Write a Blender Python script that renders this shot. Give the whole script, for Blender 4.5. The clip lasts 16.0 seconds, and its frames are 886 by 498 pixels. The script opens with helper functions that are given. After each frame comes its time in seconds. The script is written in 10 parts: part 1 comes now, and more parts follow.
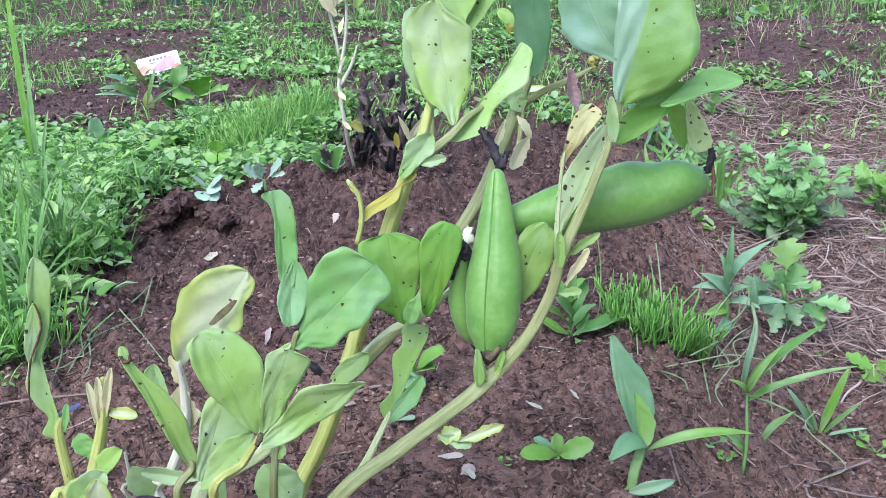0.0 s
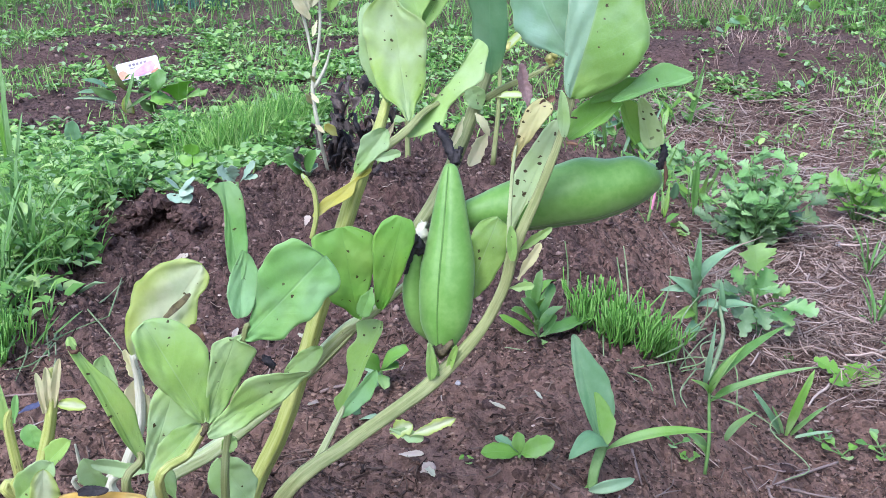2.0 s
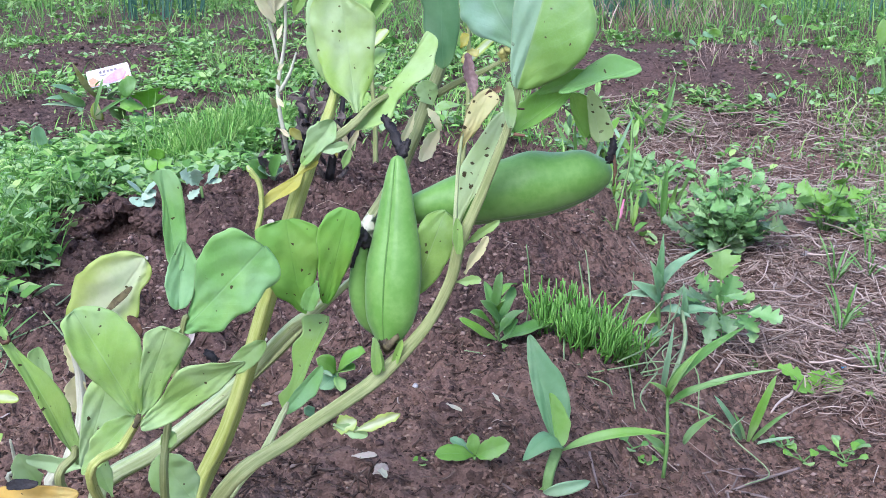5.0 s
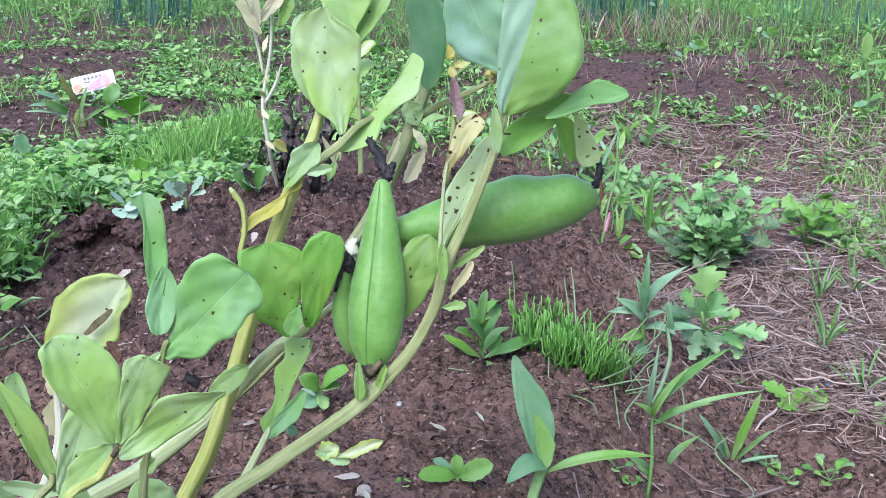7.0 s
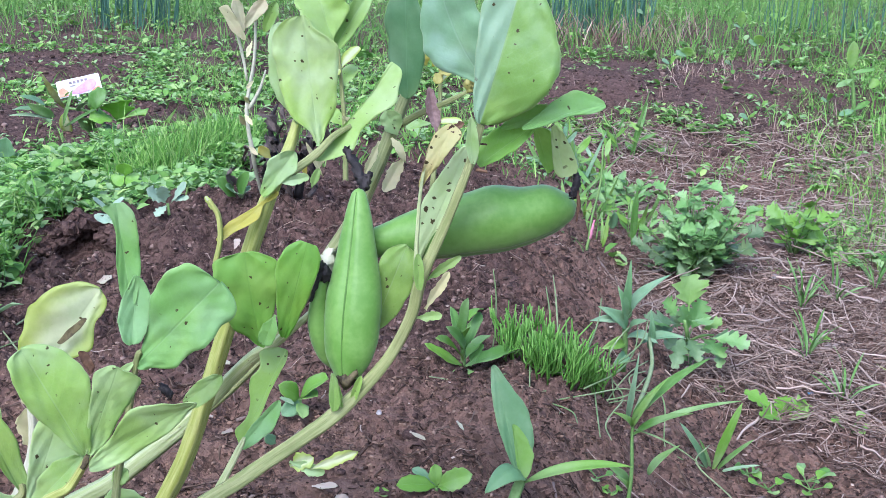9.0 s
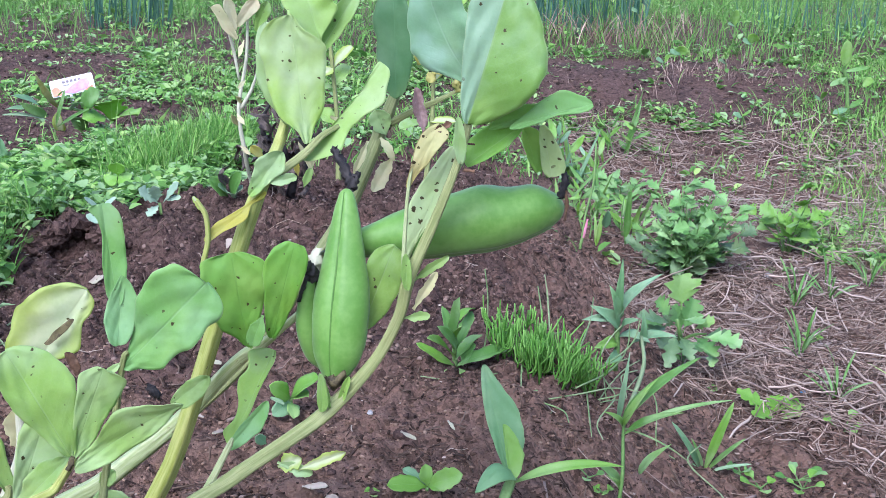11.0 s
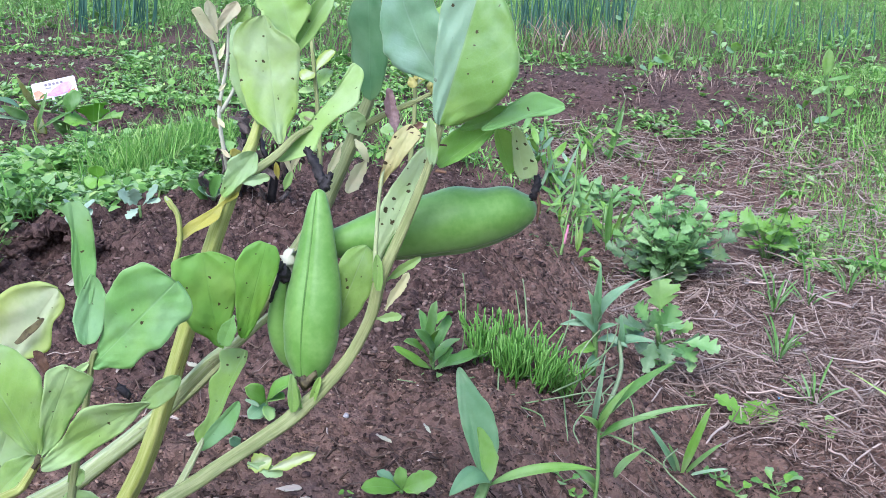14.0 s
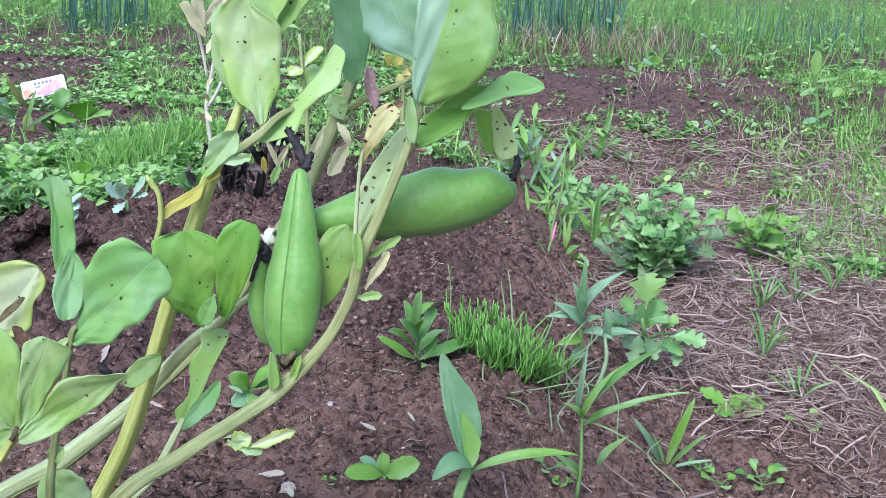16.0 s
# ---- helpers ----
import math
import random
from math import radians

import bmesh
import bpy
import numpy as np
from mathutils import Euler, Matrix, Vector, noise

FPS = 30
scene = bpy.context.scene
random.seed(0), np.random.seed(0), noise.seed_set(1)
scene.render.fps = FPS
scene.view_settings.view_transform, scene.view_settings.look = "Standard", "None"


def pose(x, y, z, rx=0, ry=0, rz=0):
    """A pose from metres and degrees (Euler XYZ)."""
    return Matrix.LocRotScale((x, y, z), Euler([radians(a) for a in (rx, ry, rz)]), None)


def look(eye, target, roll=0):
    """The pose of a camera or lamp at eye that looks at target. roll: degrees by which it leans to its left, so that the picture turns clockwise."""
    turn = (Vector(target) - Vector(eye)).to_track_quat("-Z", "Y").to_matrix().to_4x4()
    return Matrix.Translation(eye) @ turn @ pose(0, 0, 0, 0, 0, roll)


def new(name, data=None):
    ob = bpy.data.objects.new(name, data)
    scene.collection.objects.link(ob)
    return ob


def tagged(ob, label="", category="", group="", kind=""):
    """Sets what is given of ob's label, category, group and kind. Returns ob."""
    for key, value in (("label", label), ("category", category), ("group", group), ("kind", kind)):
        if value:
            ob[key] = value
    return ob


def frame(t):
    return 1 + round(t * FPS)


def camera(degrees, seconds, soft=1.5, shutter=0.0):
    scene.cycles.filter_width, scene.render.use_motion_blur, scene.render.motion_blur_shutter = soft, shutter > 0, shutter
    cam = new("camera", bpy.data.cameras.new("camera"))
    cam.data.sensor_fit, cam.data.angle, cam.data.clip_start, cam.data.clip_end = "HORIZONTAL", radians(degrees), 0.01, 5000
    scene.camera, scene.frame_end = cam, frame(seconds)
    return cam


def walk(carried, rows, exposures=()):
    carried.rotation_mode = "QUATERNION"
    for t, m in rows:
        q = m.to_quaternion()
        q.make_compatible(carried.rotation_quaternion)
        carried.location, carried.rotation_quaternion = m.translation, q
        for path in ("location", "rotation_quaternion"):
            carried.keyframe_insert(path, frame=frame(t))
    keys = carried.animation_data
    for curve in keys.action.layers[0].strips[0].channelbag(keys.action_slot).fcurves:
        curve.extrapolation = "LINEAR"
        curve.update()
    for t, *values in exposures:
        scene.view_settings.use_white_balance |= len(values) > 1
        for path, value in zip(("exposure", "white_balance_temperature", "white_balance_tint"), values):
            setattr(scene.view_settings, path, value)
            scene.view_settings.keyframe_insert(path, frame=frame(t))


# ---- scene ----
cam = camera(42.0, 16.0, soft=0.4)
PATH = [
    (0, (0.02, -0.002, 0.469), (0.009, 1.916, -0.098), -1.0),
    (0.5, (0.027, -0.003, 0.466), (0.022, 1.916, -0.096), -1.0),
    (1, (0.039, -0.012, 0.457), (0.038, 1.91, -0.099), -0.9),
    (1.5, (0.042, -0.009, 0.458), (0.048, 1.913, -0.094), -0.8),
    (2, (0.04, -0.007, 0.46), (0.053, 1.915, -0.09), -0.5),
    (2.5, (0.054, -0.007, 0.453), (0.073, 1.917, -0.093), -0.3),
    (3, (0.06, -0.005, 0.452), (0.084, 1.92, -0.09), -0.3),
    (5.5, (0.059, -0.001, 0.444), (0.116, 1.928, -0.079), 0.3),
    (6, (0.058, 0.001, 0.449), (0.121, 1.93, -0.072), 0.5),
    (6.5, (0.057, 0.008, 0.454), (0.128, 1.938, -0.065), 0.6),
    (7, (0.06, 0.008, 0.454), (0.136, 1.939, -0.062), 0.7),
    (7.5, (0.059, 0.003, 0.451), (0.142, 1.935, -0.061), 0.9),
    (8, (0.061, 0.007, 0.454), (0.15, 1.939, -0.055), 1.0),
    (8.5, (0.065, 0.01, 0.456), (0.158, 1.942, -0.051), 1.1),
    (11, (0.072, 0.012, 0.457), (0.175, 1.943, -0.052), 1.1),
    (11.5, (0.081, 0.006, 0.449), (0.187, 1.939, -0.055), 1.2),
    (12, (0.076, 0.009, 0.453), (0.189, 1.942, -0.049), 1.3),
    (12.5, (0.088, 0.008, 0.451), (0.202, 1.941, -0.049), 1.4),
    (13, (0.076, 0.009, 0.452), (0.194, 1.942, -0.05), 1.4),
    (13.5, (0.077, 0.013, 0.454), (0.2, 1.946, -0.046), 1.5),
    (14, (0.08, 0.01, 0.454), (0.208, 1.943, -0.043), 1.6),
    (14.5, (0.085, 0.004, 0.446), (0.215, 1.937, -0.048), 1.6),
    (15, (0.074, 0.008, 0.451), (0.208, 1.941, -0.046), 1.6),
    (15.5, (0.078, 0.006, 0.448), (0.216, 1.94, -0.045), 1.7),
    (16, (0.087, 0.003, 0.44), (0.229, 1.938, -0.048), 1.8),
]
walk(cam, [(t, look(eye, target, roll)) for t, eye, target, roll in PATH], exposures=[(0, 1.3, 5380, 19), (16, 1.27, 5380, 17.5)])

# ---------------------------------------------------------------- light
world = bpy.data.worlds.new("sky")
scene.world = world
world.use_nodes = True
wn = world.node_tree.nodes
sky = wn.new("ShaderNodeTexSky")
sky.sky_type, sky.sun_disc = "NISHITA", False
sky.sun_elevation, sky.sun_rotation = radians(48), radians(-155)
sky.air_density, sky.dust_density, sky.ozone_density = 1.0, 3.0, 1.0
wn["Background"].inputs["Strength"].default_value = 0.13
world.node_tree.links.new(sky.outputs[0], wn["Background"].inputs["Color"])
sun = new("sun", bpy.data.lights.new("sun", "SUN"))
sun.data.energy, sun.data.angle, sun.data.color = 1.35, radians(40), (1.0, 0.99, 0.97)
sun.matrix_world = look((-1.5, -3.2, 4.0), (0, 0, 0))


# ---------------------------------------------------------------- materials
class Nodes:
    """A node material in the making."""

    def __init__(self, name):
        self.mat = bpy.data.materials.new(name)
        self.mat.use_nodes = True
        self.nt = self.mat.node_tree
        self.bsdf = self.nt.nodes["Principled BSDF"]
        self.out = self.nt.nodes["Material Output"]

    def add(self, kind, out=0, **ins):
        n = self.nt.nodes.new("ShaderNode" + kind)
        for k, v in ins.items():
            key = int(k[1:]) if k[0] == "i" and k[1:].isdigit() else k.replace("_", " ")
            self.put(n.inputs[key], v)
        return n.outputs[out]

    def put(self, socket, v):
        if isinstance(v, bpy.types.NodeSocket):
            self.nt.links.new(v, socket)
        else:
            socket.default_value = (*v, 1.0) if isinstance(v, tuple) and len(v) == 3 and socket.type == "RGBA" else v

    def math(self, op, a, b=0.0, clamp=False):
        n = self.nt.nodes.new("ShaderNodeMath")
        n.operation, n.use_clamp = op, clamp
        self.put(n.inputs[0], a), self.put(n.inputs[1], b)
        return n.outputs[0]

    def mix(self, f, a, b, blend="MIX"):
        n = self.nt.nodes.new("ShaderNodeMix")
        n.data_type, n.blend_type = "RGBA", blend
        self.put(n.inputs[0], f), self.put(n.inputs[6], a), self.put(n.inputs[7], b)
        return n.outputs[2]

    def step(self, v, lo, hi):
        n = self.nt.nodes.new("ShaderNodeMapRange")
        n.interpolation_type = "SMOOTHSTEP"
        self.put(n.inputs[0], v), self.put(n.inputs[1], lo), self.put(n.inputs[2], hi)
        return n.outputs[0]

    def noise(self, vec, scale, detail=3.0, rough=0.55):
        return self.add("TexNoise", Vector=vec, Scale=scale, Detail=detail, Roughness=rough)

    def bump(self, h, strength, dist):
        return self.add("Bump", Height=h, Strength=strength, Distance=dist)

    def done(self, color, rough, normal=None, spec=0.4, sheen=0.0):
        self.put(self.bsdf.inputs["Base Color"], color)
        self.put(self.bsdf.inputs["Roughness"], rough)
        self.bsdf.inputs["Specular IOR Level"].default_value = spec
        self.bsdf.inputs["Sheen Weight"].default_value = sheen
        if normal is not None:
            self.put(self.bsdf.inputs["Normal"], normal)
        return self.mat


def leaf_material(name, main, other, vein, spots=0.0, thin=0.35, rough=0.5, edge=None, half=None, veins=7.0, spot=(0.05, 0.03, 0.015), grain=1.0, pale=None, wax_sheen=(0.56, 0.7, 0.42), sheen_mix=0.3):
    """A thin leaf: blade colour that drifts between two hues, a pale midrib with side veins, small dark spots, light through it."""
    m = Nodes(name)
    geo = m.add("TexCoord", out=3)
    uv = m.add("TexCoord", out=2)
    rnd = m.add("ObjectInfo", out=5)
    sep = m.nt.nodes.new("ShaderNodeSeparateXYZ")
    m.put(sep.inputs[0], uv)
    u, v = sep.outputs[0], sep.outputs[1]
    off = m.math("ABSOLUTE", m.math("SUBTRACT", u, 0.5))
    drift = m.math("ADD", m.noise(geo, 22.0, 4.0), m.math("MULTIPLY", m.math("SUBTRACT", rnd, 0.5), 0.35))
    col = m.mix(m.step(drift, 0.32, 0.72), main, other)
    col = m.mix(m.math("MULTIPLY", m.step(m.noise(geo, 11.0, 3.0), 0.5, 0.72), 0.4), col, m.mix(0.55, col, (0.5, 0.55, 0.1)))
    if pale is not None:
        inner = m.math("MULTIPLY", m.step(m.math("ADD", off, m.math("MULTIPLY", m.math("SUBTRACT", m.noise(geo, 30.0, 3.0), 0.5), 0.5)), 0.42, 0.12), 0.85)
        col = m.mix(inner, col, pale)
    # Pale patches: waxy mottling, and a whitish sheen put into the colour.
    sheen_patches = m.math("ADD", m.math("MULTIPLY", m.noise(geo, 27.0, 3.0), 0.75), m.math("MULTIPLY", m.noise(geo, 60.0, 4.0, 0.65), 0.25))
    sheen_patches = m.step(m.math("ADD", sheen_patches, m.math("MULTIPLY", m.math("SUBTRACT", rnd, 0.5), 0.12)), 0.42, 0.66)
    col = m.mix(m.math("MULTIPLY", sheen_patches, sheen_mix), col, wax_sheen)
    # half: sky light on one side of the midrib, put into the colour
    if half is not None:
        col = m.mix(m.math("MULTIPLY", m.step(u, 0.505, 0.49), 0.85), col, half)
    mid = m.math("SUBTRACT", 1.0, m.step(off, 0.004, 0.022))
    ph = m.math("MULTIPLY", m.math("SUBTRACT", v, m.math("MULTIPLY", off, 0.75)), veins * 6.283)
    wob = m.math("ADD", ph, m.math("MULTIPLY", m.noise(geo, 40.0, 2.0), 2.2))
    side = m.step(m.math("SINE", wob), 0.9, 1.0)
    lines = m.math("MAXIMUM", mid, m.math("MULTIPLY", side, 0.16))
    col = m.mix(m.math("MULTIPLY", lines, 0.34), col, vein)
    margin = m.math("MULTIPLY", m.step(off, 0.482, 0.497), 0.45)
    col = m.mix(margin, col, m.mix(0.5, vein, (0.5, 0.55, 0.3)))
    net = m.nt.nodes.new("ShaderNodeTexVoronoi")
    net.feature = "DISTANCE_TO_EDGE"
    m.put(net.inputs["Vector"], geo), m.put(net.inputs["Scale"], 420.0)
    mesh = m.step(net.outputs["Distance"], 0.12, 0.0)
    col = m.mix(m.math("MULTIPLY", mesh, 0.07), col, vein)
    blotch = m.step(m.noise(geo, 120.0, 4.0, 0.7), 0.46, 0.68)
    col = m.mix(m.math("MULTIPLY", blotch, 0.16), col, m.mix(1.0, col, (0.62, 0.74, 0.5), "MULTIPLY"))
    if edge is not None:
        rim = m.math("MULTIPLY", m.step(m.math("ADD", off, m.math("MULTIPLY", m.noise(geo, 60.0), 0.12)), 0.5, 0.57), 0.8)
        col = m.mix(rim, col, edge)
    fine = m.noise(geo, 420.0 * grain, 2.0)
    col = m.mix(m.math("MULTIPLY", fine, 0.22), col, m.mix(0.5, col, (0.02, 0.05, 0.01)))
    if spots > 0:
        cells = m.nt.nodes.new("ShaderNodeTexVoronoi")
        cells.feature = "F1"
        jig = m.nt.nodes.new("ShaderNodeVectorMath")
        jig.operation = "MULTIPLY_ADD"
        m.put(jig.inputs[0], m.add("TexNoise", out=1, Vector=geo, Scale=420.0, Detail=2.0)), m.put(jig.inputs[1], (0.003, 0.003, 0.003)), m.put(jig.inputs[2], geo)
        m.put(cells.inputs["Vector"], jig.outputs[0]), m.put(cells.inputs["Scale"], 225.0)
        keep = m.nt.nodes.new("ShaderNodeSeparateColor")
        m.put(keep.inputs[0], cells.outputs["Color"])
        size = m.math("MULTIPLY", m.step(keep.outputs[0], 1.0 - spots, 1.0), 0.16 if spots < 0.7 else 0.26)
        size = m.math("ADD", m.math("ADD", size, 0.04), m.math("MULTIPLY", m.math("POWER", keep.outputs[1], 4.0), 0.16))
        dot = m.math("SUBTRACT", 1.0, m.step(m.math("SUBTRACT", cells.outputs["Distance"], size), -0.06, 0.0))
        dot = m.math("MULTIPLY", dot, m.math("GREATER_THAN", keep.outputs[0], 1.0 - spots))
        dot = m.math("MULTIPLY", dot, m.step(m.noise(geo, 28.0, 1.0), 0.36 if spots < 0.52 else 0.2, 0.5 if spots < 0.52 else 0.34))
        col = m.mix(dot, col, spot)
    h = m.math("ADD", m.math("ADD", m.math("MULTIPLY", lines, -0.3), m.math("MULTIPLY", mesh, -0.02)), m.math("ADD", m.math("MULTIPLY", m.noise(geo, 90.0, 4.0), 0.9), m.math("MULTIPLY", m.noise(geo, 320.0, 3.0), 0.35)))
    m.done(col, m.math("ADD", rough - 0.1, m.math("MULTIPLY", m.noise(geo, 35.0, 3.0), 0.25)), m.bump(h, 0.5, 0.0012), 0.35)
    tl = m.nt.nodes.new("ShaderNodeBsdfTranslucent")
    m.put(tl.inputs[0], m.mix(0.35, col, (0.3, 0.42, 0.03)))
    sh = m.nt.nodes.new("ShaderNodeMixShader")
    sh.inputs[0].default_value = thin
    m.nt.links.new(m.bsdf.outputs[0], sh.inputs[1])
    m.nt.links.new(tl.outputs[0], sh.inputs[2])
    m.nt.links.new(sh.outputs[0], m.out.inputs[0])
    return m.mat


def plain_material(name, a, b, scale=60.0, rough=0.7, bump=0.4, dist=0.001, streak=None, spec=0.35, sheen=0.0):
    """A surface that wavers between two colours at two scales, with fine relief; streak: dark marks."""
    m = Nodes(name)
    geo = m.add("TexCoord", out=3)
    n1, n2 = m.noise(geo, scale, 4.0), m.noise(geo, scale * 6.0, 3.0)
    f = m.math("ADD", m.math("MULTIPLY", n1, 0.65), m.math("MULTIPLY", n2, 0.35))
    f = m.math("ADD", f, m.math("MULTIPLY", m.math("SUBTRACT", m.add("ObjectInfo", out=5), 0.5), 0.2))
    col = m.mix(m.step(f, 0.35, 0.65), a, b)
    if streak is not None:
        col = m.mix(m.step(m.noise(geo, scale * 0.8, 5.0, 0.7), 0.6, 0.68), col, streak)
    return m.done(col, rough, m.bump(m.math("ADD", n1, m.math("MULTIPLY", n2, 0.5)), bump, dist), spec, sheen)


def stem_material(name, face, other, brown, spots=0.5, rough=0.55):
    """A ribbed stalk: colour streaked along its length, brown flecks and a few dark scars."""
    m = Nodes(name)
    uv = m.nt.nodes.new("ShaderNodeSeparateXYZ")
    m.put(uv.inputs[0], m.add("TexCoord", out=2))
    geo = m.add("TexCoord", out=3)
    lay = m.nt.nodes.new("ShaderNodeCombineXYZ")
    m.put(lay.inputs[0], m.math("MULTIPLY", uv.outputs[0], 9.0)), m.put(lay.inputs[1], m.math("MULTIPLY", uv.outputs[1], 28.0))
    streak = m.noise(lay.outputs[0], 1.0, 4.0, 0.6)
    col = m.mix(m.step(streak, 0.36, 0.64), face, other)
    col = m.mix(m.math("MULTIPLY", m.step(m.noise(geo, 26.0, 4.0), 0.5, 0.7), 0.35), col, m.mix(0.5, face, brown))
    col = m.mix(m.math("MULTIPLY", m.step(streak, 0.63, 0.72), 0.5), col, m.mix(0.35, other, (0.6, 0.62, 0.42)))
    flat = m.nt.nodes.new("ShaderNodeCombineXYZ")
    m.put(flat.inputs[0], m.math("MULTIPLY", uv.outputs[0], 3.2)), m.put(flat.inputs[1], m.math("MULTIPLY", uv.outputs[1], 75.0))
    fleck = m.step(m.noise(flat.outputs[0], 1.0, 3.0, 0.7), 0.7 - 0.1 * spots, 0.74 - 0.1 * spots)
    col = m.mix(m.math("MULTIPLY", fleck, 0.8), col, brown)
    fine = m.noise(geo, 380.0, 3.0)
    col = m.mix(m.math("MULTIPLY", fine, 0.3), col, m.mix(1.0, col, (0.5, 0.5, 0.42), "MULTIPLY"))
    h = m.math("ADD", m.math("MULTIPLY", streak, 1.2), m.math("ADD", m.math("MULTIPLY", fine, 0.3), m.math("MULTIPLY", m.noise(geo, 70.0, 3.0), 0.6)))
    return m.done(col, rough, m.bump(h, 0.7, 0.0012), 0.35)


def stuff_material(name, colors, rough=0.6, thin=0.25, spec=0.3):
    """For many small pieces in one mesh: every piece takes its own hue between the colours given."""
    m = Nodes(name)
    rnd = m.add("NewGeometry", out=8)
    ramp = m.nt.nodes.new("ShaderNodeValToRGB")
    el = ramp.color_ramp.elements
    while len(el) < len(colors):
        el.new(0.5)
    for i, c in enumerate(colors):
        el[i].position, el[i].color = i / (len(colors) - 1), (*c, 1.0)
    m.put(ramp.inputs[0], rnd)
    geo = m.add("TexCoord", out=3)
    col = m.mix(m.math("MULTIPLY", m.noise(geo, 150.0, 3.0), 0.5), ramp.outputs[0], m.mix(1.0, ramp.outputs[0], (0.55, 0.6, 0.5), "MULTIPLY"))
    m.done(col, rough, m.bump(m.noise(geo, 500.0), 0.2, 0.0006), spec)
    if thin > 0:
        tl = m.nt.nodes.new("ShaderNodeBsdfTranslucent")
        m.put(tl.inputs[0], col)
        sh = m.nt.nodes.new("ShaderNodeMixShader")
        sh.inputs[0].default_value = thin
        m.nt.links.new(m.bsdf.outputs[0], sh.inputs[1])
        m.nt.links.new(tl.outputs[0], sh.inputs[2])
        m.nt.links.new(sh.outputs[0], m.out.inputs[0])
    return m.mat


def soil_material():
    m = Nodes("soil")
    geo = m.add("TexCoord", out=3)
    big, mid, fine = m.noise(geo, 2.2, 4.0), m.noise(geo, 35.0, 5.0, 0.65), m.noise(geo, 260.0, 4.0, 0.7)
    col = m.mix(m.step(big, 0.4, 0.62), (0.118, 0.069, 0.056), (0.077, 0.05, 0.043))
    col = m.mix(m.step(mid, 0.35, 0.7), col, (0.175, 0.11, 0.089))
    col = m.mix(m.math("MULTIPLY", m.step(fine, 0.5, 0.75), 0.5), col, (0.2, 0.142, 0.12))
    # Low fine grain goes near-black: shade between crumbs put into the colour.
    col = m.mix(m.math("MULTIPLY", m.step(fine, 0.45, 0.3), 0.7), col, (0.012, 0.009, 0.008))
    sep = m.nt.nodes.new("ShaderNodeSeparateXYZ")
    m.put(sep.inputs[0], geo)
    jig = m.math("MULTIPLY", m.math("SUBTRACT", m.noise(geo, 6.0, 4.0), 0.5), 0.35)
    dry = m.math("MAXIMUM", m.step(m.math("ADD", sep.outputs[0], jig), 0.18, 0.4), m.step(m.math("ADD", sep.outputs[1], jig), 1.25, 1.0))
    dry = m.math("MULTIPLY", dry, m.step(sep.outputs[1], 3.3, 2.9))
    col = m.mix(m.math("MULTIPLY", dry, 0.8), col, m.mix(mid, (0.163, 0.096, 0.069), (0.335, 0.215, 0.158)))
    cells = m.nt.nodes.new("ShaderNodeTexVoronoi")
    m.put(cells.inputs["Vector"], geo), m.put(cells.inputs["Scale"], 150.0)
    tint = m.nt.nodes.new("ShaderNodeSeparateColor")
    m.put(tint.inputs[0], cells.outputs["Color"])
    # Pale and dark cells at random: crumb tone, plus painted contrast of shaded gaps.
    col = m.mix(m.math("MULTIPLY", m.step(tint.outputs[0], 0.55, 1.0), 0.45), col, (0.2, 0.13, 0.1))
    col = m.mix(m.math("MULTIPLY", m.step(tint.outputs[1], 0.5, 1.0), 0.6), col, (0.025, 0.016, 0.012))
    h = m.math("ADD", m.math("MULTIPLY", mid, 1.2), m.math("MULTIPLY", m.math("SUBTRACT", 1.0, cells.outputs["Distance"]), 0.6))
    h = m.math("ADD", h, m.math("MULTIPLY", fine, 1.1))
    return m.done(col, 0.95, m.bump(h, 1.0, 0.007), 0.12)


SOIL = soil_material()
CLOD = plain_material("clod", (0.045, 0.028, 0.024), (0.125, 0.08, 0.066), 110.0, 0.95, 1.0, 0.003, (0.024, 0.016, 0.015), 0.1)
GREEN = leaf_material("bean_leaf_green", (0.35, 0.56, 0.12), (0.43, 0.62, 0.2), (0.48, 0.65, 0.3), 0.5, 0.42, 0.44, wax_sheen=(0.6, 0.75, 0.46), sheen_mix=0.45)
FRESH = leaf_material("bean_leaf_fresh", (0.13, 0.37, 0.022), (0.18, 0.43, 0.04), (0.23, 0.45, 0.09), 0.5, 0.42, 0.46, sheen_mix=0.1)
TEAL = leaf_material("bean_leaf_glaucous", (0.2, 0.42, 0.1), (0.23, 0.46, 0.13), (0.33, 0.53, 0.24), 0.2, 0.32, 0.42, wax_sheen=(0.42, 0.62, 0.42), sheen_mix=0.35)
# Left half painted bluish, as if it faced the sky.
HALF_LIT = leaf_material("bean_leaf_half_lit", (0.19, 0.36, 0.07), (0.25, 0.42, 0.11), (0.34, 0.48, 0.24), 0.4, 0.35, 0.42, half=(0.3, 0.46, 0.31), wax_sheen=(0.36, 0.53, 0.34), sheen_mix=0.45)
PALE = leaf_material("bean_leaf_pale", (0.29, 0.48, 0.11), (0.36, 0.54, 0.18), (0.48, 0.6, 0.32), 0.3, 0.42, 0.42, wax_sheen=(0.58, 0.72, 0.48), sheen_mix=0.5)
SPOTTED = leaf_material("bean_leaf_spotted", (0.42, 0.56, 0.2), (0.52, 0.64, 0.33), (0.55, 0.64, 0.38), 0.8, 0.4)
LIME = leaf_material("bean_leaf_lime", (0.5, 0.64, 0.1), (0.6, 0.7, 0.2), (0.66, 0.7, 0.42), 0.06, 0.5, edge=(0.42, 0.55, 0.08), pale=(0.76, 0.79, 0.56))
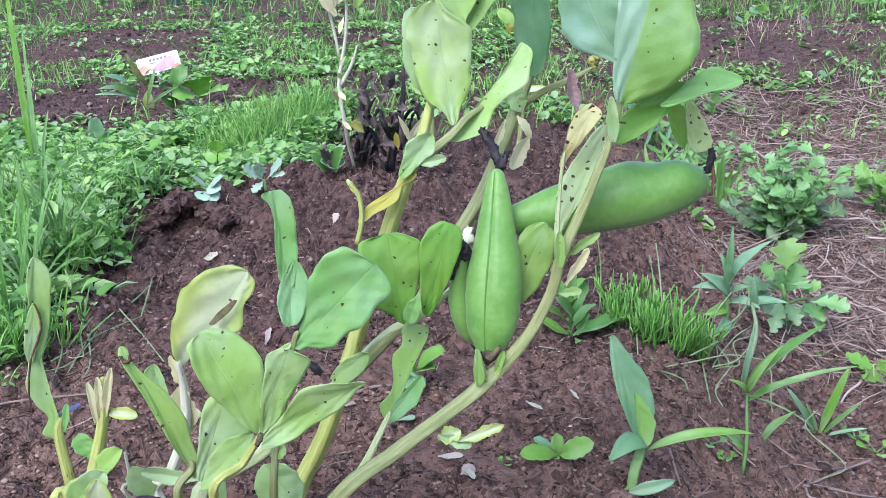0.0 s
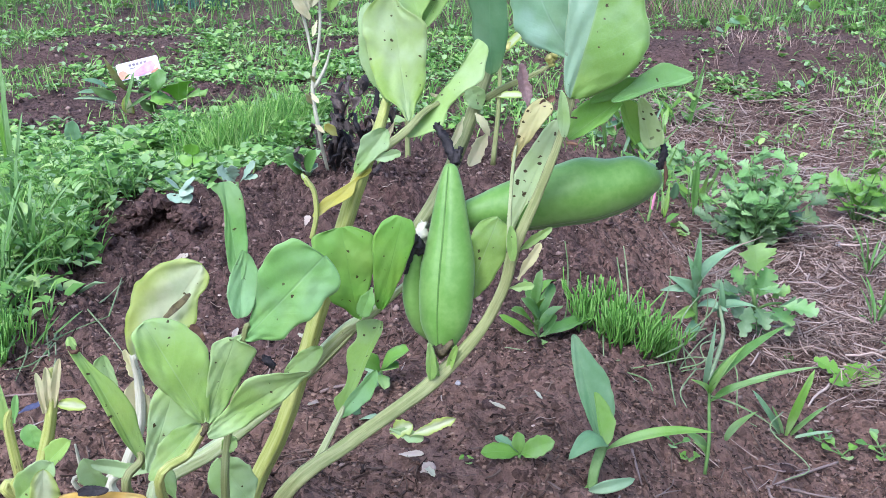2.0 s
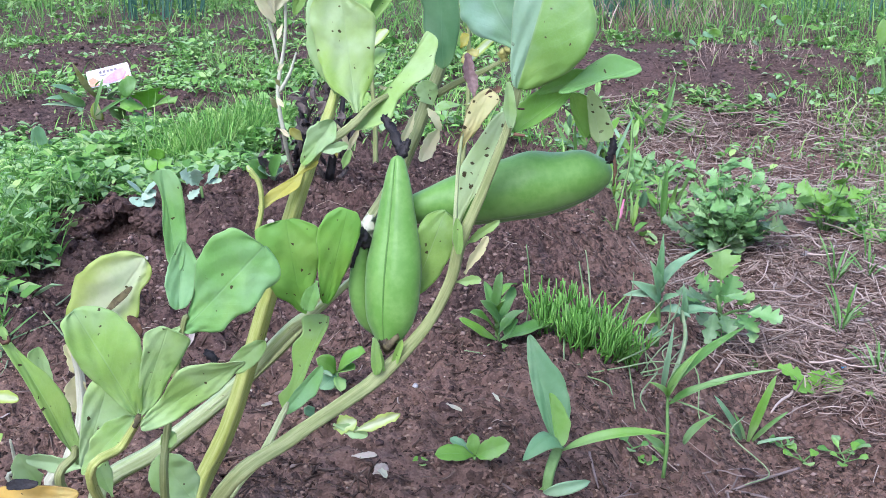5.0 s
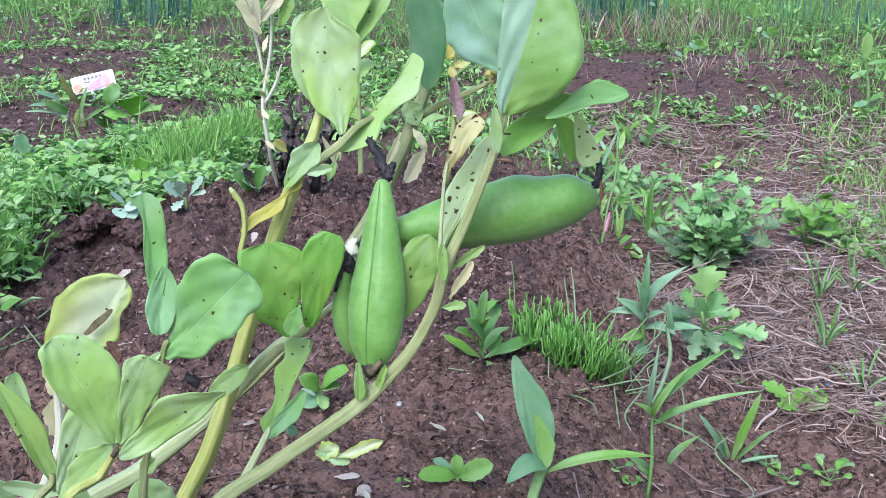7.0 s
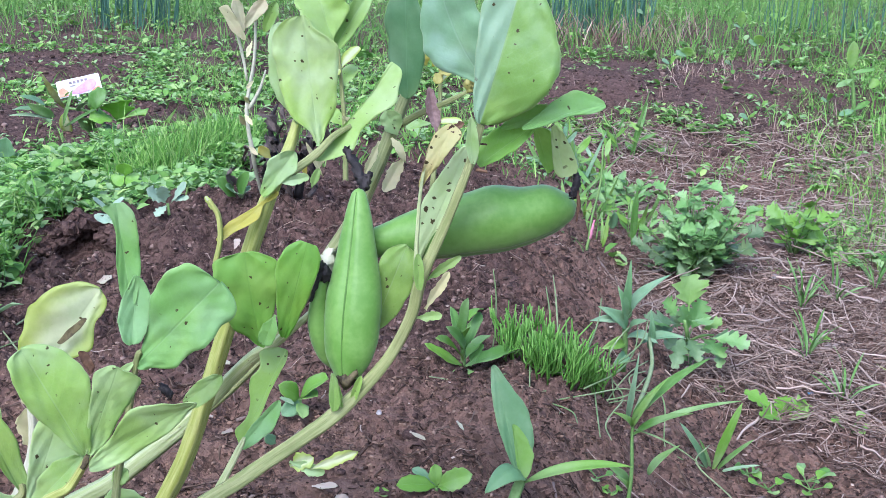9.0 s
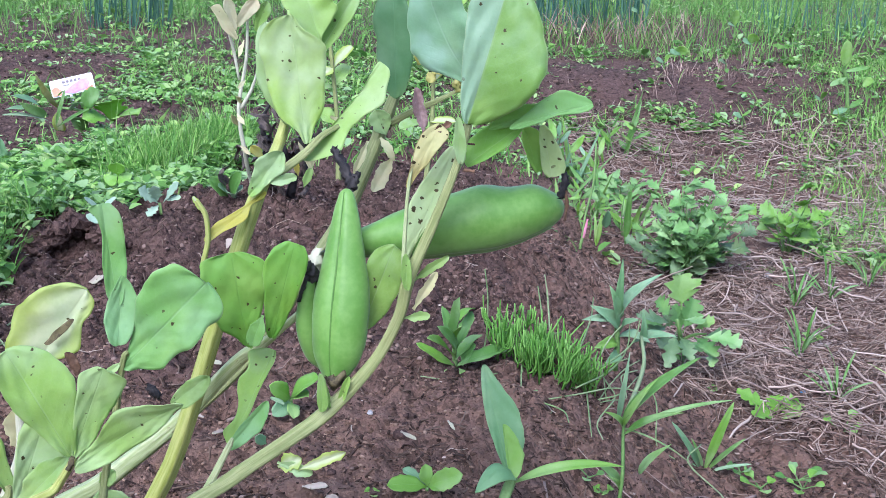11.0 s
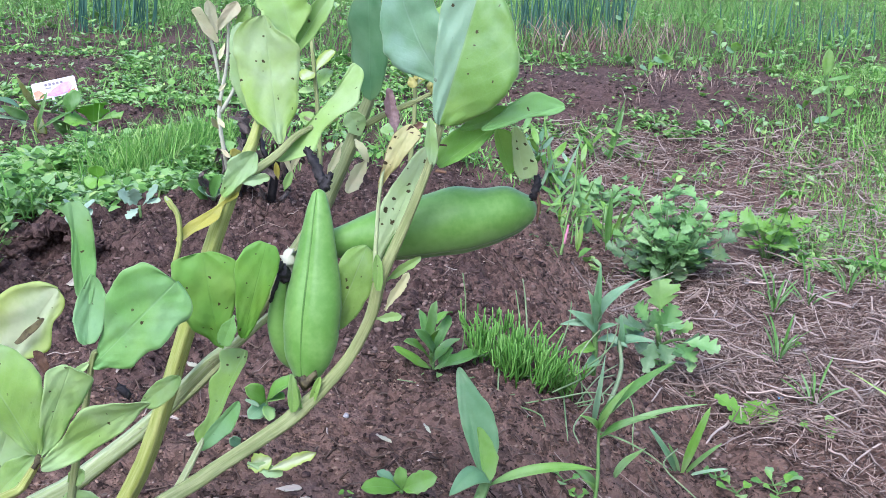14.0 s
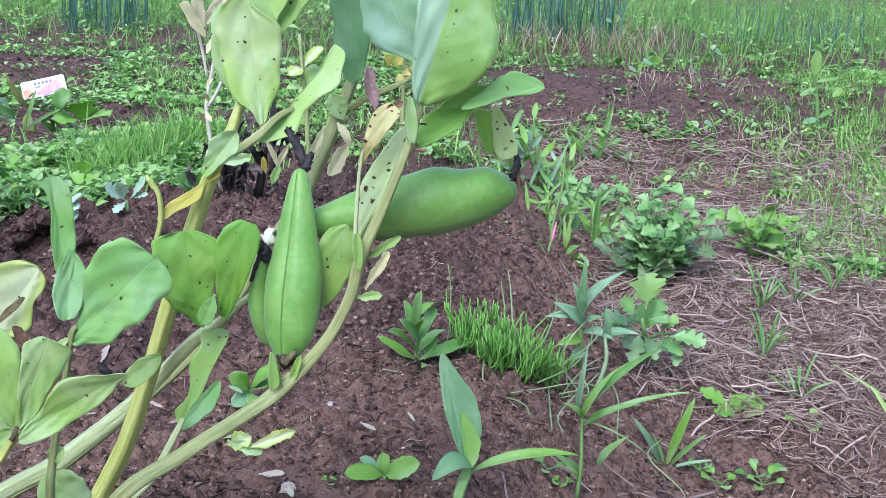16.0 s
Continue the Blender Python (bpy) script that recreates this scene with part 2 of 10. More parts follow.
# Darkened leaf green: the shade on this leaflet is put into its colour.
DARK = leaf_material("bean_leaf_shaded", (0.06, 0.16, 0.06), (0.085, 0.2, 0.075), (0.12, 0.24, 0.11), 0.0, 0.25, sheen_mix=0.1)
YELLOW = leaf_material("bean_leaf_yellow", (0.62, 0.54, 0.17), (0.7, 0.6, 0.3), (0.66, 0.6, 0.34), 0.8, 0.4, edge=(0.12, 0.05, 0.02))
ORANGE = leaf_material("bean_leaf_dying", (0.52, 0.27, 0.04), (0.62, 0.42, 0.09), (0.6, 0.42, 0.15), 0.6, 0.35, edge=(0.1, 0.04, 0.015))
GOLD = leaf_material("bean_leaf_gold", (0.45, 0.42, 0.06), (0.5, 0.4, 0.06), (0.58, 0.52, 0.2), 0.04, 0.35)
DRY = leaf_material("bean_leaf_dry", (0.8, 0.75, 0.45), (0.7, 0.6, 0.38), (0.76, 0.7, 0.52), 0.08, 0.45)
BLUISH = leaf_material("bean_leaf_bluish", (0.19, 0.37, 0.18), (0.27, 0.46, 0.28), (0.36, 0.52, 0.36), 0.1, 0.3, 0.42, wax_sheen=(0.42, 0.6, 0.5), sheen_mix=0.6)
BLEACHED = leaf_material("bean_leaf_bleached", (0.32, 0.52, 0.08), (0.4, 0.58, 0.13), (0.5, 0.64, 0.32), 0.5, 0.42, 0.44, pale=(0.46, 0.62, 0.24), wax_sheen=(0.66, 0.78, 0.55), sheen_mix=0.5)
DRY_PINK = leaf_material("bean_leaf_papery", (0.72, 0.56, 0.36), (0.74, 0.66, 0.46), (0.76, 0.68, 0.52), 0.05, 0.45)
SCRAP = leaf_material("dry_scrap", (0.42, 0.33, 0.27), (0.56, 0.46, 0.4), (0.5, 0.42, 0.36), 0.1, 0.25)
SLATE = plain_material("slate_blue", (0.05, 0.055, 0.1), (0.09, 0.1, 0.17), 60.0, 0.5, 0.3, 0.0006)
BROWN = plain_material("withered_brown", (0.06, 0.03, 0.018), (0.16, 0.09, 0.05), 90.0, 0.75, 0.6, 0.001)
PURPLE = plain_material("withered_purple", (0.17, 0.11, 0.1), (0.32, 0.23, 0.22), 90.0, 0.65, 0.6, 0.001)
BLACK = plain_material("withered_black", (0.008, 0.007, 0.008), (0.03, 0.026, 0.026), 120.0, 0.7, 0.8, 0.0015)
STEM = stem_material("bean_stem", (0.205, 0.245, 0.08), (0.31, 0.34, 0.14), (0.15, 0.11, 0.06), 0.25)
STEM_YELLOW = stem_material("bean_stem_yellow", (0.31, 0.36, 0.075), (0.43, 0.46, 0.15), (0.11, 0.075, 0.035), 0.35, 0.5)
STEM_PALE = stem_material("bean_stem_pale", (0.34, 0.42, 0.17), (0.48, 0.53, 0.29), (0.2, 0.17, 0.08), 0.3, 0.5)
STEM_DRY = stem_material("bean_stem_dry", (0.46, 0.47, 0.32), (0.56, 0.55, 0.42), (0.16, 0.11, 0.07), 0.6, 0.8)
POD = plain_material("pod_skin", (0.094, 0.22, 0.03), (0.15, 0.29, 0.06), 40.0, 0.46, 0.5, 0.0008, None, 0.35, 0.12)
SEAM = plain_material("pod_seam", (0.06, 0.15, 0.02), (0.09, 0.19, 0.035), 60.0, 0.6, 0.3, 0.0005)
CALYX = plain_material("pod_calyx", (0.03, 0.022, 0.015), (0.13, 0.11, 0.05), 120.0, 0.75, 0.6, 0.001)
PALE_BLUE = leaf_material("seedling_leaf_pale", (0.4, 0.56, 0.4), (0.5, 0.64, 0.5), (0.5, 0.62, 0.48), 0.0, 0.3, veins=4.0)
BRIGHT = leaf_material("weed_leaf_bright", (0.21, 0.46, 0.05), (0.29, 0.54, 0.1), (0.4, 0.6, 0.2), 0.2, 0.4, veins=4.0)
WEED = leaf_material("weed_leaf", (0.12, 0.28, 0.055), (0.17, 0.35, 0.09), (0.2, 0.38, 0.12), 0.0, 0.3, veins=5.0)
WEED_BLUE = leaf_material("weed_leaf_bluish", (0.17, 0.33, 0.16), (0.25, 0.41, 0.25), (0.32, 0.45, 0.3), 0.0, 0.25, veins=5.0)
SPROUT = leaf_material("sprout_leaf", (0.16, 0.33, 0.14), (0.22, 0.4, 0.2), (0.22, 0.42, 0.16), 0.0, 0.3, veins=0.0)
LIGHTWEED = leaf_material("weed_leaf_light", (0.19, 0.4, 0.05), (0.25, 0.46, 0.09), (0.3, 0.48, 0.16), 0.0, 0.35, veins=5.0)
MUGWORT = leaf_material("mugwort_leaf", (0.16, 0.35, 0.09), (0.23, 0.43, 0.13), (0.2, 0.36, 0.14), 0.0, 0.25, veins=4.0)
# Darker copy of the mugwort leaf: shade among inner leaves, as colour.
MUGWORT_SHADED = leaf_material("mugwort_leaf_shaded", (0.1, 0.19, 0.075), (0.15, 0.25, 0.11), (0.14, 0.23, 0.11), 0.0, 0.2, veins=4.0)
GRASS = stuff_material("grass_blades", [(0.075, 0.2, 0.035), (0.17, 0.38, 0.065), (0.27, 0.5, 0.1), (0.43, 0.59, 0.2)])
GRASS_FAR = stuff_material("grass_far", [(0.085, 0.22, 0.045), (0.14, 0.31, 0.06), (0.2, 0.38, 0.085), (0.27, 0.44, 0.12)])
HERB = stuff_material("small_weeds", [(0.085, 0.2, 0.04), (0.16, 0.34, 0.065), (0.25, 0.46, 0.095), (0.31, 0.46, 0.22), (0.43, 0.6, 0.18)])
ONION = stuff_material("onion_leaves", [(0.045, 0.12, 0.085), (0.08, 0.18, 0.125), (0.12, 0.24, 0.16)], 0.45)
HORSETAIL = stuff_material("horsetail_stems", [(0.09, 0.24, 0.03), (0.17, 0.4, 0.06), (0.27, 0.49, 0.12)], 0.5)
RUNNER = plain_material("runner", (0.14, 0.22, 0.08), (0.24, 0.3, 0.15), 50.0, 0.6, 0.3, 0.0006)
STRAW = stuff_material("straw", [(0.07, 0.044, 0.034), (0.19, 0.124, 0.097), (0.33, 0.232, 0.186), (0.55, 0.42, 0.345)], 0.75, 0.0)
CRUMB = stuff_material("crumbs", [(0.026, 0.018, 0.015), (0.08, 0.053, 0.043), (0.16, 0.106, 0.086), (0.29, 0.203, 0.17)], 0.95, 0.0, 0.1)
PALE_STRAW = stuff_material("pale_straw", [(0.24, 0.17, 0.135), (0.38, 0.29, 0.24), (0.54, 0.43, 0.36)], 0.7, 0.0)
DRY_CRUMB = stuff_material("dry_crumbs", [(0.022, 0.014, 0.011), (0.095, 0.057, 0.041), (0.19, 0.119, 0.085), (0.35, 0.238, 0.178)], 0.95, 0.0, 0.1)
CHIP = stuff_material("dry_bits", [(0.2, 0.13, 0.1), (0.4, 0.3, 0.24), (0.55, 0.45, 0.38)], 0.8, 0.0)
FIBRE = stuff_material("soil_fibres", [(0.04, 0.026, 0.02), (0.085, 0.055, 0.042), (0.13, 0.089, 0.068), (0.2, 0.144, 0.112)], 0.9, 0.0, 0.1)
TWIG = plain_material("twig", (0.17, 0.12, 0.095), (0.27, 0.2, 0.165), 60.0, 0.85, 0.7, 0.001)
STONE = plain_material("stone", (0.25, 0.24, 0.23), (0.4, 0.38, 0.36), 60.0, 0.8, 0.5, 0.001)
LABEL = plain_material("label_white", (0.74, 0.74, 0.75), (0.8, 0.8, 0.8), 20.0, 0.4, 0.05, 0.0003)
PINK = plain_material("label_pink", (0.68, 0.22, 0.5), (0.74, 0.4, 0.6), 25.0, 0.45, 0.05, 0.0003)
PEACH = plain_material("label_peach", (0.75, 0.24, 0.14), (0.78, 0.4, 0.26), 25.0, 0.45, 0.05, 0.0003)
INK = plain_material("label_ink", (0.2, 0.17, 0.2), (0.28, 0.24, 0.28), 60.0, 0.5, 0.05, 0.0003)
BUD = plain_material("bud_pink", (0.5, 0.12, 0.22), (0.6, 0.25, 0.35), 90.0, 0.6, 0.2, 0.0005)
BLUE = plain_material("blue_scrap", (0.05, 0.25, 0.5), (0.1, 0.35, 0.6), 90.0, 0.4, 0.1, 0.0003)


# ---------------------------------------------------------------- tools
def smooth(lo, hi, x):
    t = np.clip((np.asarray(x, float) - lo) / (hi - lo), 0, 1)
    return t * t * (3 - 2 * t)


def lattice(ix, iy, seed):
    h = np.sin(ix * 127.1 + iy * 311.7 + seed * 74.7) * 43758.5453
    return h - np.floor(h)


def grain(x, y, size, seed=0):
    """Smooth noise from 0 to 1 over the plane."""
    x, y = np.asarray(x, float) / size, np.asarray(y, float) / size
    ix, iy = np.floor(x), np.floor(y)
    fx, fy = x - ix, y - iy
    fx, fy = fx * fx * (3 - 2 * fx), fy * fy * (3 - 2 * fy)
    a, b = lattice(ix, iy, seed), lattice(ix + 1, iy, seed)
    c, d = lattice(ix, iy + 1, seed), lattice(ix + 1, iy + 1, seed)
    return (a * (1 - fx) + b * fx) * (1 - fy) + (c * (1 - fx) + d * fx) * fy


def dome(x, y, cx, cy, rx, ry):
    return np.exp(-((x - cx) / rx) ** 2 - ((y - cy) / ry) ** 2)


def weedy(x, y):
    """How thickly weeds cover the ground, 0 to 1: the bean bed and the dug strips are bare."""
    x, y = np.asarray(x, float), np.asarray(y, float)
    edge = -0.405 + 0.02 * smooth(1.42, 1.58, y) + 0.205 * smooth(1.63, 1.87, y) + 0.05 * (grain(y, y * 0, 0.12, 3) - 0.5)
    left = smooth(0.0, 0.06, edge - x) * smooth(0.7, 1.0, y)
    strip = smooth(2.42, 2.58, y + 0.1 * grain(x, y, 0.3, 5)) * (1 - smooth(3.05, 3.2, y)) * smooth(-1.5, -1.3, x) * (1 - smooth(-0.4, -0.25, x))
    dug = smooth(3.4, 3.55, y) * (1 - smooth(4.2, 4.36, y)) * np.maximum(smooth(-1.38, -1.22, x) * (1 - smooth(-0.85, -0.65, x)), 1.1 * dome(x, y, -0.3, 4.0, 0.24, 0.3))
    right_dug = smooth(3.45, 3.6, y + 0.25 * (x - 1)) * (1 - smooth(4.1, 4.3, y)) * smooth(0.3, 0.5, x) * (1 - smooth(1.5, 1.7, x))
    back = smooth(2.15, 2.4, y) * (1 - smooth(0.25, 0.45, x - 0.12 * (y - 2.2))) * 0.7
    path = smooth(0.3, 0.5, x) * 0.06
    grassy = smooth(0.0, 0.18, x - 0.93 - 0.3 * (y - 2.34) + 0.25 * (grain(x, y, 0.2, 8) - 0.5)) * smooth(1.95, 2.25, y)
    mid = smooth(2.8, 3.0, y) * (1 - smooth(3.4, 3.6, y)) * smooth(0.3, 0.6, x) * 0.75 * smooth(0.4, 0.6, grain(x, y, 0.18, 91))
    far = smooth(4.25, 4.5, y)
    back = np.maximum(back, smooth(3.1, 3.3, y) * (1 - smooth(0.2, 0.4, x)) * 0.9)
    d = np.maximum.reduce([left, back, path, grassy, mid])
    d = d * (1 - 0.93 * strip) * (1 - 0.93 * dug) * (1 - 0.85 * right_dug)
    return np.maximum(d, far)


def tallness(x, y):
    """How high weeds grow: low in front of the dug strips, higher at the bed's edge and far behind."""
    x, y = np.asarray(x, float), np.asarray(y, float)
    t = 1.0 - 0.66 * smooth(1.6, 2.1, y) * (1 - smooth(4.4, 4.9, y))
    t = t + 0.75 * dome(x, y, -0.33, 2.42, 0.14, 0.12) + 0.2 * dome(x, y, 1.5, 2.9, 0.5, 0.7)
    return t * (0.4 + 0.9 * smooth(0.3, 0.75, grain(x, y, 0.16, 51)))


def ground_z(x, y):
    """The lie of the land: a low bed that falls to a trodden path, and rises slightly behind."""
    x, y = np.asarray(x, float), np.asarray(y, float)
    z = 0.03 - 0.155 * smooth(0.16, 0.52, x - 0.06 * (y - 1.2)) * (1 - smooth(2.6, 3.9, y))
    z = z - 0.03 * dome(x, y, 0.25, 0.85, 0.18, 0.16)
    z = z + 0.05 * dome(x, y, -0.1, 1.72, 0.22, 0.3) + 0.025 * smooth(3.4, 3.9, y) + 0.045 * smooth(4.3, 5.2, y)
    z = z - 0.09 * dome(x, y, -0.375, 1.585, 0.06, 0.035) + 0.022 * dome(x, y, -0.4, 1.66, 0.09, 0.05)
    z = z - 0.02 * smooth(-0.45, -0.8, x) * (1 - smooth(3, 4, y))
    return z + 0.02 * (grain(x, y, 0.35, 1) - 0.5)


def bare_relief(x, y):
    """Clods and crumbs on open soil."""
    rough = 0.85 + 0.55 * smooth(1.05, 1.35, y) * (1 - smooth(0.25, 0.5, x))
    a = np.abs(grain(x, y, 0.055, 11) - 0.5) * 2
    b = np.abs(grain(x + 0.02 * a, y, 0.024, 12) - 0.5) * 2
    c = np.abs(grain(x - 0.01 * b, y + 0.008 * a, 0.013, 13) - 0.5) * 2
    d = np.abs(grain(x + 0.004 * c, y, 0.0085, 14) - 0.5) * 2
    e = grain(x, y + 0.003 * d, 0.0055, 15)
    return rough * (0.021 * (a - 0.5) + 0.011 * (b - 0.4) + 0.0085 * (c - 0.4) + 0.0058 * (d - 0.4) + 0.0035 * (e - 0.5))


def link(name, verts, faces, mat, parent=None, label="", uvs=None, flat=False):
    """One mesh object; its points are given in the world."""
    loc = parent_place.get(parent.name, Vector()) if parent else Vector()
    me = bpy.data.meshes.new(name)
    v = np.asarray(verts, float) - np.array(loc)
    me.from_pydata(v.tolist(), [], faces if isinstance(faces, list) else faces.tolist())
    me.materials.append(mat)
    if uvs is not None:
        layer = me.uv_layers.new(name="UVMap")
        idx = np.empty(len(me.loops), dtype=np.int32)
        me.loops.foreach_get("vertex_index", idx)
        layer.data.foreach_set("uv", np.asarray(uvs, dtype=np.float32)[idx].ravel())
    if not flat:
        me.polygons.foreach_set("use_smooth", [True] * len(me.polygons))
    me.update()
    ob = new(name, me)
    if parent:
        ob.parent = parent
    parent_place[ob.name] = loc
    return tagged(ob, label)


parent_place = {}


def thing(name, place, label, category, group="", kind=""):
    """An empty at a thing's base; its parts hang under it."""
    ob = new(name)
    ob.empty_display_size = 0.02
    ob.location = place
    parent_place[ob.name] = Vector(place)
    return tagged(ob, label, category, group, kind)


def tube_points(points, radii, steps=6):
    """A smooth line through the points, with a radius at each place."""
    p = np.array(points, float)
    n = len(p)
    r = np.interp(np.linspace(0, 1, n), np.linspace(0, 1, len(radii)), radii)
    q = np.vstack([2 * p[0] - p[1], p, 2 * p[-1] - p[-2]])
    out, rad = [], []
    for i in range(n - 1):
        a, b, c, d = q[i:i + 4]
        for k in range(steps):
            t = k / steps
            out.append(0.5 * (2 * b + (c - a) * t + (2 * a - 5 * b + 4 * c - d) * t * t + (3 * b - a - 3 * c + d) * t ** 3))
            rad.append(r[i] * (1 - t) + r[i + 1] * t)
    return np.array(out + [p[-1]]), np.array(rad + [r[-1]])


def ring_frames(line):
    tan = np.gradient(line, axis=0)
    tan /= np.linalg.norm(tan, axis=1)[:, None] + 1e-12
    side = np.cross(tan[0], (0.3, 1, 0.1))
    side /= np.linalg.norm(side)
    sides = []
    for t in tan:
        side = side - t * (side @ t)
        side /= np.linalg.norm(side) + 1e-12
        sides.append(side)
    s = np.array(sides)
    return s, np.cross(tan, s), tan


def tube(points, radii, sides=10, steps=6, section=None, seed=0):
    """Verts and faces of a closed tube; section: radius factors round it."""
    line, rad = tube_points(points, radii, steps)
    s, b, _ = ring_frames(line)
    ang = np.arange(sides) * 2 * math.pi / sides
    sec = np.ones(sides) if section is None else section(ang)
    rng = np.random.RandomState(seed)
    wob = 1 + 0.05 * (rng.rand(len(line)) - 0.5)
    v = line[:, None] + (rad * wob)[:, None, None] * sec[None, :, None] * (np.cos(ang)[None, :, None] * s[:, None] + np.sin(ang)[None, :, None] * b[:, None])
    v = v.reshape(-1, 3)
    f = []
    for i in range(len(line) - 1):
        for k in range(sides):
            a, c = i * sides + k, i * sides + (k + 1) % sides
            f.append((a, c, c + sides, a + sides))
    f += [tuple(range(sides))[::-1], tuple(range(len(v) - sides, len(v)))]
    return v, f


def square(ang):
    """The four-ridged section of a bean's stem."""
    return 0.9 / (np.abs(np.cos(ang)) ** 7 + np.abs(np.sin(ang)) ** 7) ** (1 / 7)


def blade(base, tip, width, roll=0.0, bend=0.0, fold=0.0, wave=0.035, full=1.25, round_=0.55, face=(0.05, -1.0, 0.3), curl=0.0, sway=0.0, lobes=0, lobe=0.0, uneven=0.07, twist=0.0, nu=12, nv=40, thick=0.0005, seed=0):
    """A leaf from base to tip. full: where it is widest; bend: how far it bows towards its face; fold: how far its halves rise from the midrib;
    curl: how its tip turns over; sway: how its line swings sideways; lobes: teeth along its edge."""
    B, T = np.array(base, float), np.array(tip, float)
    a = T - B
    L = np.linalg.norm(a)
    a /= L
    s = np.cross(a, np.array(face, float))
    s /= np.linalg.norm(s)
    n = np.cross(s, a)
    r = radians(roll)
    s, n = s * math.cos(r) + n * math.sin(r), n * math.cos(r) - s * math.sin(r)
    rng = np.random.RandomState(seed + int(abs(B[0]) * 7919 + abs(T[2]) * 10007) % 9973)
    p1, p2, p3 = rng.rand(3) * 6.28
    v = np.linspace(0, 1, nv + 1)
    u = np.linspace(-1, 1, nu + 1)
    V, U = np.meshgrid(v, u, indexing="ij")
    if round_ < 0.6:
        h = 0.5 * width * np.sqrt(np.clip(1 - np.abs(1 - 2 * V ** full) ** 2.3, 0, 1)) * (0.25 + 0.75 * smooth(-0.05, 0.4, V))
    else:
        h = 0.5 * width * np.sin(math.pi * np.clip(V, 0.0, 0.999) ** full) ** round_
    h = np.maximum(h, 0.0007 * (1 - V) + 0.0002)
    if lobes:
        h = h * (1 - lobe * (0.5 + 0.5 * np.cos(V * lobes * 2 * math.pi + 1.0)) * smooth(0.03, 0.12, V))
    edge = np.abs(U) ** 2
    if wave > 0.028 and width > 0.006:
        nib = np.random.RandomState(seed + int(abs(T[0]) * 9001 + abs(B[2]) * 5003) % 8191)
        for _ in range(3):
            v0, dp, wd, sd = nib.uniform(0.3, 0.95), nib.uniform(0.02, 0.1), nib.uniform(0.02, 0.05), nib.choice((-1, 1))
            h = h * (1 - dp * np.exp(-((V - v0) / wd) ** 2) * (U * sd > 0))
        h = h * (1 + 0.018 * np.sin(V * 30 + p1 + 2 * np.sign(U)) * smooth(0.3, 0.6, V))
    h = h * (1 + uneven * np.where(U > 0, np.sin(V * 5.2 + p1) + 0.5 * np.sin(V * 13 + p3), np.sin(V * 4.6 + p2) + 0.5 * np.sin(V * 11 + p1)))
    h = h * (1 + wave * 1.4 * np.sin(V * 9 + p1) * np.sign(U) * edge + wave * 0.8 * np.sin(V * 27 + p2) * edge + 0.35 * wave * np.sin(V * 61 + p3 + U) * edge)
    up = bend * L * 4 * V * (1 - V) + fold * np.abs(U) * h + wave * 0.5 * width * edge * np.sin(V * 11 + p3 + U) + curl * L * smooth(0.5, 1.0, V) ** 2
    up = up + (twist + 0.25 * (rng.rand() - 0.5)) * U * h * (V - 0.3) * 1.6 + 0.05 * width * np.sin(V * 4 + p2) * U
    up = up + 0.022 * width * np.sin(V * 15 + U * 3 + p1) * np.cos(U * 4.5 + p2) * min(1.0, wave * 30)
    up = up + 0.012 * width * np.sin(V * 26) * (np.abs(U) * 3 % 1)
    along = V * L - abs(curl) * 0.35 * L * smooth(0.6, 1.0, V) ** 2
    along = along + lobe * 0.7 * np.abs(U) * h * (1 - V)
    pos = B + along[..., None] * a + (U * h + sway * L * np.sin(math.pi * V))[..., None] * s + up[..., None] * n
    top = pos.reshape(-1, 3)
    low = (pos - thick * n).reshape(-1, 3)
    m, w = len(top), nu + 1
    f = []
    for i in range(nv):
        for k in range(nu):
            q = i * w + k
            f.append((q, q + 1, q + w + 1, q + w))
            f.append((m + q, m + q + w, m + q + w + 1, m + q + 1))
    rim = [k for k in range(w)] + [i * w + nu for i in range(1, nv + 1)] + [nv * w + k for k in range(nu - 1, -1, -1)] + [i * w for i in range(nv - 1, 0, -1)]
    for c, d in zip(rim, rim[1:] + rim[:1]):
        f.append((d, c, m + c, m + d))
    uv = np.stack([(U + 1) / 2, V], -1).reshape(-1, 2)
    return np.vstack([top, low]), f, np.vstack([uv, uv])


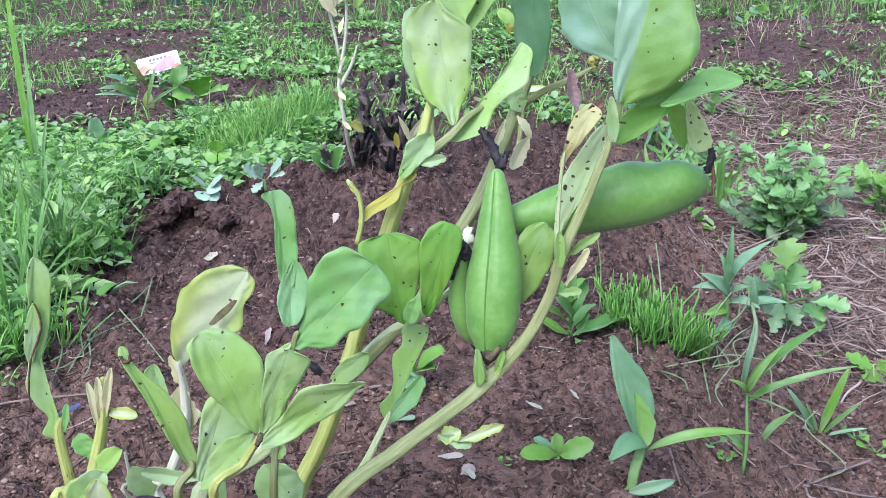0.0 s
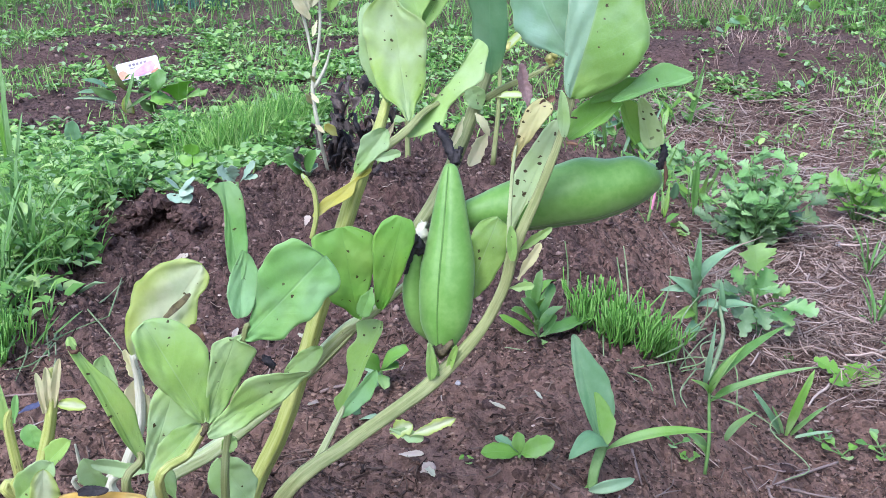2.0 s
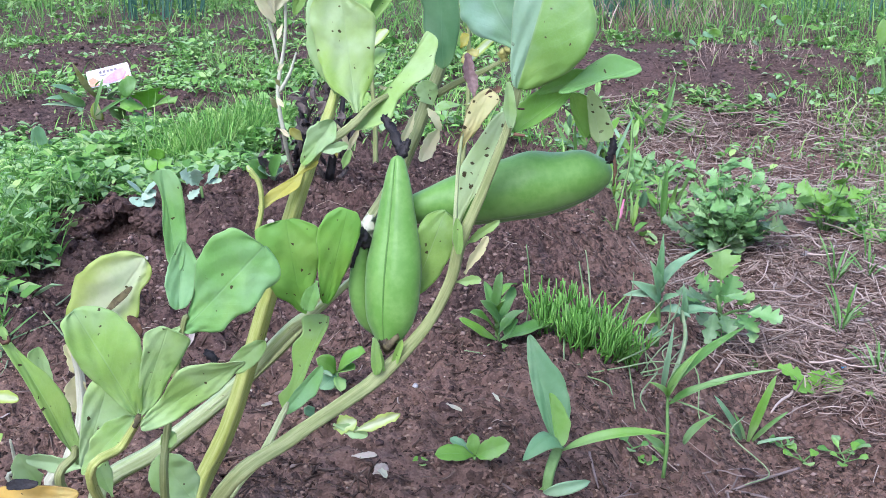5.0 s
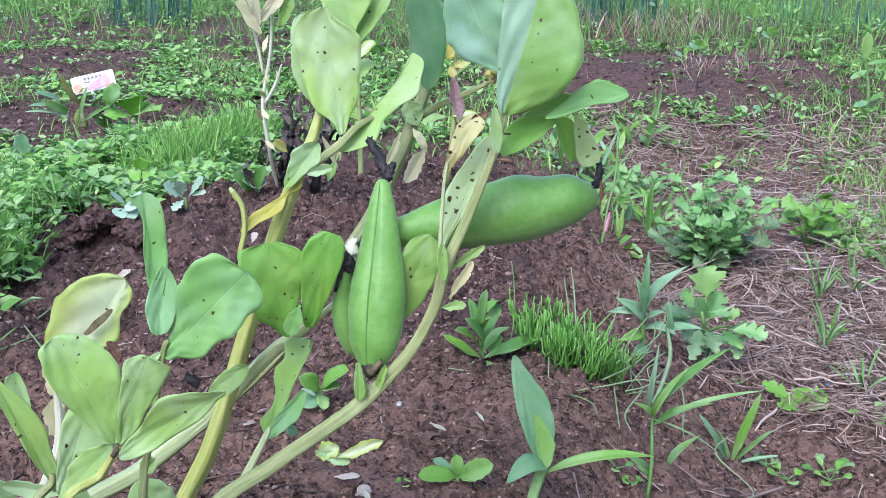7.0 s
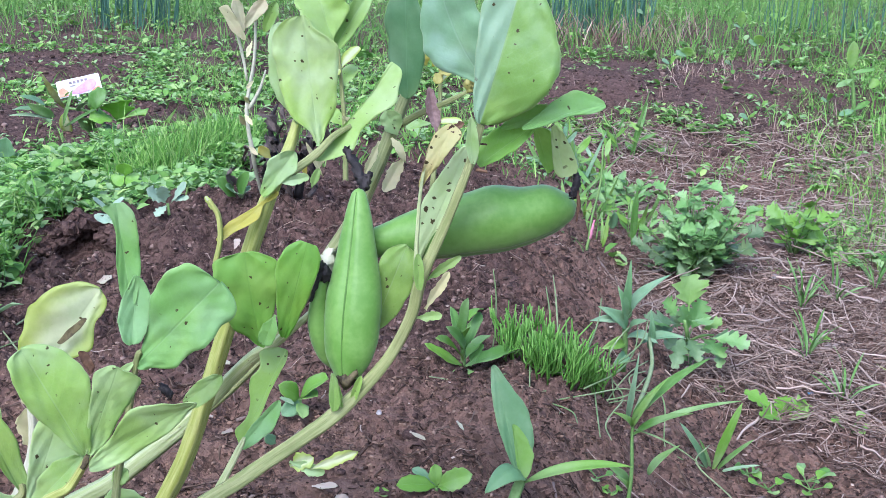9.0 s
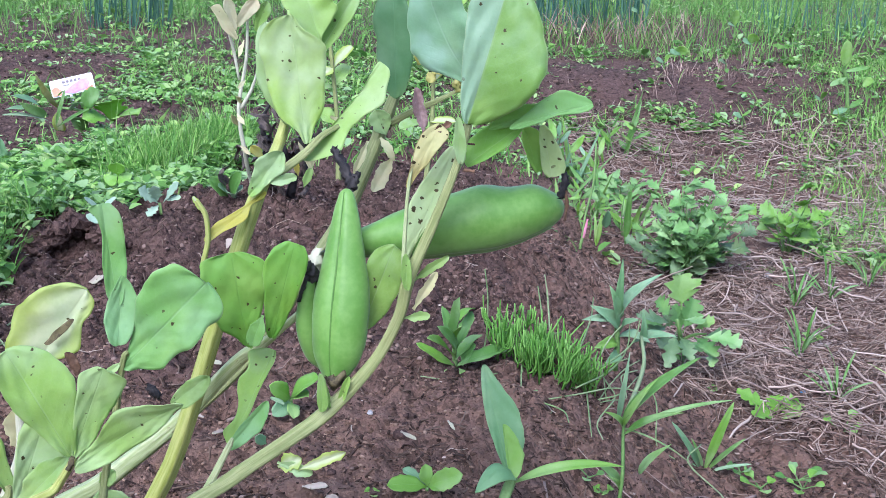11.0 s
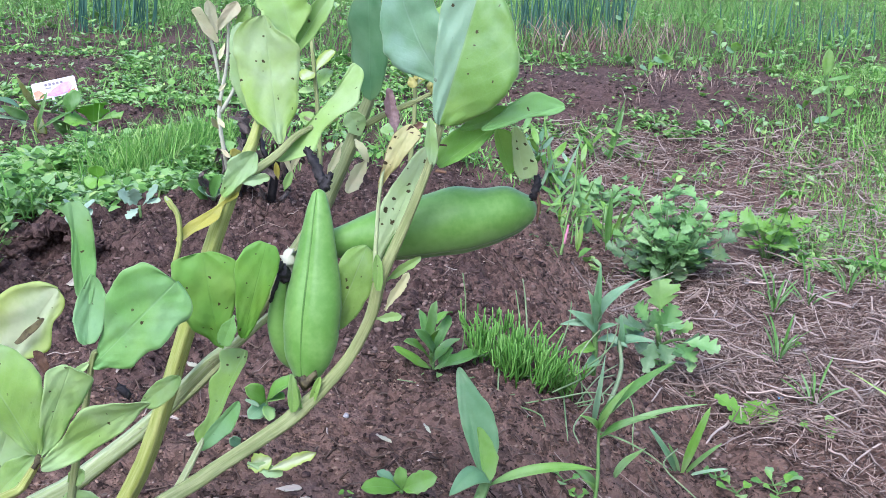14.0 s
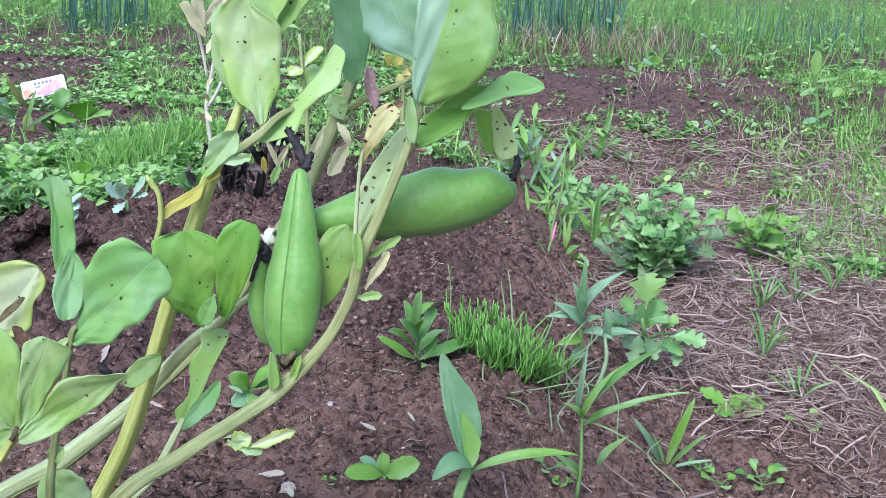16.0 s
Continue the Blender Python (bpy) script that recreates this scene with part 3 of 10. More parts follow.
def pinnate(base, tip, width, pairs=3, face=(0.0, -0.3, 1.0), seed=0, nu=6, nv=26):
    """A lobed leaf: a narrow foot, pairs of blunt side lobes that point forward and a broad end lobe."""
    B, T = np.array(base, float), np.array(tip, float)
    a = T - B
    L = np.linalg.norm(a)
    a /= L
    s = np.cross(a, np.array(face, float))
    s /= np.linalg.norm(s)
    n = np.cross(s, a)
    r = np.random.RandomState(seed)
    droop, fold, p1 = 0.05 + 0.2 * r.rand(), 0.1 + 0.3 * r.rand(), 6.28 * r.rand()
    V, U = np.meshgrid(np.linspace(0, 1, nv + 1), np.linspace(-1, 1, nu + 1), indexing="ij")
    k = np.clip((V - 0.2) / 0.8, 0, 1) * (pairs + 0.55)
    lobe = 0.34 + 0.66 * np.abs(np.sin(math.pi * k)) ** 0.6
    tooth = 1 + 0.1 * np.sin(V * 44 + p1 + 2 * np.sign(U))
    body = smooth(0.1, 0.5, V) * np.sqrt(np.clip(1 - np.clip((V - 0.55) / 0.46, 0, 1) ** 2.2, 0, 1))
    W = np.maximum(0.56 * width * body * lobe * tooth, 0.0007)
    along = V * L * 0.86 + 0.42 * np.abs(U) ** 1.5 * W
    up = fold * np.abs(U) * W - droop * L * V * V + 0.04 * width * np.sin(V * 11 + p1 + 2 * U) * np.abs(U)
    pos = B + along[..., None] * a + (U * W)[..., None] * s + up[..., None] * n
    v = pos.reshape(-1, 3)
    m, w = len(v), nu + 1
    f = [(i * w + j, i * w + j + 1, (i + 1) * w + j + 1, (i + 1) * w + j) for i in range(nv) for j in range(nu)]
    f += [tuple(q + m for q in c[::-1]) for c in f]
    uv = np.stack([(U + 1) / 2, V], -1).reshape(-1, 2)
    return np.vstack([v, v - n * 0.0004]), f, np.vstack([uv, uv])


def cut_leaf(parent, mat, base, tip, width, seed=0, face=(0.0, -0.3, 1.0), name="leaf", label="", pairs=3):
    v, f, uv = pinnate(base, tip, width, pairs, face, seed)
    return link(name, v, f, mat, parent, label, uv)


def leaf(parent, mat, base, tip, width, name="leaf", label="", **kw):
    v, f, uv = blade(base, tip, width, **kw)
    return link(name, v, f, mat, parent, label, uv)


def lamina(parent, mat, base, tip, left, right, face=(0.0, -1.0, 0.3), roll=0.0, fold=0.1, cup=0.0, curl=0.0, wave=0.025, name="leaf", label="", nu=14, nv=46, thick=0.0005):
    """A leaflet of its own shape. left, right: its half-widths in millimetres from base to tip, closer together at the ends; fold: how its halves
    rise from the midrib; cup: how far it bows towards its face; curl: how its tip turns over; wave: how its margin ripples."""
    B, T = np.array(base, float), np.array(tip, float)
    a = T - B
    L = np.linalg.norm(a)
    a /= L
    s = np.cross(a, np.array(face, float))
    s /= np.linalg.norm(s)
    n = np.cross(s, a)
    r = radians(roll)
    s, n = s * math.cos(r) + n * math.sin(r), n * math.cos(r) - s * math.sin(r)
    q = np.linspace(0, 1, nv + 1)
    v = (1 - np.cos(math.pi * q)) / 2

    def half(w):
        w = np.array(w, float) * 0.001
        p = np.concatenate([[2 * w[0] - w[1]], w, [2 * w[-1] - w[-2]]])
        k = np.clip((q * (len(w) - 1)).astype(int), 0, len(w) - 2)
        t = q * (len(w) - 1) - k
        a0, b0, c0, d0 = p[k], p[k + 1], p[k + 2], p[k + 3]
        return np.maximum(0.5 * (2 * b0 + (c0 - a0) * t + (2 * a0 - 5 * b0 + 4 * c0 - d0) * t * t + (3 * b0 - a0 - 3 * c0 + d0) * t ** 3), 0.0003)

    lw, rw = half(left), half(right)
    rng_ = np.random.RandomState(int(abs(B[0]) * 7919 + abs(T[2]) * 10007) % 9973)
    p1, p2, p3, p4 = rng_.rand(4) * 6.28
    u = np.linspace(-1, 1, nu + 1)
    V, U = np.meshgrid(v, u, indexing="ij")
    W = np.where(U < 0, lw[:, None], rw[:, None])
    big = float(lw.max() + rw.max())
    edge = np.abs(U) ** 2.5
    W = W * (1 + 0.02 * edge * (np.sin(V * 21 + p1 + 2 * np.sign(U)) + 0.6 * np.sin(V * 47 + p2)))
    up = cup * L * 4 * V * (1 - V) + fold * np.abs(U) * W + curl * L * smooth(0.5, 1.0, V) ** 2
    up = up + wave * big * edge * (np.sin(V * 10 + p3 + U) + 0.5 * np.sin(V * 23 + p4 - U)) + 0.06 * big * np.sin(V * 4 + p2) * U
    up = up + 0.024 * big * np.sin(V * 15 + np.abs(U) * 5 + p1) * np.cos(U * 4.5 + p2) + 0.01 * big * np.sin(V * 33 + 7 * U + p4) * np.abs(U)
    ribs = np.sin((V - 0.3 * np.abs(U)) * 6.283 * 7)
    up = up + 0.012 * big * ribs * np.minimum(1, np.abs(U) * 3) * (1 - edge)
    pos = B + (V * L)[..., None] * a + (U * W)[..., None] * s + up[..., None] * n
    top, low = pos.reshape(-1, 3), (pos - thick * n).reshape(-1, 3)
    m, w = len(top), nu + 1
    f = []
    for i in range(nv):
        for k in range(nu):
            c = i * w + k
            f.append((c, c + 1, c + w + 1, c + w))
            f.append((m + c, m + c + w, m + c + w + 1, m + c + 1))
    rim = [k for k in range(w)] + [i * w + nu for i in range(1, nv + 1)] + [nv * w + k for k in range(nu - 1, -1, -1)] + [i * w for i in range(nv - 1, 0, -1)]
    f += [(d, c, m + c, m + d) for c, d in zip(rim, rim[1:] + rim[:1])]
    uv = np.stack([(U + 1) / 2, V], -1).reshape(-1, 2)
    return link(name, np.vstack([top, low]), f, mat, parent, label, np.vstack([uv, uv]))


def stem(parent, mat, points, radii, name="stem", label="", sides=20, section=square, steps=6):
    v, f = tube(points, radii, sides, steps, section, seed=len(points))
    rows = len(v) // sides
    mid = v.reshape(rows, sides, 3).mean(1)
    run = np.concatenate([[0], np.cumsum(np.linalg.norm(np.diff(mid, axis=0), axis=1))])
    round_ = np.abs(2 * np.arange(sides) / sides - 1)
    uv = np.stack([np.tile(round_, rows), np.repeat(run, sides)], -1)
    return link(name, v, f, mat, parent, label, uv)


def pod(parent, base, tip, width, depth, bend=(0, 0, 0), turn=0.0, profile=(0.4, 0.9, 1.0, 0.9, 0.7, 0.3), crest=0.0, label=""):
    """A bean pod: a swollen, slightly flattened tube with a seam down its front and a withered calyx. profile: its girth from base to tip; crest: how its upper side swells over the beans."""
    B, T, K = np.array(base, float), np.array(tip, float), np.array(bend, float)
    n, sides = 56, 40
    t = 0.5 - 0.5 * np.cos(math.pi * np.linspace(0, 1, n))
    line = B + (T - B) * t[:, None] + K * (4 * t * (1 - t))[:, None]
    at = np.linspace(0, 1, len(profile))
    prof = np.interp(t, at, profile)
    for _ in range(3):
        prof[1:-1] = 0.25 * prof[:-2] + 0.5 * prof[1:-1] + 0.25 * prof[2:]
    prof = prof * np.sqrt(np.clip(1 - ((t - 0.97) / 0.03).clip(0, 0.97) ** 2, 0, 1))
    s, b, tan = ring_frames(line)
    front = np.array((0.0, -1.0, 0.2))
    ang = np.arange(sides) * 2 * math.pi / sides
    turned = np.minimum(ang, 2 * math.pi - ang)
    v = []
    for i in range(n):
        f_ = front - tan[i] * (front @ tan[i])
        f_ /= np.linalg.norm(f_)
        w_ = np.cross(tan[i], f_)
        c, d = math.cos(radians(turn)), math.sin(radians(turn))
        f_, w_ = f_ * c + w_ * d, w_ * c - f_ * d
        groove = 1 - 0.09 * np.exp(-(turned / 0.12) ** 2) + 0.03 * np.exp(-((turned - 0.33) / 0.15) ** 2)
        lump = 1 + 0.012 * np.sin(t[i] * 17 + 2 * np.cos(ang)) + 0.008 * np.sin(t[i] * 41 + 3 * ang)
        rise = np.clip(np.cos(ang) * f_[2] + np.sin(ang) * w_[2], 0, 1)
        lump = lump + crest * rise * math.cos(2 * math.pi * (t[i] - 0.645) / 0.25) * float(smooth(0.45, 0.6, t[i]))
        v.append(line[i] + prof[i] * (groove * lump)[:, None] * (0.5 * depth * np.cos(ang)[:, None] * f_ + 0.5 * width * np.sin(ang)[:, None] * w_))
    v = np.vstack(v)
    f = [(i * sides + k, i * sides + (k + 1) % sides, (i + 1) * sides + (k + 1) % sides, (i + 1) * sides + k) for i in range(n - 1) for k in range(sides)]
    f += [tuple(range(sides))[::-1], tuple(range(len(v) - sides, len(v)))]
    body = link("pod", v, f, POD, parent, label)
    seam = np.array([v[i * sides] for i in range(2, n - 3, 3)])
    sv, sf = tube(seam, [0.0004, 0.0007, 0.0004], 8, 3)
    link("seam", sv, sf, SEAM, body, "darker green seam")
    for k in range(6):
        a = k * math.pi / 3 + 0.3
        rim = B + 0.6 * width * 0.35 * (math.cos(a) * s[0] + math.sin(a) * b[0])
        lv, lf, luv = blade(B - tan[0] * 0.008, rim + tan[0] * 0.008, 0.006, bend=0.1, face=tuple(rim - B), full=0.8, nu=4, nv=6)
        link("calyx_lobe", lv, lf, CALYX, body, "withered brown calyx lobe", luv)
    return body, T, tan[-1]


def withered(parent, points, radii, mat, name, label, seed=1):
    """A crumpled dry wisp."""
    v, f = tube(points, radii, 9, 5, None, seed)
    rng = np.random.RandomState(seed)
    amp = float(np.max(radii)) * 0.6
    v = v + amp * (rng.rand(len(v), 3) - 0.5) * (0.4 + 1.6 * grain(v[:, 0] * 9 + v[:, 2] * 5, v[:, 1] * 9 + v[:, 2] * 7, 0.03, seed)[:, None])
    return link(name, v, f, mat, parent, label)


# ---------------------------------------------------------------- ground
def stretch(lo, hi, step, far, growth, behind):
    """Grid lines: even between lo and hi, then ever wider out to far."""
    mid = list(np.arange(lo, hi, step))
    out, d = [], step
    x = mid[-1]
    while x < far:
        d *= growth
        x += d
        out.append(x)
    back, d, x = [], step, lo
    while x > -far:
        d *= behind
        x -= d
        back.append(x)
    return np.array(back[::-1] + mid + out)


gx = stretch(-0.5, 0.62, 0.0032, 900.0, 1.09, 1.09)
gy = stretch(0.72, 1.85, 0.0034, 900.0, 1.045, 1.4)
GX, GY = np.meshgrid(gx, gy, indexing="ij")
near = (1 - smooth(1.0, 2.2, np.abs(GX - 0.1))) * smooth(0.4, 0.6, GY) * (1 - smooth(3.0, 6.0, GY))
GZ = ground_z(GX, GY) * (1 - smooth(20, 60, np.hypot(GX, GY))) + bare_relief(GX, GY) * near
gn, gm = len(gx), len(gy)
q = (np.arange(gn - 1)[:, None] * gm + np.arange(gm - 1)[None, :]).ravel()
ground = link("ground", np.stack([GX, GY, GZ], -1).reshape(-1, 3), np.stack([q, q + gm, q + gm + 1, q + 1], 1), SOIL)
tagged(ground, "dark reddish brown crumbly garden soil, dug and partly weedy", "soil", kind="structure")


def surface(x, y):
    """Height of the soil, clods and all."""
    return ground_z(x, y) + bare_relief(x, y)


rng = np.random.RandomState(5)


def spread(count, x0, x1, y0, y1, keep):
    """Random places in a rectangle, kept by chance keep(x, y)."""
    x, y = rng.uniform(x0, x1, count), rng.uniform(y0, y1, count)
    ok = rng.rand(count) < keep(x, y)
    return x[ok], y[ok]


def bits(name, x, y, lo, hi, mat, label, category, flatness=0.75, sink=0.25, power=2.5, fine=False, flat=True):
    """Many small jagged lumps lying on the soil, in one mesh."""
    bm = bmesh.new()
    bmesh.ops.create_icosphere(bm, subdivisions=2 if fine else 1, radius=0.5)
    ball = np.array([p.co[:] for p in bm.verts])
    tri = np.array([[p.index for p in f.verts] for f in bm.faces])
    bm.free()
    n, m = len(x), len(ball)
    size = lo + (hi - lo) * rng.rand(n) ** power
    k = rng.randn(n, 1, 3) * 3.0
    ph = rng.rand(n, 1) * 6.283
    lump = 1 + 0.22 * np.sin((ball[None] * k * 2.2).sum(-1) + ph) + 0.16 * np.sin((ball[None] * k[..., ::-1] * 4.1).sum(-1) + 2 * ph) + 0.3 * (rng.rand(n, m) - 0.5)
    v = ball[None] * lump[..., None] * rng.uniform(0.6, 1.3, (n, 1, 3))
    a = rng.rand(n) * 6.283
    c, s = np.cos(a)[:, None], np.sin(a)[:, None]
    v = np.stack([v[..., 0] * c - v[..., 1] * s, v[..., 0] * s + v[..., 1] * c, v[..., 2] * flatness], -1) * size[:, None, None]
    v += np.stack([x, y, surface(x, y) + size * (0.5 - sink)], -1)[:, None]
    f = tri[None] + (np.arange(n) * m)[:, None, None]
    return tagged(link(name, v.reshape(-1, 3), f.reshape(-1, 3), mat, flat=flat), label, category, kind="stuff")


def strips(name, x, y, z, length, width, lean, mat, label, category, segs=4, droop=0.6, heading=None):
    """Many narrow grass-like blades in one mesh; each is a tapered strip folded along its middle."""
    n = len(x)
    head = rng.rand(n) * 6.283 if heading is None else heading
    t = np.linspace(0, 1, segs + 1)
    out = lean[:, None] * t + droop * lean[:, None] * t ** 2.5
    dx, dy = np.cos(head), np.sin(head)
    px = x[:, None] + length[:, None] * out * dx[:, None]
    py = y[:, None] + length[:, None] * out * dy[:, None]
    pz = z[:, None] + length[:, None] * t * np.sqrt(np.clip(1 - (0.7 * out) ** 2, 0.05, 1)) - length[:, None] * droop * 0.25 * lean[:, None] * t ** 3
    tw = rng.rand(n) * 6.283
    wx, wy = np.cos(tw)[:, None], np.sin(tw)[:, None]
    w = width[:, None] * 0.5 * (1 - t ** 2.2 * 0.96) * (0.6 + 0.4 * np.minimum(1, t * 5))
    A = np.stack([px - w * wx, py - w * wy, pz], -1)
    M = np.stack([px + 0.35 * w * wy, py - 0.35 * w * wx, pz - 0.0], -1)
    C = np.stack([px + w * wx, py + w * wy, pz], -1)
    v = np.stack([A, M, C], 2).reshape(n, -1, 3)
    k = 3 * np.arange(segs)
    f = np.concatenate([np.stack([k, k + 1, k + 4, k + 3], 1), np.stack([k + 1, k + 2, k + 5, k + 4], 1)])
    f = f[None] + (np.arange(n) * 3 * (segs + 1))[:, None, None]
    return tagged(link(name, v.reshape(-1, 3), f.reshape(-1, 4), mat), label, category, kind="stuff")


def leaflets(name, x, y, z, size, mat, label, category, slim=0.6, up=0.5):
    """Many small cupped oval leaves in one mesh."""
    n = len(x)
    a, tilt = rng.rand(n) * 6.283, rng.rand(n) * up
    ax = np.stack([np.cos(a) * np.cos(tilt), np.sin(a) * np.cos(tilt), np.sin(tilt)], -1)
    sd = np.stack([-np.sin(a), np.cos(a), 0.5 * (rng.rand(n) - 0.5)], -1)
    nm = np.cross(ax, sd)
    prof = [(0, 0, 0), (0.3, 0.42, 0.1), (0.3, 0, 0.0), (0.3, -0.42, 0.1), (0.68, 0.4, 0.1), (0.68, 0, 0.02), (0.68, -0.4, 0.1), (1.0, 0, -0.1)]
    v = np.stack([np.stack([x, y, z], -1) + size[:, None] * (p * ax + slim * w * sd + h * nm) for p, w, h in prof], 1)
    f = np.array([(0, 1, 2), (0, 2, 3), (1, 4, 2), (4, 5, 2), (2, 5, 3), (5, 6, 3), (4, 7, 5), (5, 7, 6)])
    f = f[None] + (np.arange(n) * 8)[:, None, None]
    return tagged(link(name, v.reshape(-1, 3), f.reshape(-1, 3), mat), label, category, kind="stuff")


def straws(name, x, y, length, radius, mat, label, category, lift=0.008, segs=4, tidy=None, rear=0.02):
    """Many dry stalks lying on the ground, three-sided and bent, in one mesh."""
    n = len(x)
    a = rng.rand(n) * 6.283 if tidy is None else tidy + 0.7 * rng.randn(n)
    t = np.linspace(-0.5, 0.5, segs + 1)
    bow = (rng.rand(n) - 0.5) * 0.55
    px = x[:, None] + length[:, None] * (t * np.cos(a)[:, None] - bow[:, None] * t ** 2 * np.sin(a)[:, None])
    py = y[:, None] + length[:, None] * (t * np.sin(a)[:, None] + bow[:, None] * t ** 2 * np.cos(a)[:, None])
    under = surface(px, py)
    chord = under[:, :1] + (under[:, -1:] - under[:, :1]) * (t + 0.5)
    pz = np.maximum(under - 0.001, chord + 0.3 * (under - chord)) + radius[:, None] + (rng.rand(n) ** 2 * lift)[:, None] + (rng.rand(n) ** 3 * rear)[:, None] * (t + 0.5)
    ring = []
    for k in range(3):
        g = k * 2.0944
        r = radius[:, None] * (1 - 0.5 * (t + 0.5))
        ring.append(np.stack([px - np.sin(a)[:, None] * r * math.cos(g), py + np.cos(a)[:, None] * r * math.cos(g), pz + r * math.sin(g)], -1))
    v = np.stack(ring, 2).reshape(n, -1, 3)
    f = np.array([(3 * i + k, 3 * i + (k + 1) % 3, 3 * i + 3 + (k + 1) % 3, 3 * i + 3 + k) for i in range(segs) for k in range(3)])
    f = f[None] + (np.arange(n) * 3 * (segs + 1))[:, None, None]
    return tagged(link(name, v.reshape(-1, 3), f.reshape(-1, 4), mat), label, category, kind="stuff")


def bare(x, y):
    return 1 - weedy(x, y)


# crumbs of soil on the bed, and on the dug strips behind
def crumbly(x, y):
    return bare(x, y) * (0.5 + 0.5 * smooth(1.0, 1.35, y) * (1 - smooth(0.28, 0.5, x))) * (0.3 + 0.7 * smooth(0.35, 0.6, grain(x, y, 0.09, 41)))


x, y = spread(52000, -0.6, 0.65, 1.1, 2.4, crumbly)
bits("soil_crumbs", x, y, 0.002, 0.0085, CRUMB, "dark brown crumbs of dug soil on the bed", "soil", 0.7, 0.45, 2.2, flat=False)
x, y = spread(42000, -0.45, 0.6, 0.72, 1.25, lambda x, y: bare(x, y) * (1 - smooth(1.05, 1.25, y)) * (0.35 + 0.65 * smooth(0.35, 0.6, grain(x, y, 0.05, 43))))
bits("fine_crumbs", x, y, 0.0014, 0.0052, DRY_CRUMB, "fine reddish brown crumbs of soil", "soil", 0.65, 0.45, 2.2, flat=False)
x, y = spread(3000, -0.6, 0.6, 0.85, 2.3, lambda x, y: crumbly(x, y) * (0.25 + 0.5 * smooth(1.1, 1.5, y)))
bits("soil_clods", x, y, 0.006, 0.018, CLOD, "dark lumps of dug soil on the bed", "soil", 0.6, 0.6, 3.0, True, flat=False)
x, y = spread(16000, -1.6, 1.8, 2.5, 4.4, lambda x, y: bare(x, y) * 0.8)
bits("dug_clods", x, y, 0.004, 0.018, CRUMB, "dark clods of dug soil on the strips behind the bed", "soil", 0.65, 0.5, 3, flat=False)
x, y = spread(1600, -0.6, 0.8, 0.82, 2.2, lambda x, y: bare(x, y) * 0.6)
bits("dry_bits", x, y, 0.0015, 0.006, CHIP, "pale dry plant bits scattered on the soil", "litter", 0.4, 0.1, 3)
x, y = spread(420, -0.5, 0.7, 0.75, 2.3, lambda x, y: bare(x, y) * 0.6)
straws("root_threads", x, y, 0.015 + 0.05 * rng.rand(len(x)) ** 2, 0.0004 + 0.0006 * rng.rand(len(x)), CHIP, "thin dry roots and stalk scraps lying on the soil", "litter", 0.004, rear=0.005)

x, y = spread(17000, -0.5, 0.7, 0.72, 2.2, lambda x, y: bare(x, y) * (0.3 + 0.7 * smooth(0.35, 0.6, grain(x, y, 0.08, 47))))
straws("soil_fibres", x, y, 0.004 + 0.014 * rng.rand(len(x)) ** 1.5, 0.0005 + 0.0011 * rng.rand(len(x)) ** 1.5, FIBRE, "short brown rotten plant fibres in the soil", "litter", 0.002, 2, rear=0.003)


def strawy(x, y):
    edge = smooth(0.42, 0.56, x - 0.05 * (y - 1.3) - 0.05 * (1 - smooth(1.3, 1.6, y)) + 0.1 * (grain(x, y, 0.12, 21) - 0.5))
    return edge * smooth(1.22, 1.42, y + 0.38 * smooth(0.5, 0.75, x) + 0.2 * (grain(x, y, 0.2, 22) - 0.5)) * (1 - smooth(3.0, 3.5, y)) * (0.45 + 0.55 * smooth(0.35, 0.55, grain(x, y, 0.25, 23)))


x, y = spread(44000, 0.3, 1.9, 1.0, 3.5, strawy)
straws("straw_litter", x, y, 0.01 + 0.06 * rng.rand(len(x)) ** 2.0, 0.0005 + 0.0011 * rng.rand(len(x)) ** 1.5, STRAW, "matted greyish brown dry straw on the trodden path", "straw", 0.018, 3)
x, y = spread(15000, 0.4, 1.15, 1.1, 2.1, strawy)
straws("straw_mat", x, y, 0.008 + 0.045 * rng.rand(len(x)) ** 1.8, 0.0004 + 0.0009 * rng.rand(len(x)) ** 1.5, STRAW, "short broken straw matted on the trodden soil", "straw", 0.012, 3)
x, y = spread(3600, 0.35, 1.7, 1.2, 3.3, strawy)
straws("straw_stalks", x, y, 0.025 + 0.1 * rng.rand(len(x)) ** 1.5, 0.0011 + 0.0017 * rng.rand(len(x)) ** 2, PALE_STRAW, "longer pale straw stalks lying across the path", "straw", 0.03, 5)
x, y = spread(900, 0.5, 1.0, 2.9, 3.4, lambda x, y: dome(x, y, 0.75, 3.13, 0.13, 0.09))
straws("dead_grass", x, y, 0.06 + 0.1 * rng.rand(len(x)), 0.001 + 0.001 * rng.rand(len(x)), STRAW, "flattened tuft of dead pinkish grass", "straw", 0.03)


# grass and small weeds
def thick(x, y):
    """The weeds stand thickest over the beds, and thin out unevenly to the sides."""
    return 1 - smooth(0.0, 0.6, np.abs(x - 0.06 * y) - (0.46 * y + 0.12) + 0.5 * (grain(x, y, 0.4, 95) - 0.5))


def clear(x, y):
    """Little gaps round the single plants at the bed's edge."""
    return 1 - np.maximum.reduce([dome(x, y, a, b, 0.05, 0.1) for a, b in ((-0.38, 1.9), (-0.3, 1.8), (-0.39, 1.7), (-0.2, 1.8))])


def grassy_spots(x, y):
    return clear(x, y) * weedy(x, y) * (0.25 + 0.75 * smooth(0.4, 0.6, grain(x, y, 0.22, 31)))


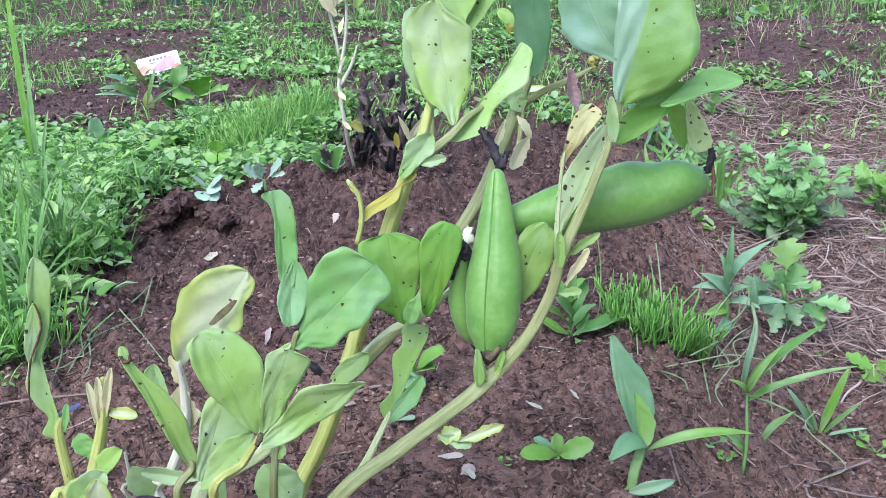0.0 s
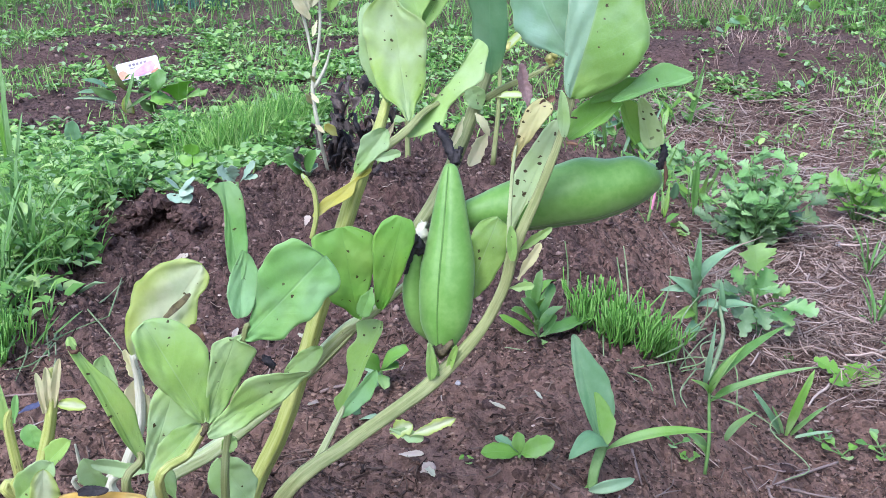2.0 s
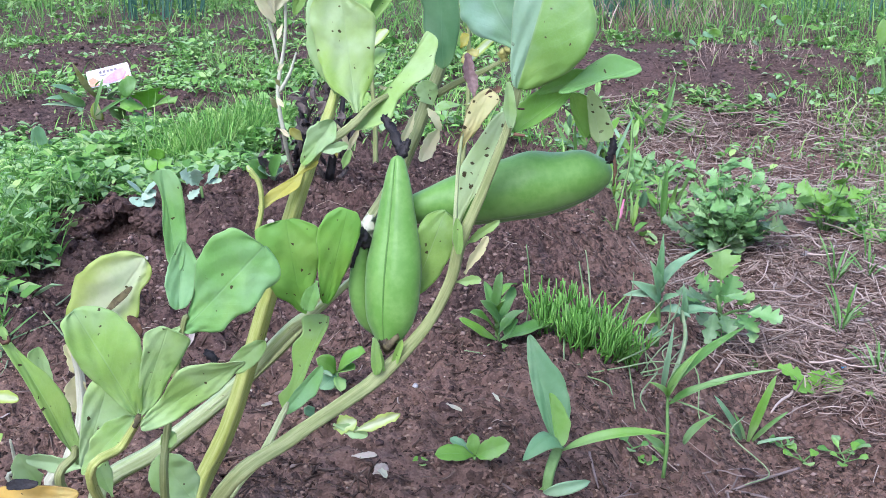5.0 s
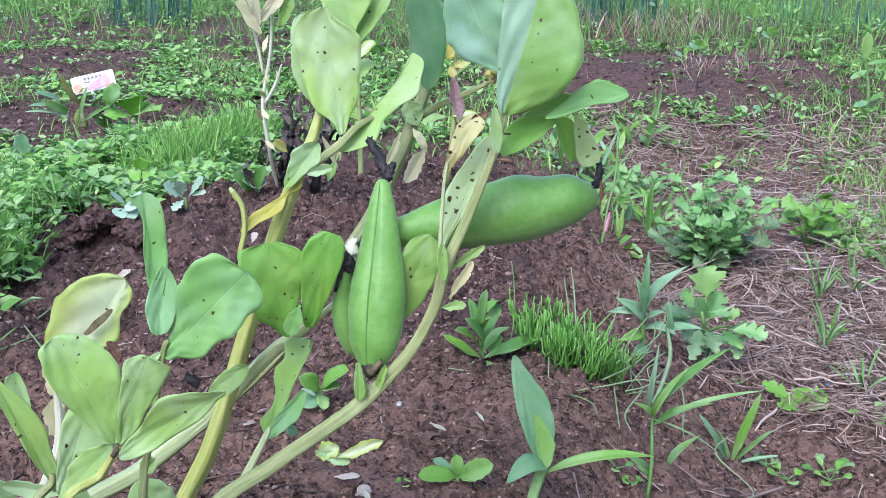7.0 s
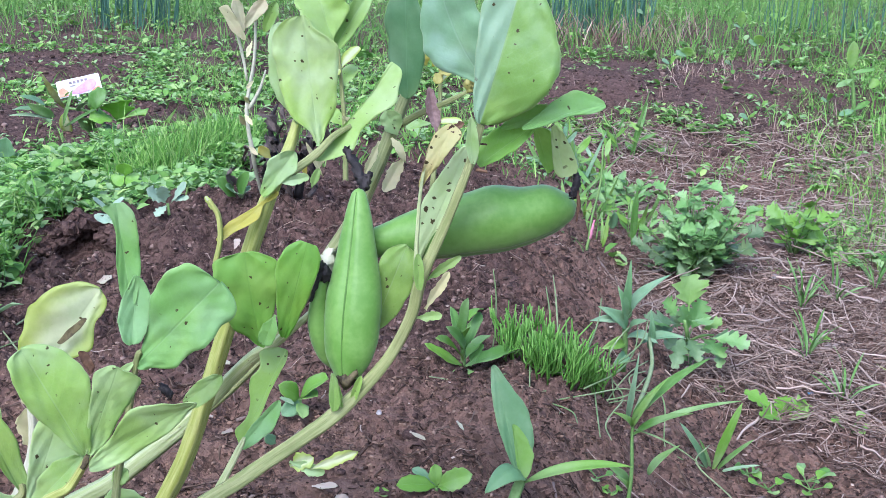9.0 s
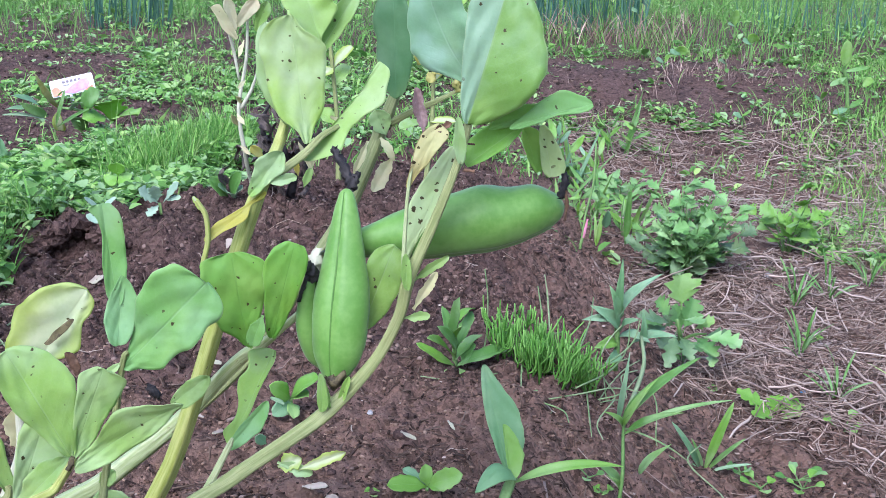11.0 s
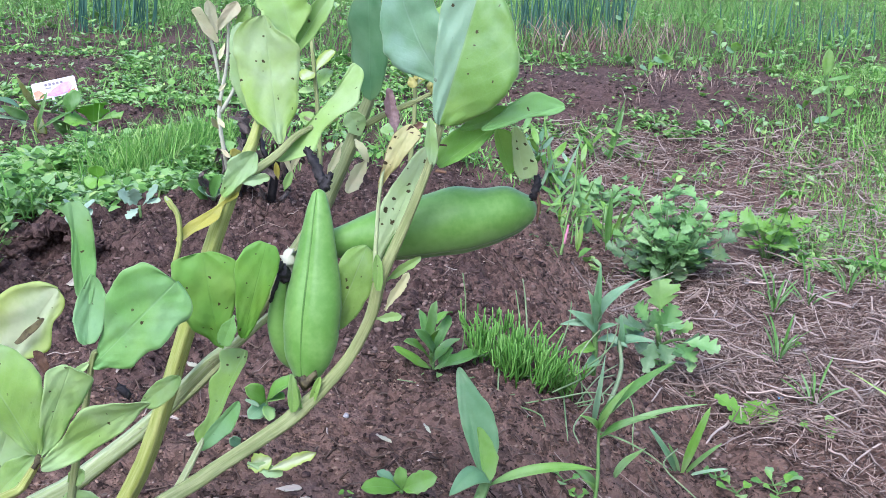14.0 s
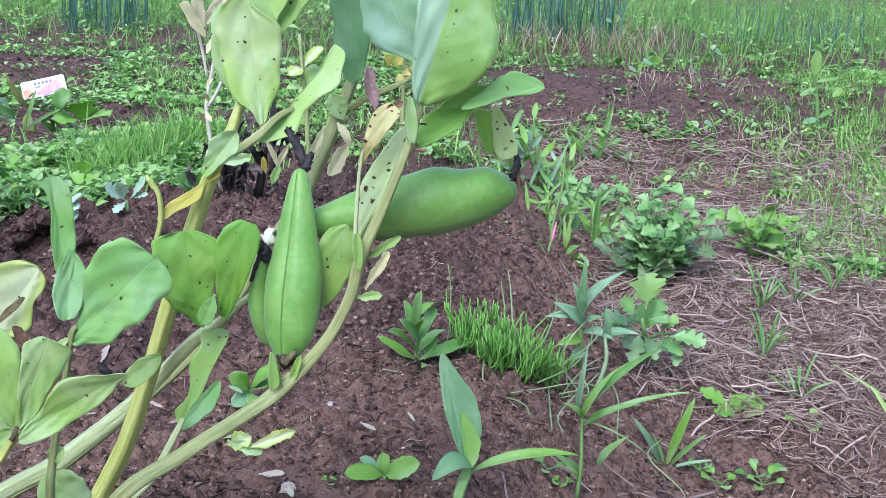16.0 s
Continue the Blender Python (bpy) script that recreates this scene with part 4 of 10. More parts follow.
def herb_spots(x, y):
    return clear(x, y) * weedy(x, y) * (0.2 + 0.8 * smooth(0.62, 0.4, grain(x, y, 0.25, 31)))


x, y = spread(26000, -1.2, -0.2, 0.95, 2.7, lambda x, y: thick(x, y) * (0.2 * clear(x, y) * weedy(x, y) + 0.5 * grassy_spots(x, y)))
strips("grass_near", x, y, ground_z(x, y), tallness(x, y) * (0.028 + 0.08 * rng.rand(len(x)) ** 1.8), 0.0013 + 0.0022 * rng.rand(len(x)), 0.1 + 0.5 * rng.rand(len(x)), GRASS, "fresh green grass at the edge of the bed", "grass")
x, y = spread(56000, -1.9, 2.3, 1.2, 4.4, lambda x, y: thick(x, y) * grassy_spots(x, y) * smooth(1.85, 2.1, y) * 0.8)
strips("grass_middle", x, y, ground_z(x, y), tallness(x, y) * (0.05 + 0.14 * rng.rand(len(x)) ** 2), 0.0018 + 0.0025 * rng.rand(len(x)), 0.1 + 0.5 * rng.rand(len(x)), GRASS, "patchy green grass between the beds", "grass")
x, y = spread(84000, -5.0, 6.0, 4.25, 12.0, lambda x, y: (0.35 + 0.65 * smooth(0.35, 0.55, grain(x, y, 0.5, 33))) * np.minimum(1, (6 / y) ** 2) * thick(x, y))
strips("grass_far", x, y, ground_z(x, y), (0.06 + 0.17 * rng.rand(len(x)) ** 1.6) * (0.55 + 0.8 * grain(x, y, 0.4, 61)), 0.0024 + 0.003 * rng.rand(len(x)), 0.1 + 0.45 * rng.rand(len(x)), GRASS_FAR, "thick green grass behind the garden beds", "grass", 2)


x, y = spread(7000, 0.8, 2.1, 2.0, 4.3, lambda x, y: smooth(0.0, 0.2, x - 0.95 - 0.3 * (y - 2.34) + 0.3 * (grain(x, y, 0.2, 8) - 0.5)) * (0.3 + 0.7 * smooth(0.4, 0.6, grain(x, y, 0.15, 97))))
strips("grass_path_side", x, y, ground_z(x, y), 0.02 + 0.055 * rng.rand(len(x)) ** 1.6, 0.0016 + 0.0024 * rng.rand(len(x)), 0.1 + 0.6 * rng.rand(len(x)), GRASS, "lush green grass along the trodden path", "grass", 3)
x, y = spread(7000, 0.45, 1.9, 2.7, 4.6, lambda x, y: smooth(0.35, 0.6, grain(x, y, 0.18, 99)) * np.maximum(dome(x, y, 1.2, 3.75, 0.22, 0.5), 0.35 * dome(x, y, 1.0, 3.2, 0.5, 0.4)))
strips("dead_stubble", x, y, ground_z(x, y), 0.02 + 0.06 * rng.rand(len(x)) ** 1.5, 0.0016 + 0.002 * rng.rand(len(x)), 0.1 + 0.9 * rng.rand(len(x)), STRAW, "withered reddish brown stubble on the dug soil", "straw", 2)


def herbs(name, count, box, chance, lo, hi, high, label):
    """Low weeds: tufts of small leaves."""
    x, y = spread(count, *box, chance)
    k = 7
    hx = np.repeat(x, k) + 0.016 * rng.randn(len(x) * k)
    hy = np.repeat(y, k) + 0.016 * rng.randn(len(x) * k)
    hz = ground_z(hx, hy) + np.repeat(tallness(x, y) * high * rng.rand(len(x)) ** 1.3, k) * rng.rand(len(x) * k) + 0.003
    leaflets(name, hx, hy, hz, np.repeat(lo + (hi - lo) * rng.rand(len(x)) ** 2, k) * rng.uniform(0.7, 1.2, len(hx)), HERB, label, "weeds", 0.62, 0.7)


herbs("weeds_near", 13500, (-1.1, -0.2, 0.95, 2.7), lambda x, y: thick(x, y) * (0.3 * clear(x, y) * weedy(x, y) + 0.6 * herb_spots(x, y)), 0.008, 0.034, 0.085, "low chickweed and small herbs beside the bed")
herbs("weeds_middle", 16000, (-1.9, 2.0, 2.0, 4.4), lambda x, y: thick(x, y) * herb_spots(x, y) * 0.6, 0.012, 0.035, 0.06, "small broadleaf weeds between the beds")
herbs("weeds_far", 9000, (-4.5, 5.5, 4.2, 11.0), lambda x, y: 0.6 * np.minimum(1, (5.5 / y) ** 2) * thick(x, y) * smooth(0.65, 0.45, grain(x, y, 0.6, 33)), 0.02, 0.06, 0.12, "broadleaf weeds in the grass behind")
herbs("weeds_sparse", 1500, (-0.3, 1.8, 3.0, 4.4), lambda x, y: 0.12 * bare(x, y), 0.012, 0.03, 0.03, "sparse weed seedlings on the dug soil")


# a taller tuft of fine grass where the bed meets the dug strip
f = rng.rand(1000)
x, y = -0.4 + 0.15 * f + 0.028 * rng.randn(1000), 2.08 + 0.33 * f + 0.05 * rng.randn(1000)
strips("grass_tuft", x, y, ground_z(x, y), 0.04 + 0.085 * rng.rand(len(x)) ** 1.3, 0.0013 + 0.002 * rng.rand(len(x)), 0.08 + 0.4 * rng.rand(len(x)), GRASS, "tuft of fine upright grass at the bed's end", "grass")


def onions(place, width, deep, count, high, label):
    """A clump of upright blue-green onion leaves."""
    x, y = place[0] + width * (rng.rand(count) - 0.5), place[1] + deep * (rng.rand(count) - 0.5)
    strips("onion_clump", x, y, ground_z(x, y), high * (0.6 + 0.4 * rng.rand(count)), 0.006 + 0.004 * rng.rand(count), 0.03 + 0.16 * rng.rand(count), ONION, label, "onion plants", 4, 0.3)


onions((-1.0, 5.0), 0.34, 0.25, 90, 0.42, "clump of upright blue-green onion leaves in the grass")
onions((0.95, 5.1), 0.5, 0.3, 130, 0.38, "row of tall thin blue-green onion leaves")
onions((1.95, 4.95), 0.7, 0.3, 45, 0.26, "row of bluish onion leaves, some fallen over")
x, y = spread(260, 0.6, 1.4, 4.7, 4.95, lambda x, y: x * 0 + 1)
strips("dry_stubble", x, y, ground_z(x, y), 0.05 + 0.13 * rng.rand(len(x)), 0.003 + 0.003 * rng.rand(len(x)), 0.1 + 0.5 * rng.rand(len(x)), STRAW, "straw-coloured dead leaves at the foot of the onions", "straw")


# the garden goes on round about
def outside(x, y):
    return np.maximum(1 - thick(x, np.maximum(y, 0)), 1 - smooth(-0.5, 0.3, y)) * (0.35 + 0.65 * smooth(0.4, 0.6, grain(x, y, 0.5, 71)))


x, y = spread(40000, -6.0, 6.0, -4.0, 8.0, outside)
strips("grass_around", x, y, ground_z(x, y), 0.06 + 0.16 * rng.rand(len(x)) ** 2, 0.004 + 0.006 * rng.rand(len(x)), 0.1 + 0.5 * rng.rand(len(x)), GRASS, "grass growing round the garden beds", "grass", 2)
herbs("weeds_around", 3000, (-6.0, 6.0, -4.0, 8.0), outside, 0.02, 0.06, 0.08, "low weeds growing round the garden beds")


# ---------------------------------------------------------------- the bean plant
BASE = (-0.1, 0.68, 0.02)
bean = thing("broad_bean_plant", BASE, "leaning broad bean plant with spotted leaves and plump green pods", "bean plant")
stem(bean, STEM, [BASE, (-0.0498, 0.6000, 0.1382), (-0.0135, 0.6150, 0.1627), (0.0166, 0.6400, 0.1750), (0.0377, 0.6550, 0.1859), (0.0657, 0.6600, 0.2151), (0.0810, 0.6600, 0.2441), (0.0872, 0.6570, 0.2699), (0.1001, 0.6570, 0.3009), (0.1126, 0.6570, 0.3345), (0.1199, 0.6600, 0.3602), (0.1283, 0.6650, 0.3982)], [0.0050, 0.0050, 0.0047, 0.0047, 0.0052, 0.0039, 0.0037, 0.0040, 0.0032, 0.0027, 0.0025, 0.0013], label="thick pale green square stem")
stem(bean, STEM_YELLOW, [BASE, (-0.0936, 0.7350, 0.0645), (-0.0691, 0.7350, 0.1169), (-0.0507, 0.7300, 0.1697), (-0.0308, 0.7220, 0.2328), (-0.0142, 0.7180, 0.2836), (-0.0006, 0.7150, 0.3192), (0.0055, 0.7350, 0.3335), (0.0116, 0.7520, 0.3583), (0.0167, 0.7600, 0.3975)], [0.0061, 0.0061, 0.0057, 0.0053, 0.0053, 0.0049, 0.0042, 0.0034, 0.0027, 0.0019], label="yellow-green square stem with brown streaks")
stem(bean, STEM, [(-0.0008, 0.7170, 0.3133), (0.0211, 0.7270, 0.3285), (0.0340, 0.7350, 0.3404), (0.0499, 0.7500, 0.3468)], [0.0030, 0.0030, 0.0023, 0.0011])
stem(bean, STEM_PALE, [BASE, (-0.1608, 0.7300, 0.0683), (-0.1172, 0.7450, 0.0997), (-0.0683, 0.7570, 0.1372), (-0.0257, 0.7400, 0.1860), (-0.0070, 0.7150, 0.2064), (0.0084, 0.7000, 0.2233), (0.0257, 0.7000, 0.2391)], [0.0057, 0.0057, 0.0057, 0.0053, 0.0045, 0.0034, 0.0023, 0.0019], label="pale stem leaning low")
stem(bean, STEM, [BASE, (-0.1697, 0.7650, 0.0463), (-0.1185, 0.7750, 0.0839), (-0.0625, 0.7800, 0.1315), (-0.0150, 0.7850, 0.1796), (0.0220, 0.7900, 0.2394), (0.0427, 0.8000, 0.2698), (0.0574, 0.8100, 0.3004), (0.0701, 0.8200, 0.3311), (0.0828, 0.8300, 0.3659), (0.0885, 0.8400, 0.4126)], [0.0025, 0.0025, 0.0025, 0.0025, 0.0029, 0.0046, 0.0050, 0.0050, 0.0046, 0.0037, 0.0029])
stem(bean, STEM, [(0.0701, 0.8200, 0.3311), (0.0898, 0.8150, 0.3437), (0.1072, 0.8100, 0.3521), (0.1237, 0.8100, 0.3606)], [0.0030, 0.0025, 0.0021, 0.0013])
stem(bean, STEM_PALE, [(0.0834, 0.6520, 0.2697), (0.0841, 0.6520, 0.2956), (0.0858, 0.6520, 0.3226), (0.0891, 0.6520, 0.3425)], [0.0015, 0.0012, 0.0010, 0.0007])
stem(bean, STEM_YELLOW, [BASE, (-0.1050, 0.5400, 0.1722), (-0.0891, 0.5420, 0.1938), (-0.0780, 0.5380, 0.2116)], [0.0025, 0.0025, 0.0022, 0.0017])
stem(bean, STEM, [BASE, (-0.0878, 0.6200, 0.1278), (-0.0848, 0.6200, 0.1614), (-0.0763, 0.6150, 0.1997), (-0.0678, 0.6070, 0.2376), (-0.0650, 0.6070, 0.2409)], [0.0025, 0.0025, 0.0022, 0.0019, 0.0016, 0.0013])
stem(bean, STEM_YELLOW, [BASE, (-0.2014, 0.6000, 0.1370), (-0.2015, 0.6000, 0.1516), (-0.2048, 0.6000, 0.1839), (-0.2023, 0.6000, 0.1944)], [0.0034, 0.0034, 0.0031, 0.0028, 0.0012])
stem(bean, STEM_YELLOW, [BASE, (-0.1902, 0.5870, 0.1440), (-0.1832, 0.5870, 0.1653), (-0.1756, 0.5870, 0.1931), (-0.1716, 0.5870, 0.2169), (-0.1718, 0.5870, 0.2244)], [0.0040, 0.0040, 0.0037, 0.0030, 0.0027, 0.0015], label="broken yellow-green stem stump")
stem(bean, STEM, [BASE, (-0.1320, 0.5800, 0.1470), (-0.1253, 0.5800, 0.1715), (-0.1261, 0.5800, 0.1767)], [0.0027, 0.0027, 0.0021, 0.0012])
stem(bean, STEM_DRY, [BASE, (-0.1783, 0.7000, 0.0851), (-0.1685, 0.7000, 0.1104), (-0.1575, 0.7000, 0.1393), (-0.1559, 0.7000, 0.1677), (-0.1571, 0.6950, 0.1897)], [0.0040, 0.0040, 0.0036, 0.0033, 0.0029, 0.0018], label="withered whitish stem")
stem(bean, STEM_PALE, [BASE, (-0.0560, 0.6600, 0.1052), (-0.0378, 0.6600, 0.1289), (-0.0221, 0.6650, 0.1583), (-0.0190, 0.6650, 0.1653)], [0.0028, 0.0028, 0.0028, 0.0021, 0.0010])
stem(bean, STEM_DRY, [BASE, (-0.1710, 0.6200, 0.1291), (-0.1723, 0.6200, 0.1442), (-0.1746, 0.6200, 0.1628)], [0.0013, 0.0013, 0.0013, 0.0006])
stem(bean, STEM_YELLOW, [(-0.0384, 0.7000, 0.2657), (-0.0350, 0.7000, 0.2805), (-0.0358, 0.7000, 0.2959), (-0.0411, 0.7000, 0.3051)], [0.0016, 0.0016, 0.0015, 0.0013], label="yellow leaf stalk")
lamina(bean, BLEACHED, (0.0235, 0.7280, 0.3356), (0.0139, 0.7350, 0.4140), (0.8, 2.3, 5.2, 15.1, 18.5, 19.9, 21.1, 19.0, 12.2, 2.3), (0.8, 3.4, 6.5, 13.2, 16.0, 18.0, 19.3, 7.2, 4.0, 1.1), face=(0.05, -0.99, 0.11), label="upright pale green leaflet with a dark hole", fold=0.1, cup=-0.05)
leaf(bean, PALE, (0.0103, 0.7420, 0.3433), (-0.0017, 0.7450, 0.4091), 0.0224, full=1.2, bend=0.05)
leaf(bean, GREEN, (0.0319, 0.7450, 0.3969), (0.0193, 0.7500, 0.4389), 0.0330, full=1.1, fold=0.3)
leaf(bean, PALE, (0.0282, 0.7480, 0.3859), (0.0554, 0.7600, 0.4291), 0.0133, fold=0.5)
lamina(bean, GREEN, (0.0206, 0.7330, 0.3247), (0.0707, 0.7500, 0.3841), (0.8, 0.7, 0.6, 0.6, 0.6, 0.6, 0.6, 1.8, 2.9, 1.7), (0.8, 5.5, 10.3, 15.7, 10.3, 13.2, 17.8, 12.6, 8.8, 3.2), face=(0.02, -0.99, 0.13), roll=18, label="folded leaflet along its stalk", fold=0.3, cup=-0.06, wave=0.05)
leaf(bean, DARK, (0.0775, 0.8000, 0.4396), (0.0799, 0.7900, 0.3562), 0.0272, label="blue-green leaflet, darkened in colour for the shade it stands in", full=0.8, fold=0.2, roll=-15)
leaf(bean, BLUISH, (0.1245, 0.6720, 0.3780), (0.0937, 0.6700, 0.4393), 0.0366, full=1.05, roll=15, fold=0.15, sway=-0.05)
lamina(bean, HALF_LIT, (0.1187, 0.6560, 0.3601), (0.1422, 0.6650, 0.4438), (0.8, 4.0, 7.1, 10.3, 13.4, 16.5, 17.4, 14.9, 7.6, 0.3), (0.8, 9.7, 18.8, 27.9, 33.2, 29.9, 22.7, 13.6, 6.8, 0.3), face=(-0.11, -0.99, 0.08), roll=-4, label="large upright leaflet with dark specks", fold=0.16, cup=0.05)
lamina(bean, TEAL, (0.1433, 0.6600, 0.3571), (0.1909, 0.6650, 0.3708), (0.8, 1.8, 2.9, 5.4, 8.6, 10.7, 9.7, 6.3, 3.2, 1.5), (0.8, 1.8, 2.8, 2.9, 2.3, 1.9, 3.2, 3.6, 2.5, 1.2), face=(-0.16, -0.98, 0.13), roll=20, label="bluish leaflet held out flat", fold=0.3, cup=0.06, wave=0.04)
lamina(bean, BRIGHT, (0.1320, 0.6680, 0.3558), (0.1634, 0.6750, 0.3661), (0.8, 1.9, 3.0, 4.2, 5.2, 6.2, 6.1, 4.5, 2.4, 0.3), (0.8, 1.5, 2.1, 2.8, 3.5, 4.4, 3.9, 3.2, 1.8, 0.3), face=(-0.13, -0.98, 0.14), fold=0.2)
lamina(bean, BRIGHT, (0.1196, 0.6700, 0.3336), (0.1521, 0.6720, 0.3579), (0.8, 4.2, 7.6, 10.9, 11.5, 10.9, 8.7, 6.0, 3.1, 0.3), (0.8, 2.0, 3.2, 4.4, 5.1, 5.8, 4.7, 3.5, 1.9, 0.3), face=(-0.12, -0.98, 0.16), roll=10, fold=0.25)
lamina(bean, BRIGHT, (0.1565, 0.7000, 0.3518), (0.1660, 0.7030, 0.3236), (0.8, 4.1, 7.4, 7.6, 7.5, 7.0, 5.7, 4.2, 2.3, 0.3), (0.8, 1.8, 2.8, 3.6, 3.6, 3.6, 3.1, 2.2, 1.2, 0.3), face=(-0.15, -0.98, 0.16), fold=0.3)
lamina(bean, SPOTTED, (0.1663, 0.6950, 0.3540), (0.1735, 0.6930, 0.3227), (0.8, 2.4, 4.0, 5.6, 7.1, 8.6, 9.2, 9.1, 6.9, 1.7), (0.8, 1.6, 2.4, 3.2, 3.9, 4.5, 5.1, 4.4, 3.1, 1.4), face=(-0.16, -0.97, 0.16), label="pale speckled leaflet hanging down", fold=0.2)
lamina(bean, YELLOW, (0.0855, 0.6550, 0.3231), (0.1034, 0.6520, 0.3603), (0.8, 1.7, 2.6, 3.5, 5.1, 6.8, 7.0, 5.3, 2.9, 0.3), (0.8, 1.0, 1.2, 1.8, 3.9, 4.7, 6.1, 7.3, 6.0, 0.3), face=(-0.06, -0.98, 0.17), label="yellowed leaf with brown spots and edge", fold=0.15, cup=0.06, wave=0.06)
leaf(bean, PURPLE, (0.0945, 0.6530, 0.3537), (0.0893, 0.6500, 0.3809), 0.0068, label="withered purple leaf tip", fold=0.6, wave=0.15)
leaf(bean, BROWN, (0.0986, 0.6520, 0.3554), (0.1097, 0.6520, 0.3610), 0.0041, fold=0.6, wave=0.2)
lamina(bean, SPOTTED, (0.0855, 0.6640, 0.2773), (0.1126, 0.6680, 0.3452), (0.8, 3.2, 5.7, 8.4, 11.3, 10.0, 7.8, 5.5, 3.3, 0.3), (0.8, 0.8, 0.7, 1.9, 5.6, 6.4, 8.2, 8.9, 8.6, 0.3), face=(-0.06, -0.98, 0.21), roll=10, label="pale leaflet with many dark spots", fold=0.2)
lamina(bean, PALE, (0.0586, 0.6820, 0.2292), (0.0787, 0.6750, 0.2841), (0.8, 1.9, 3.0, 4.1, 8.0, 12.0, 11.5, 9.6, 4.9, 0.3), (0.8, 3.9, 7.0, 10.0, 11.7, 12.9, 11.3, 9.2, 6.4, 0.3), face=(-0.02, -0.96, 0.28), label="pale green leaflet behind the pods", fold=0.12)
leaf(bean, DRY, (0.0897, 0.6620, 0.2487), (0.1034, 0.6600, 0.2722), 0.0062, label="papery dry stipule", fold=0.5, wave=0.1)
leaf(bean, PALE, (0.0895, 0.6620, 0.2665), (0.1105, 0.6640, 0.2808), 0.0055, fold=0.4, wave=0.1)
leaf(bean, PALE, (0.0844, 0.6600, 0.2440), (0.0998, 0.6600, 0.2456), 0.0055, fold=0.4, wave=0.1)
lamina(bean, PALE, (-0.0100, 0.7080, 0.3064), (0.0101, 0.7100, 0.3336), (0.8, 2.3, 3.7, 5.2, 7.1, 9.5, 8.1, 5.6, 3.0, 0.3), (0.8, 2.0, 3.1, 4.1, 4.9, 6.6, 7.7, 5.4, 2.9, 0.3), face=(0.08, -0.98, 0.19), label="pale stipule clasping the stem", fold=0.35, wave=0.05)
leaf(bean, PALE, (-0.0005, 0.7080, 0.3145), (0.0190, 0.7100, 0.3181), 0.0066, fold=0.4, wave=0.1)
leaf(bean, GREEN, (0.0736, 0.8120, 0.3283), (0.0655, 0.8100, 0.3457), 0.0152, fold=0.3, full=1.0)
leaf(bean, GREEN, (0.0454, 0.6550, 0.1892), (0.0522, 0.6520, 0.2103), 0.0044, fold=0.5)
leaf(bean, PALE, (0.0410, 0.6500, 0.1914), (0.0350, 0.6500, 0.2129), 0.0047, fold=0.6, wave=0.08)
leaf(bean, DRY, (0.0484, 0.7500, 0.3450), (0.0374, 0.7500, 0.3500), 0.0023, wave=0.2)
leaf(bean, DRY, (0.0484, 0.7500, 0.3461), (0.0603, 0.7500, 0.3496), 0.0023, wave=0.2)
leaf(bean, DRY, (0.0695, 0.8100, 0.3267), (0.0789, 0.8000, 0.3123), 0.0058, label="dry curled leaf", bend=0.25, wave=0.1)
leaf(bean, DRY, (0.0788, 0.8000, 0.3163), (0.0644, 0.7900, 0.2923), 0.0099, label="pinkish dry leaf hanging down", bend=-0.12, fold=0.5, wave=0.1)
leaf(bean, DRY, (0.0610, 0.8000, 0.3258), (0.0514, 0.7900, 0.3046), 0.0050, fold=0.7, wave=0.1)
lamina(bean, FRESH, (-0.0087, 0.6780, 0.2190), (-0.0171, 0.6720, 0.2799), (0.8, 3.7, 7.1, 13.6, 17.1, 18.8, 19.4, 19.5, 17.7, 5.7), (0.8, 2.7, 4.6, 7.7, 12.7, 16.4, 18.1, 18.0, 10.3, 3.2), face=(0.10, -0.95, 0.29), roll=8, label="broad green leaflet", fold=0.1, cup=0.06)
lamina(bean, FRESH, (0.0053, 0.6720, 0.2273), (0.0206, 0.6680, 0.2871), (0.8, 2.9, 5.0, 7.3, 10.0, 12.8, 14.8, 12.4, 7.5, 3.7), (0.8, 2.6, 4.4, 6.1, 7.8, 9.1, 9.9, 9.8, 7.2, 4.4), face=(0.06, -0.96, 0.28), label="broad green leaflet with dark spots", fold=0.12, cup=0.04)
leaf(bean, TEAL, (0.0012, 0.6650, 0.2437), (-0.0061, 0.6650, 0.2248), 0.0104, fold=0.3)
lamina(bean, TEAL, (-0.0680, 0.6080, 0.2329), (-0.0208, 0.6000, 0.2829), (0.8, 2.7, 4.7, 8.7, 14.5, 21.4, 23.1, 21.8, 17.2, 0.3), (0.8, 4.1, 7.4, 14.6, 15.4, 18.5, 17.3, 17.9, 12.3, 0.3), face=(0.16, -0.94, 0.31), label="broad bluish green leaflet", fold=0.1, cup=0.06)
lamina(bean, TEAL, (-0.0694, 0.6030, 0.2468), (-0.0657, 0.6050, 0.2849), (0.8, 3.3, 5.5, 7.2, 8.1, 7.0, 5.1, 2.9, 1.6, 0.3), (0.8, 4.0, 5.9, 7.7, 8.9, 9.5, 7.8, 5.4, 2.9, 0.3), face=(0.20, -0.94, 0.30), label="folded bluish leaflet", fold=0.45, cup=-0.08)
lamina(bean, TEAL, (-0.0694, 0.6070, 0.2679), (-0.0750, 0.6080, 0.3233), (0.8, 2.8, 4.7, 4.7, 4.5, 3.1, 2.4, 4.0, 7.5, 4.1), (0.8, 2.7, 4.5, 6.4, 8.3, 8.6, 9.2, 8.3, 5.5, 3.5), face=(0.20, -0.95, 0.25), label="upright bluish leaflet folded lengthwise", fold=0.3, wave=0.04)
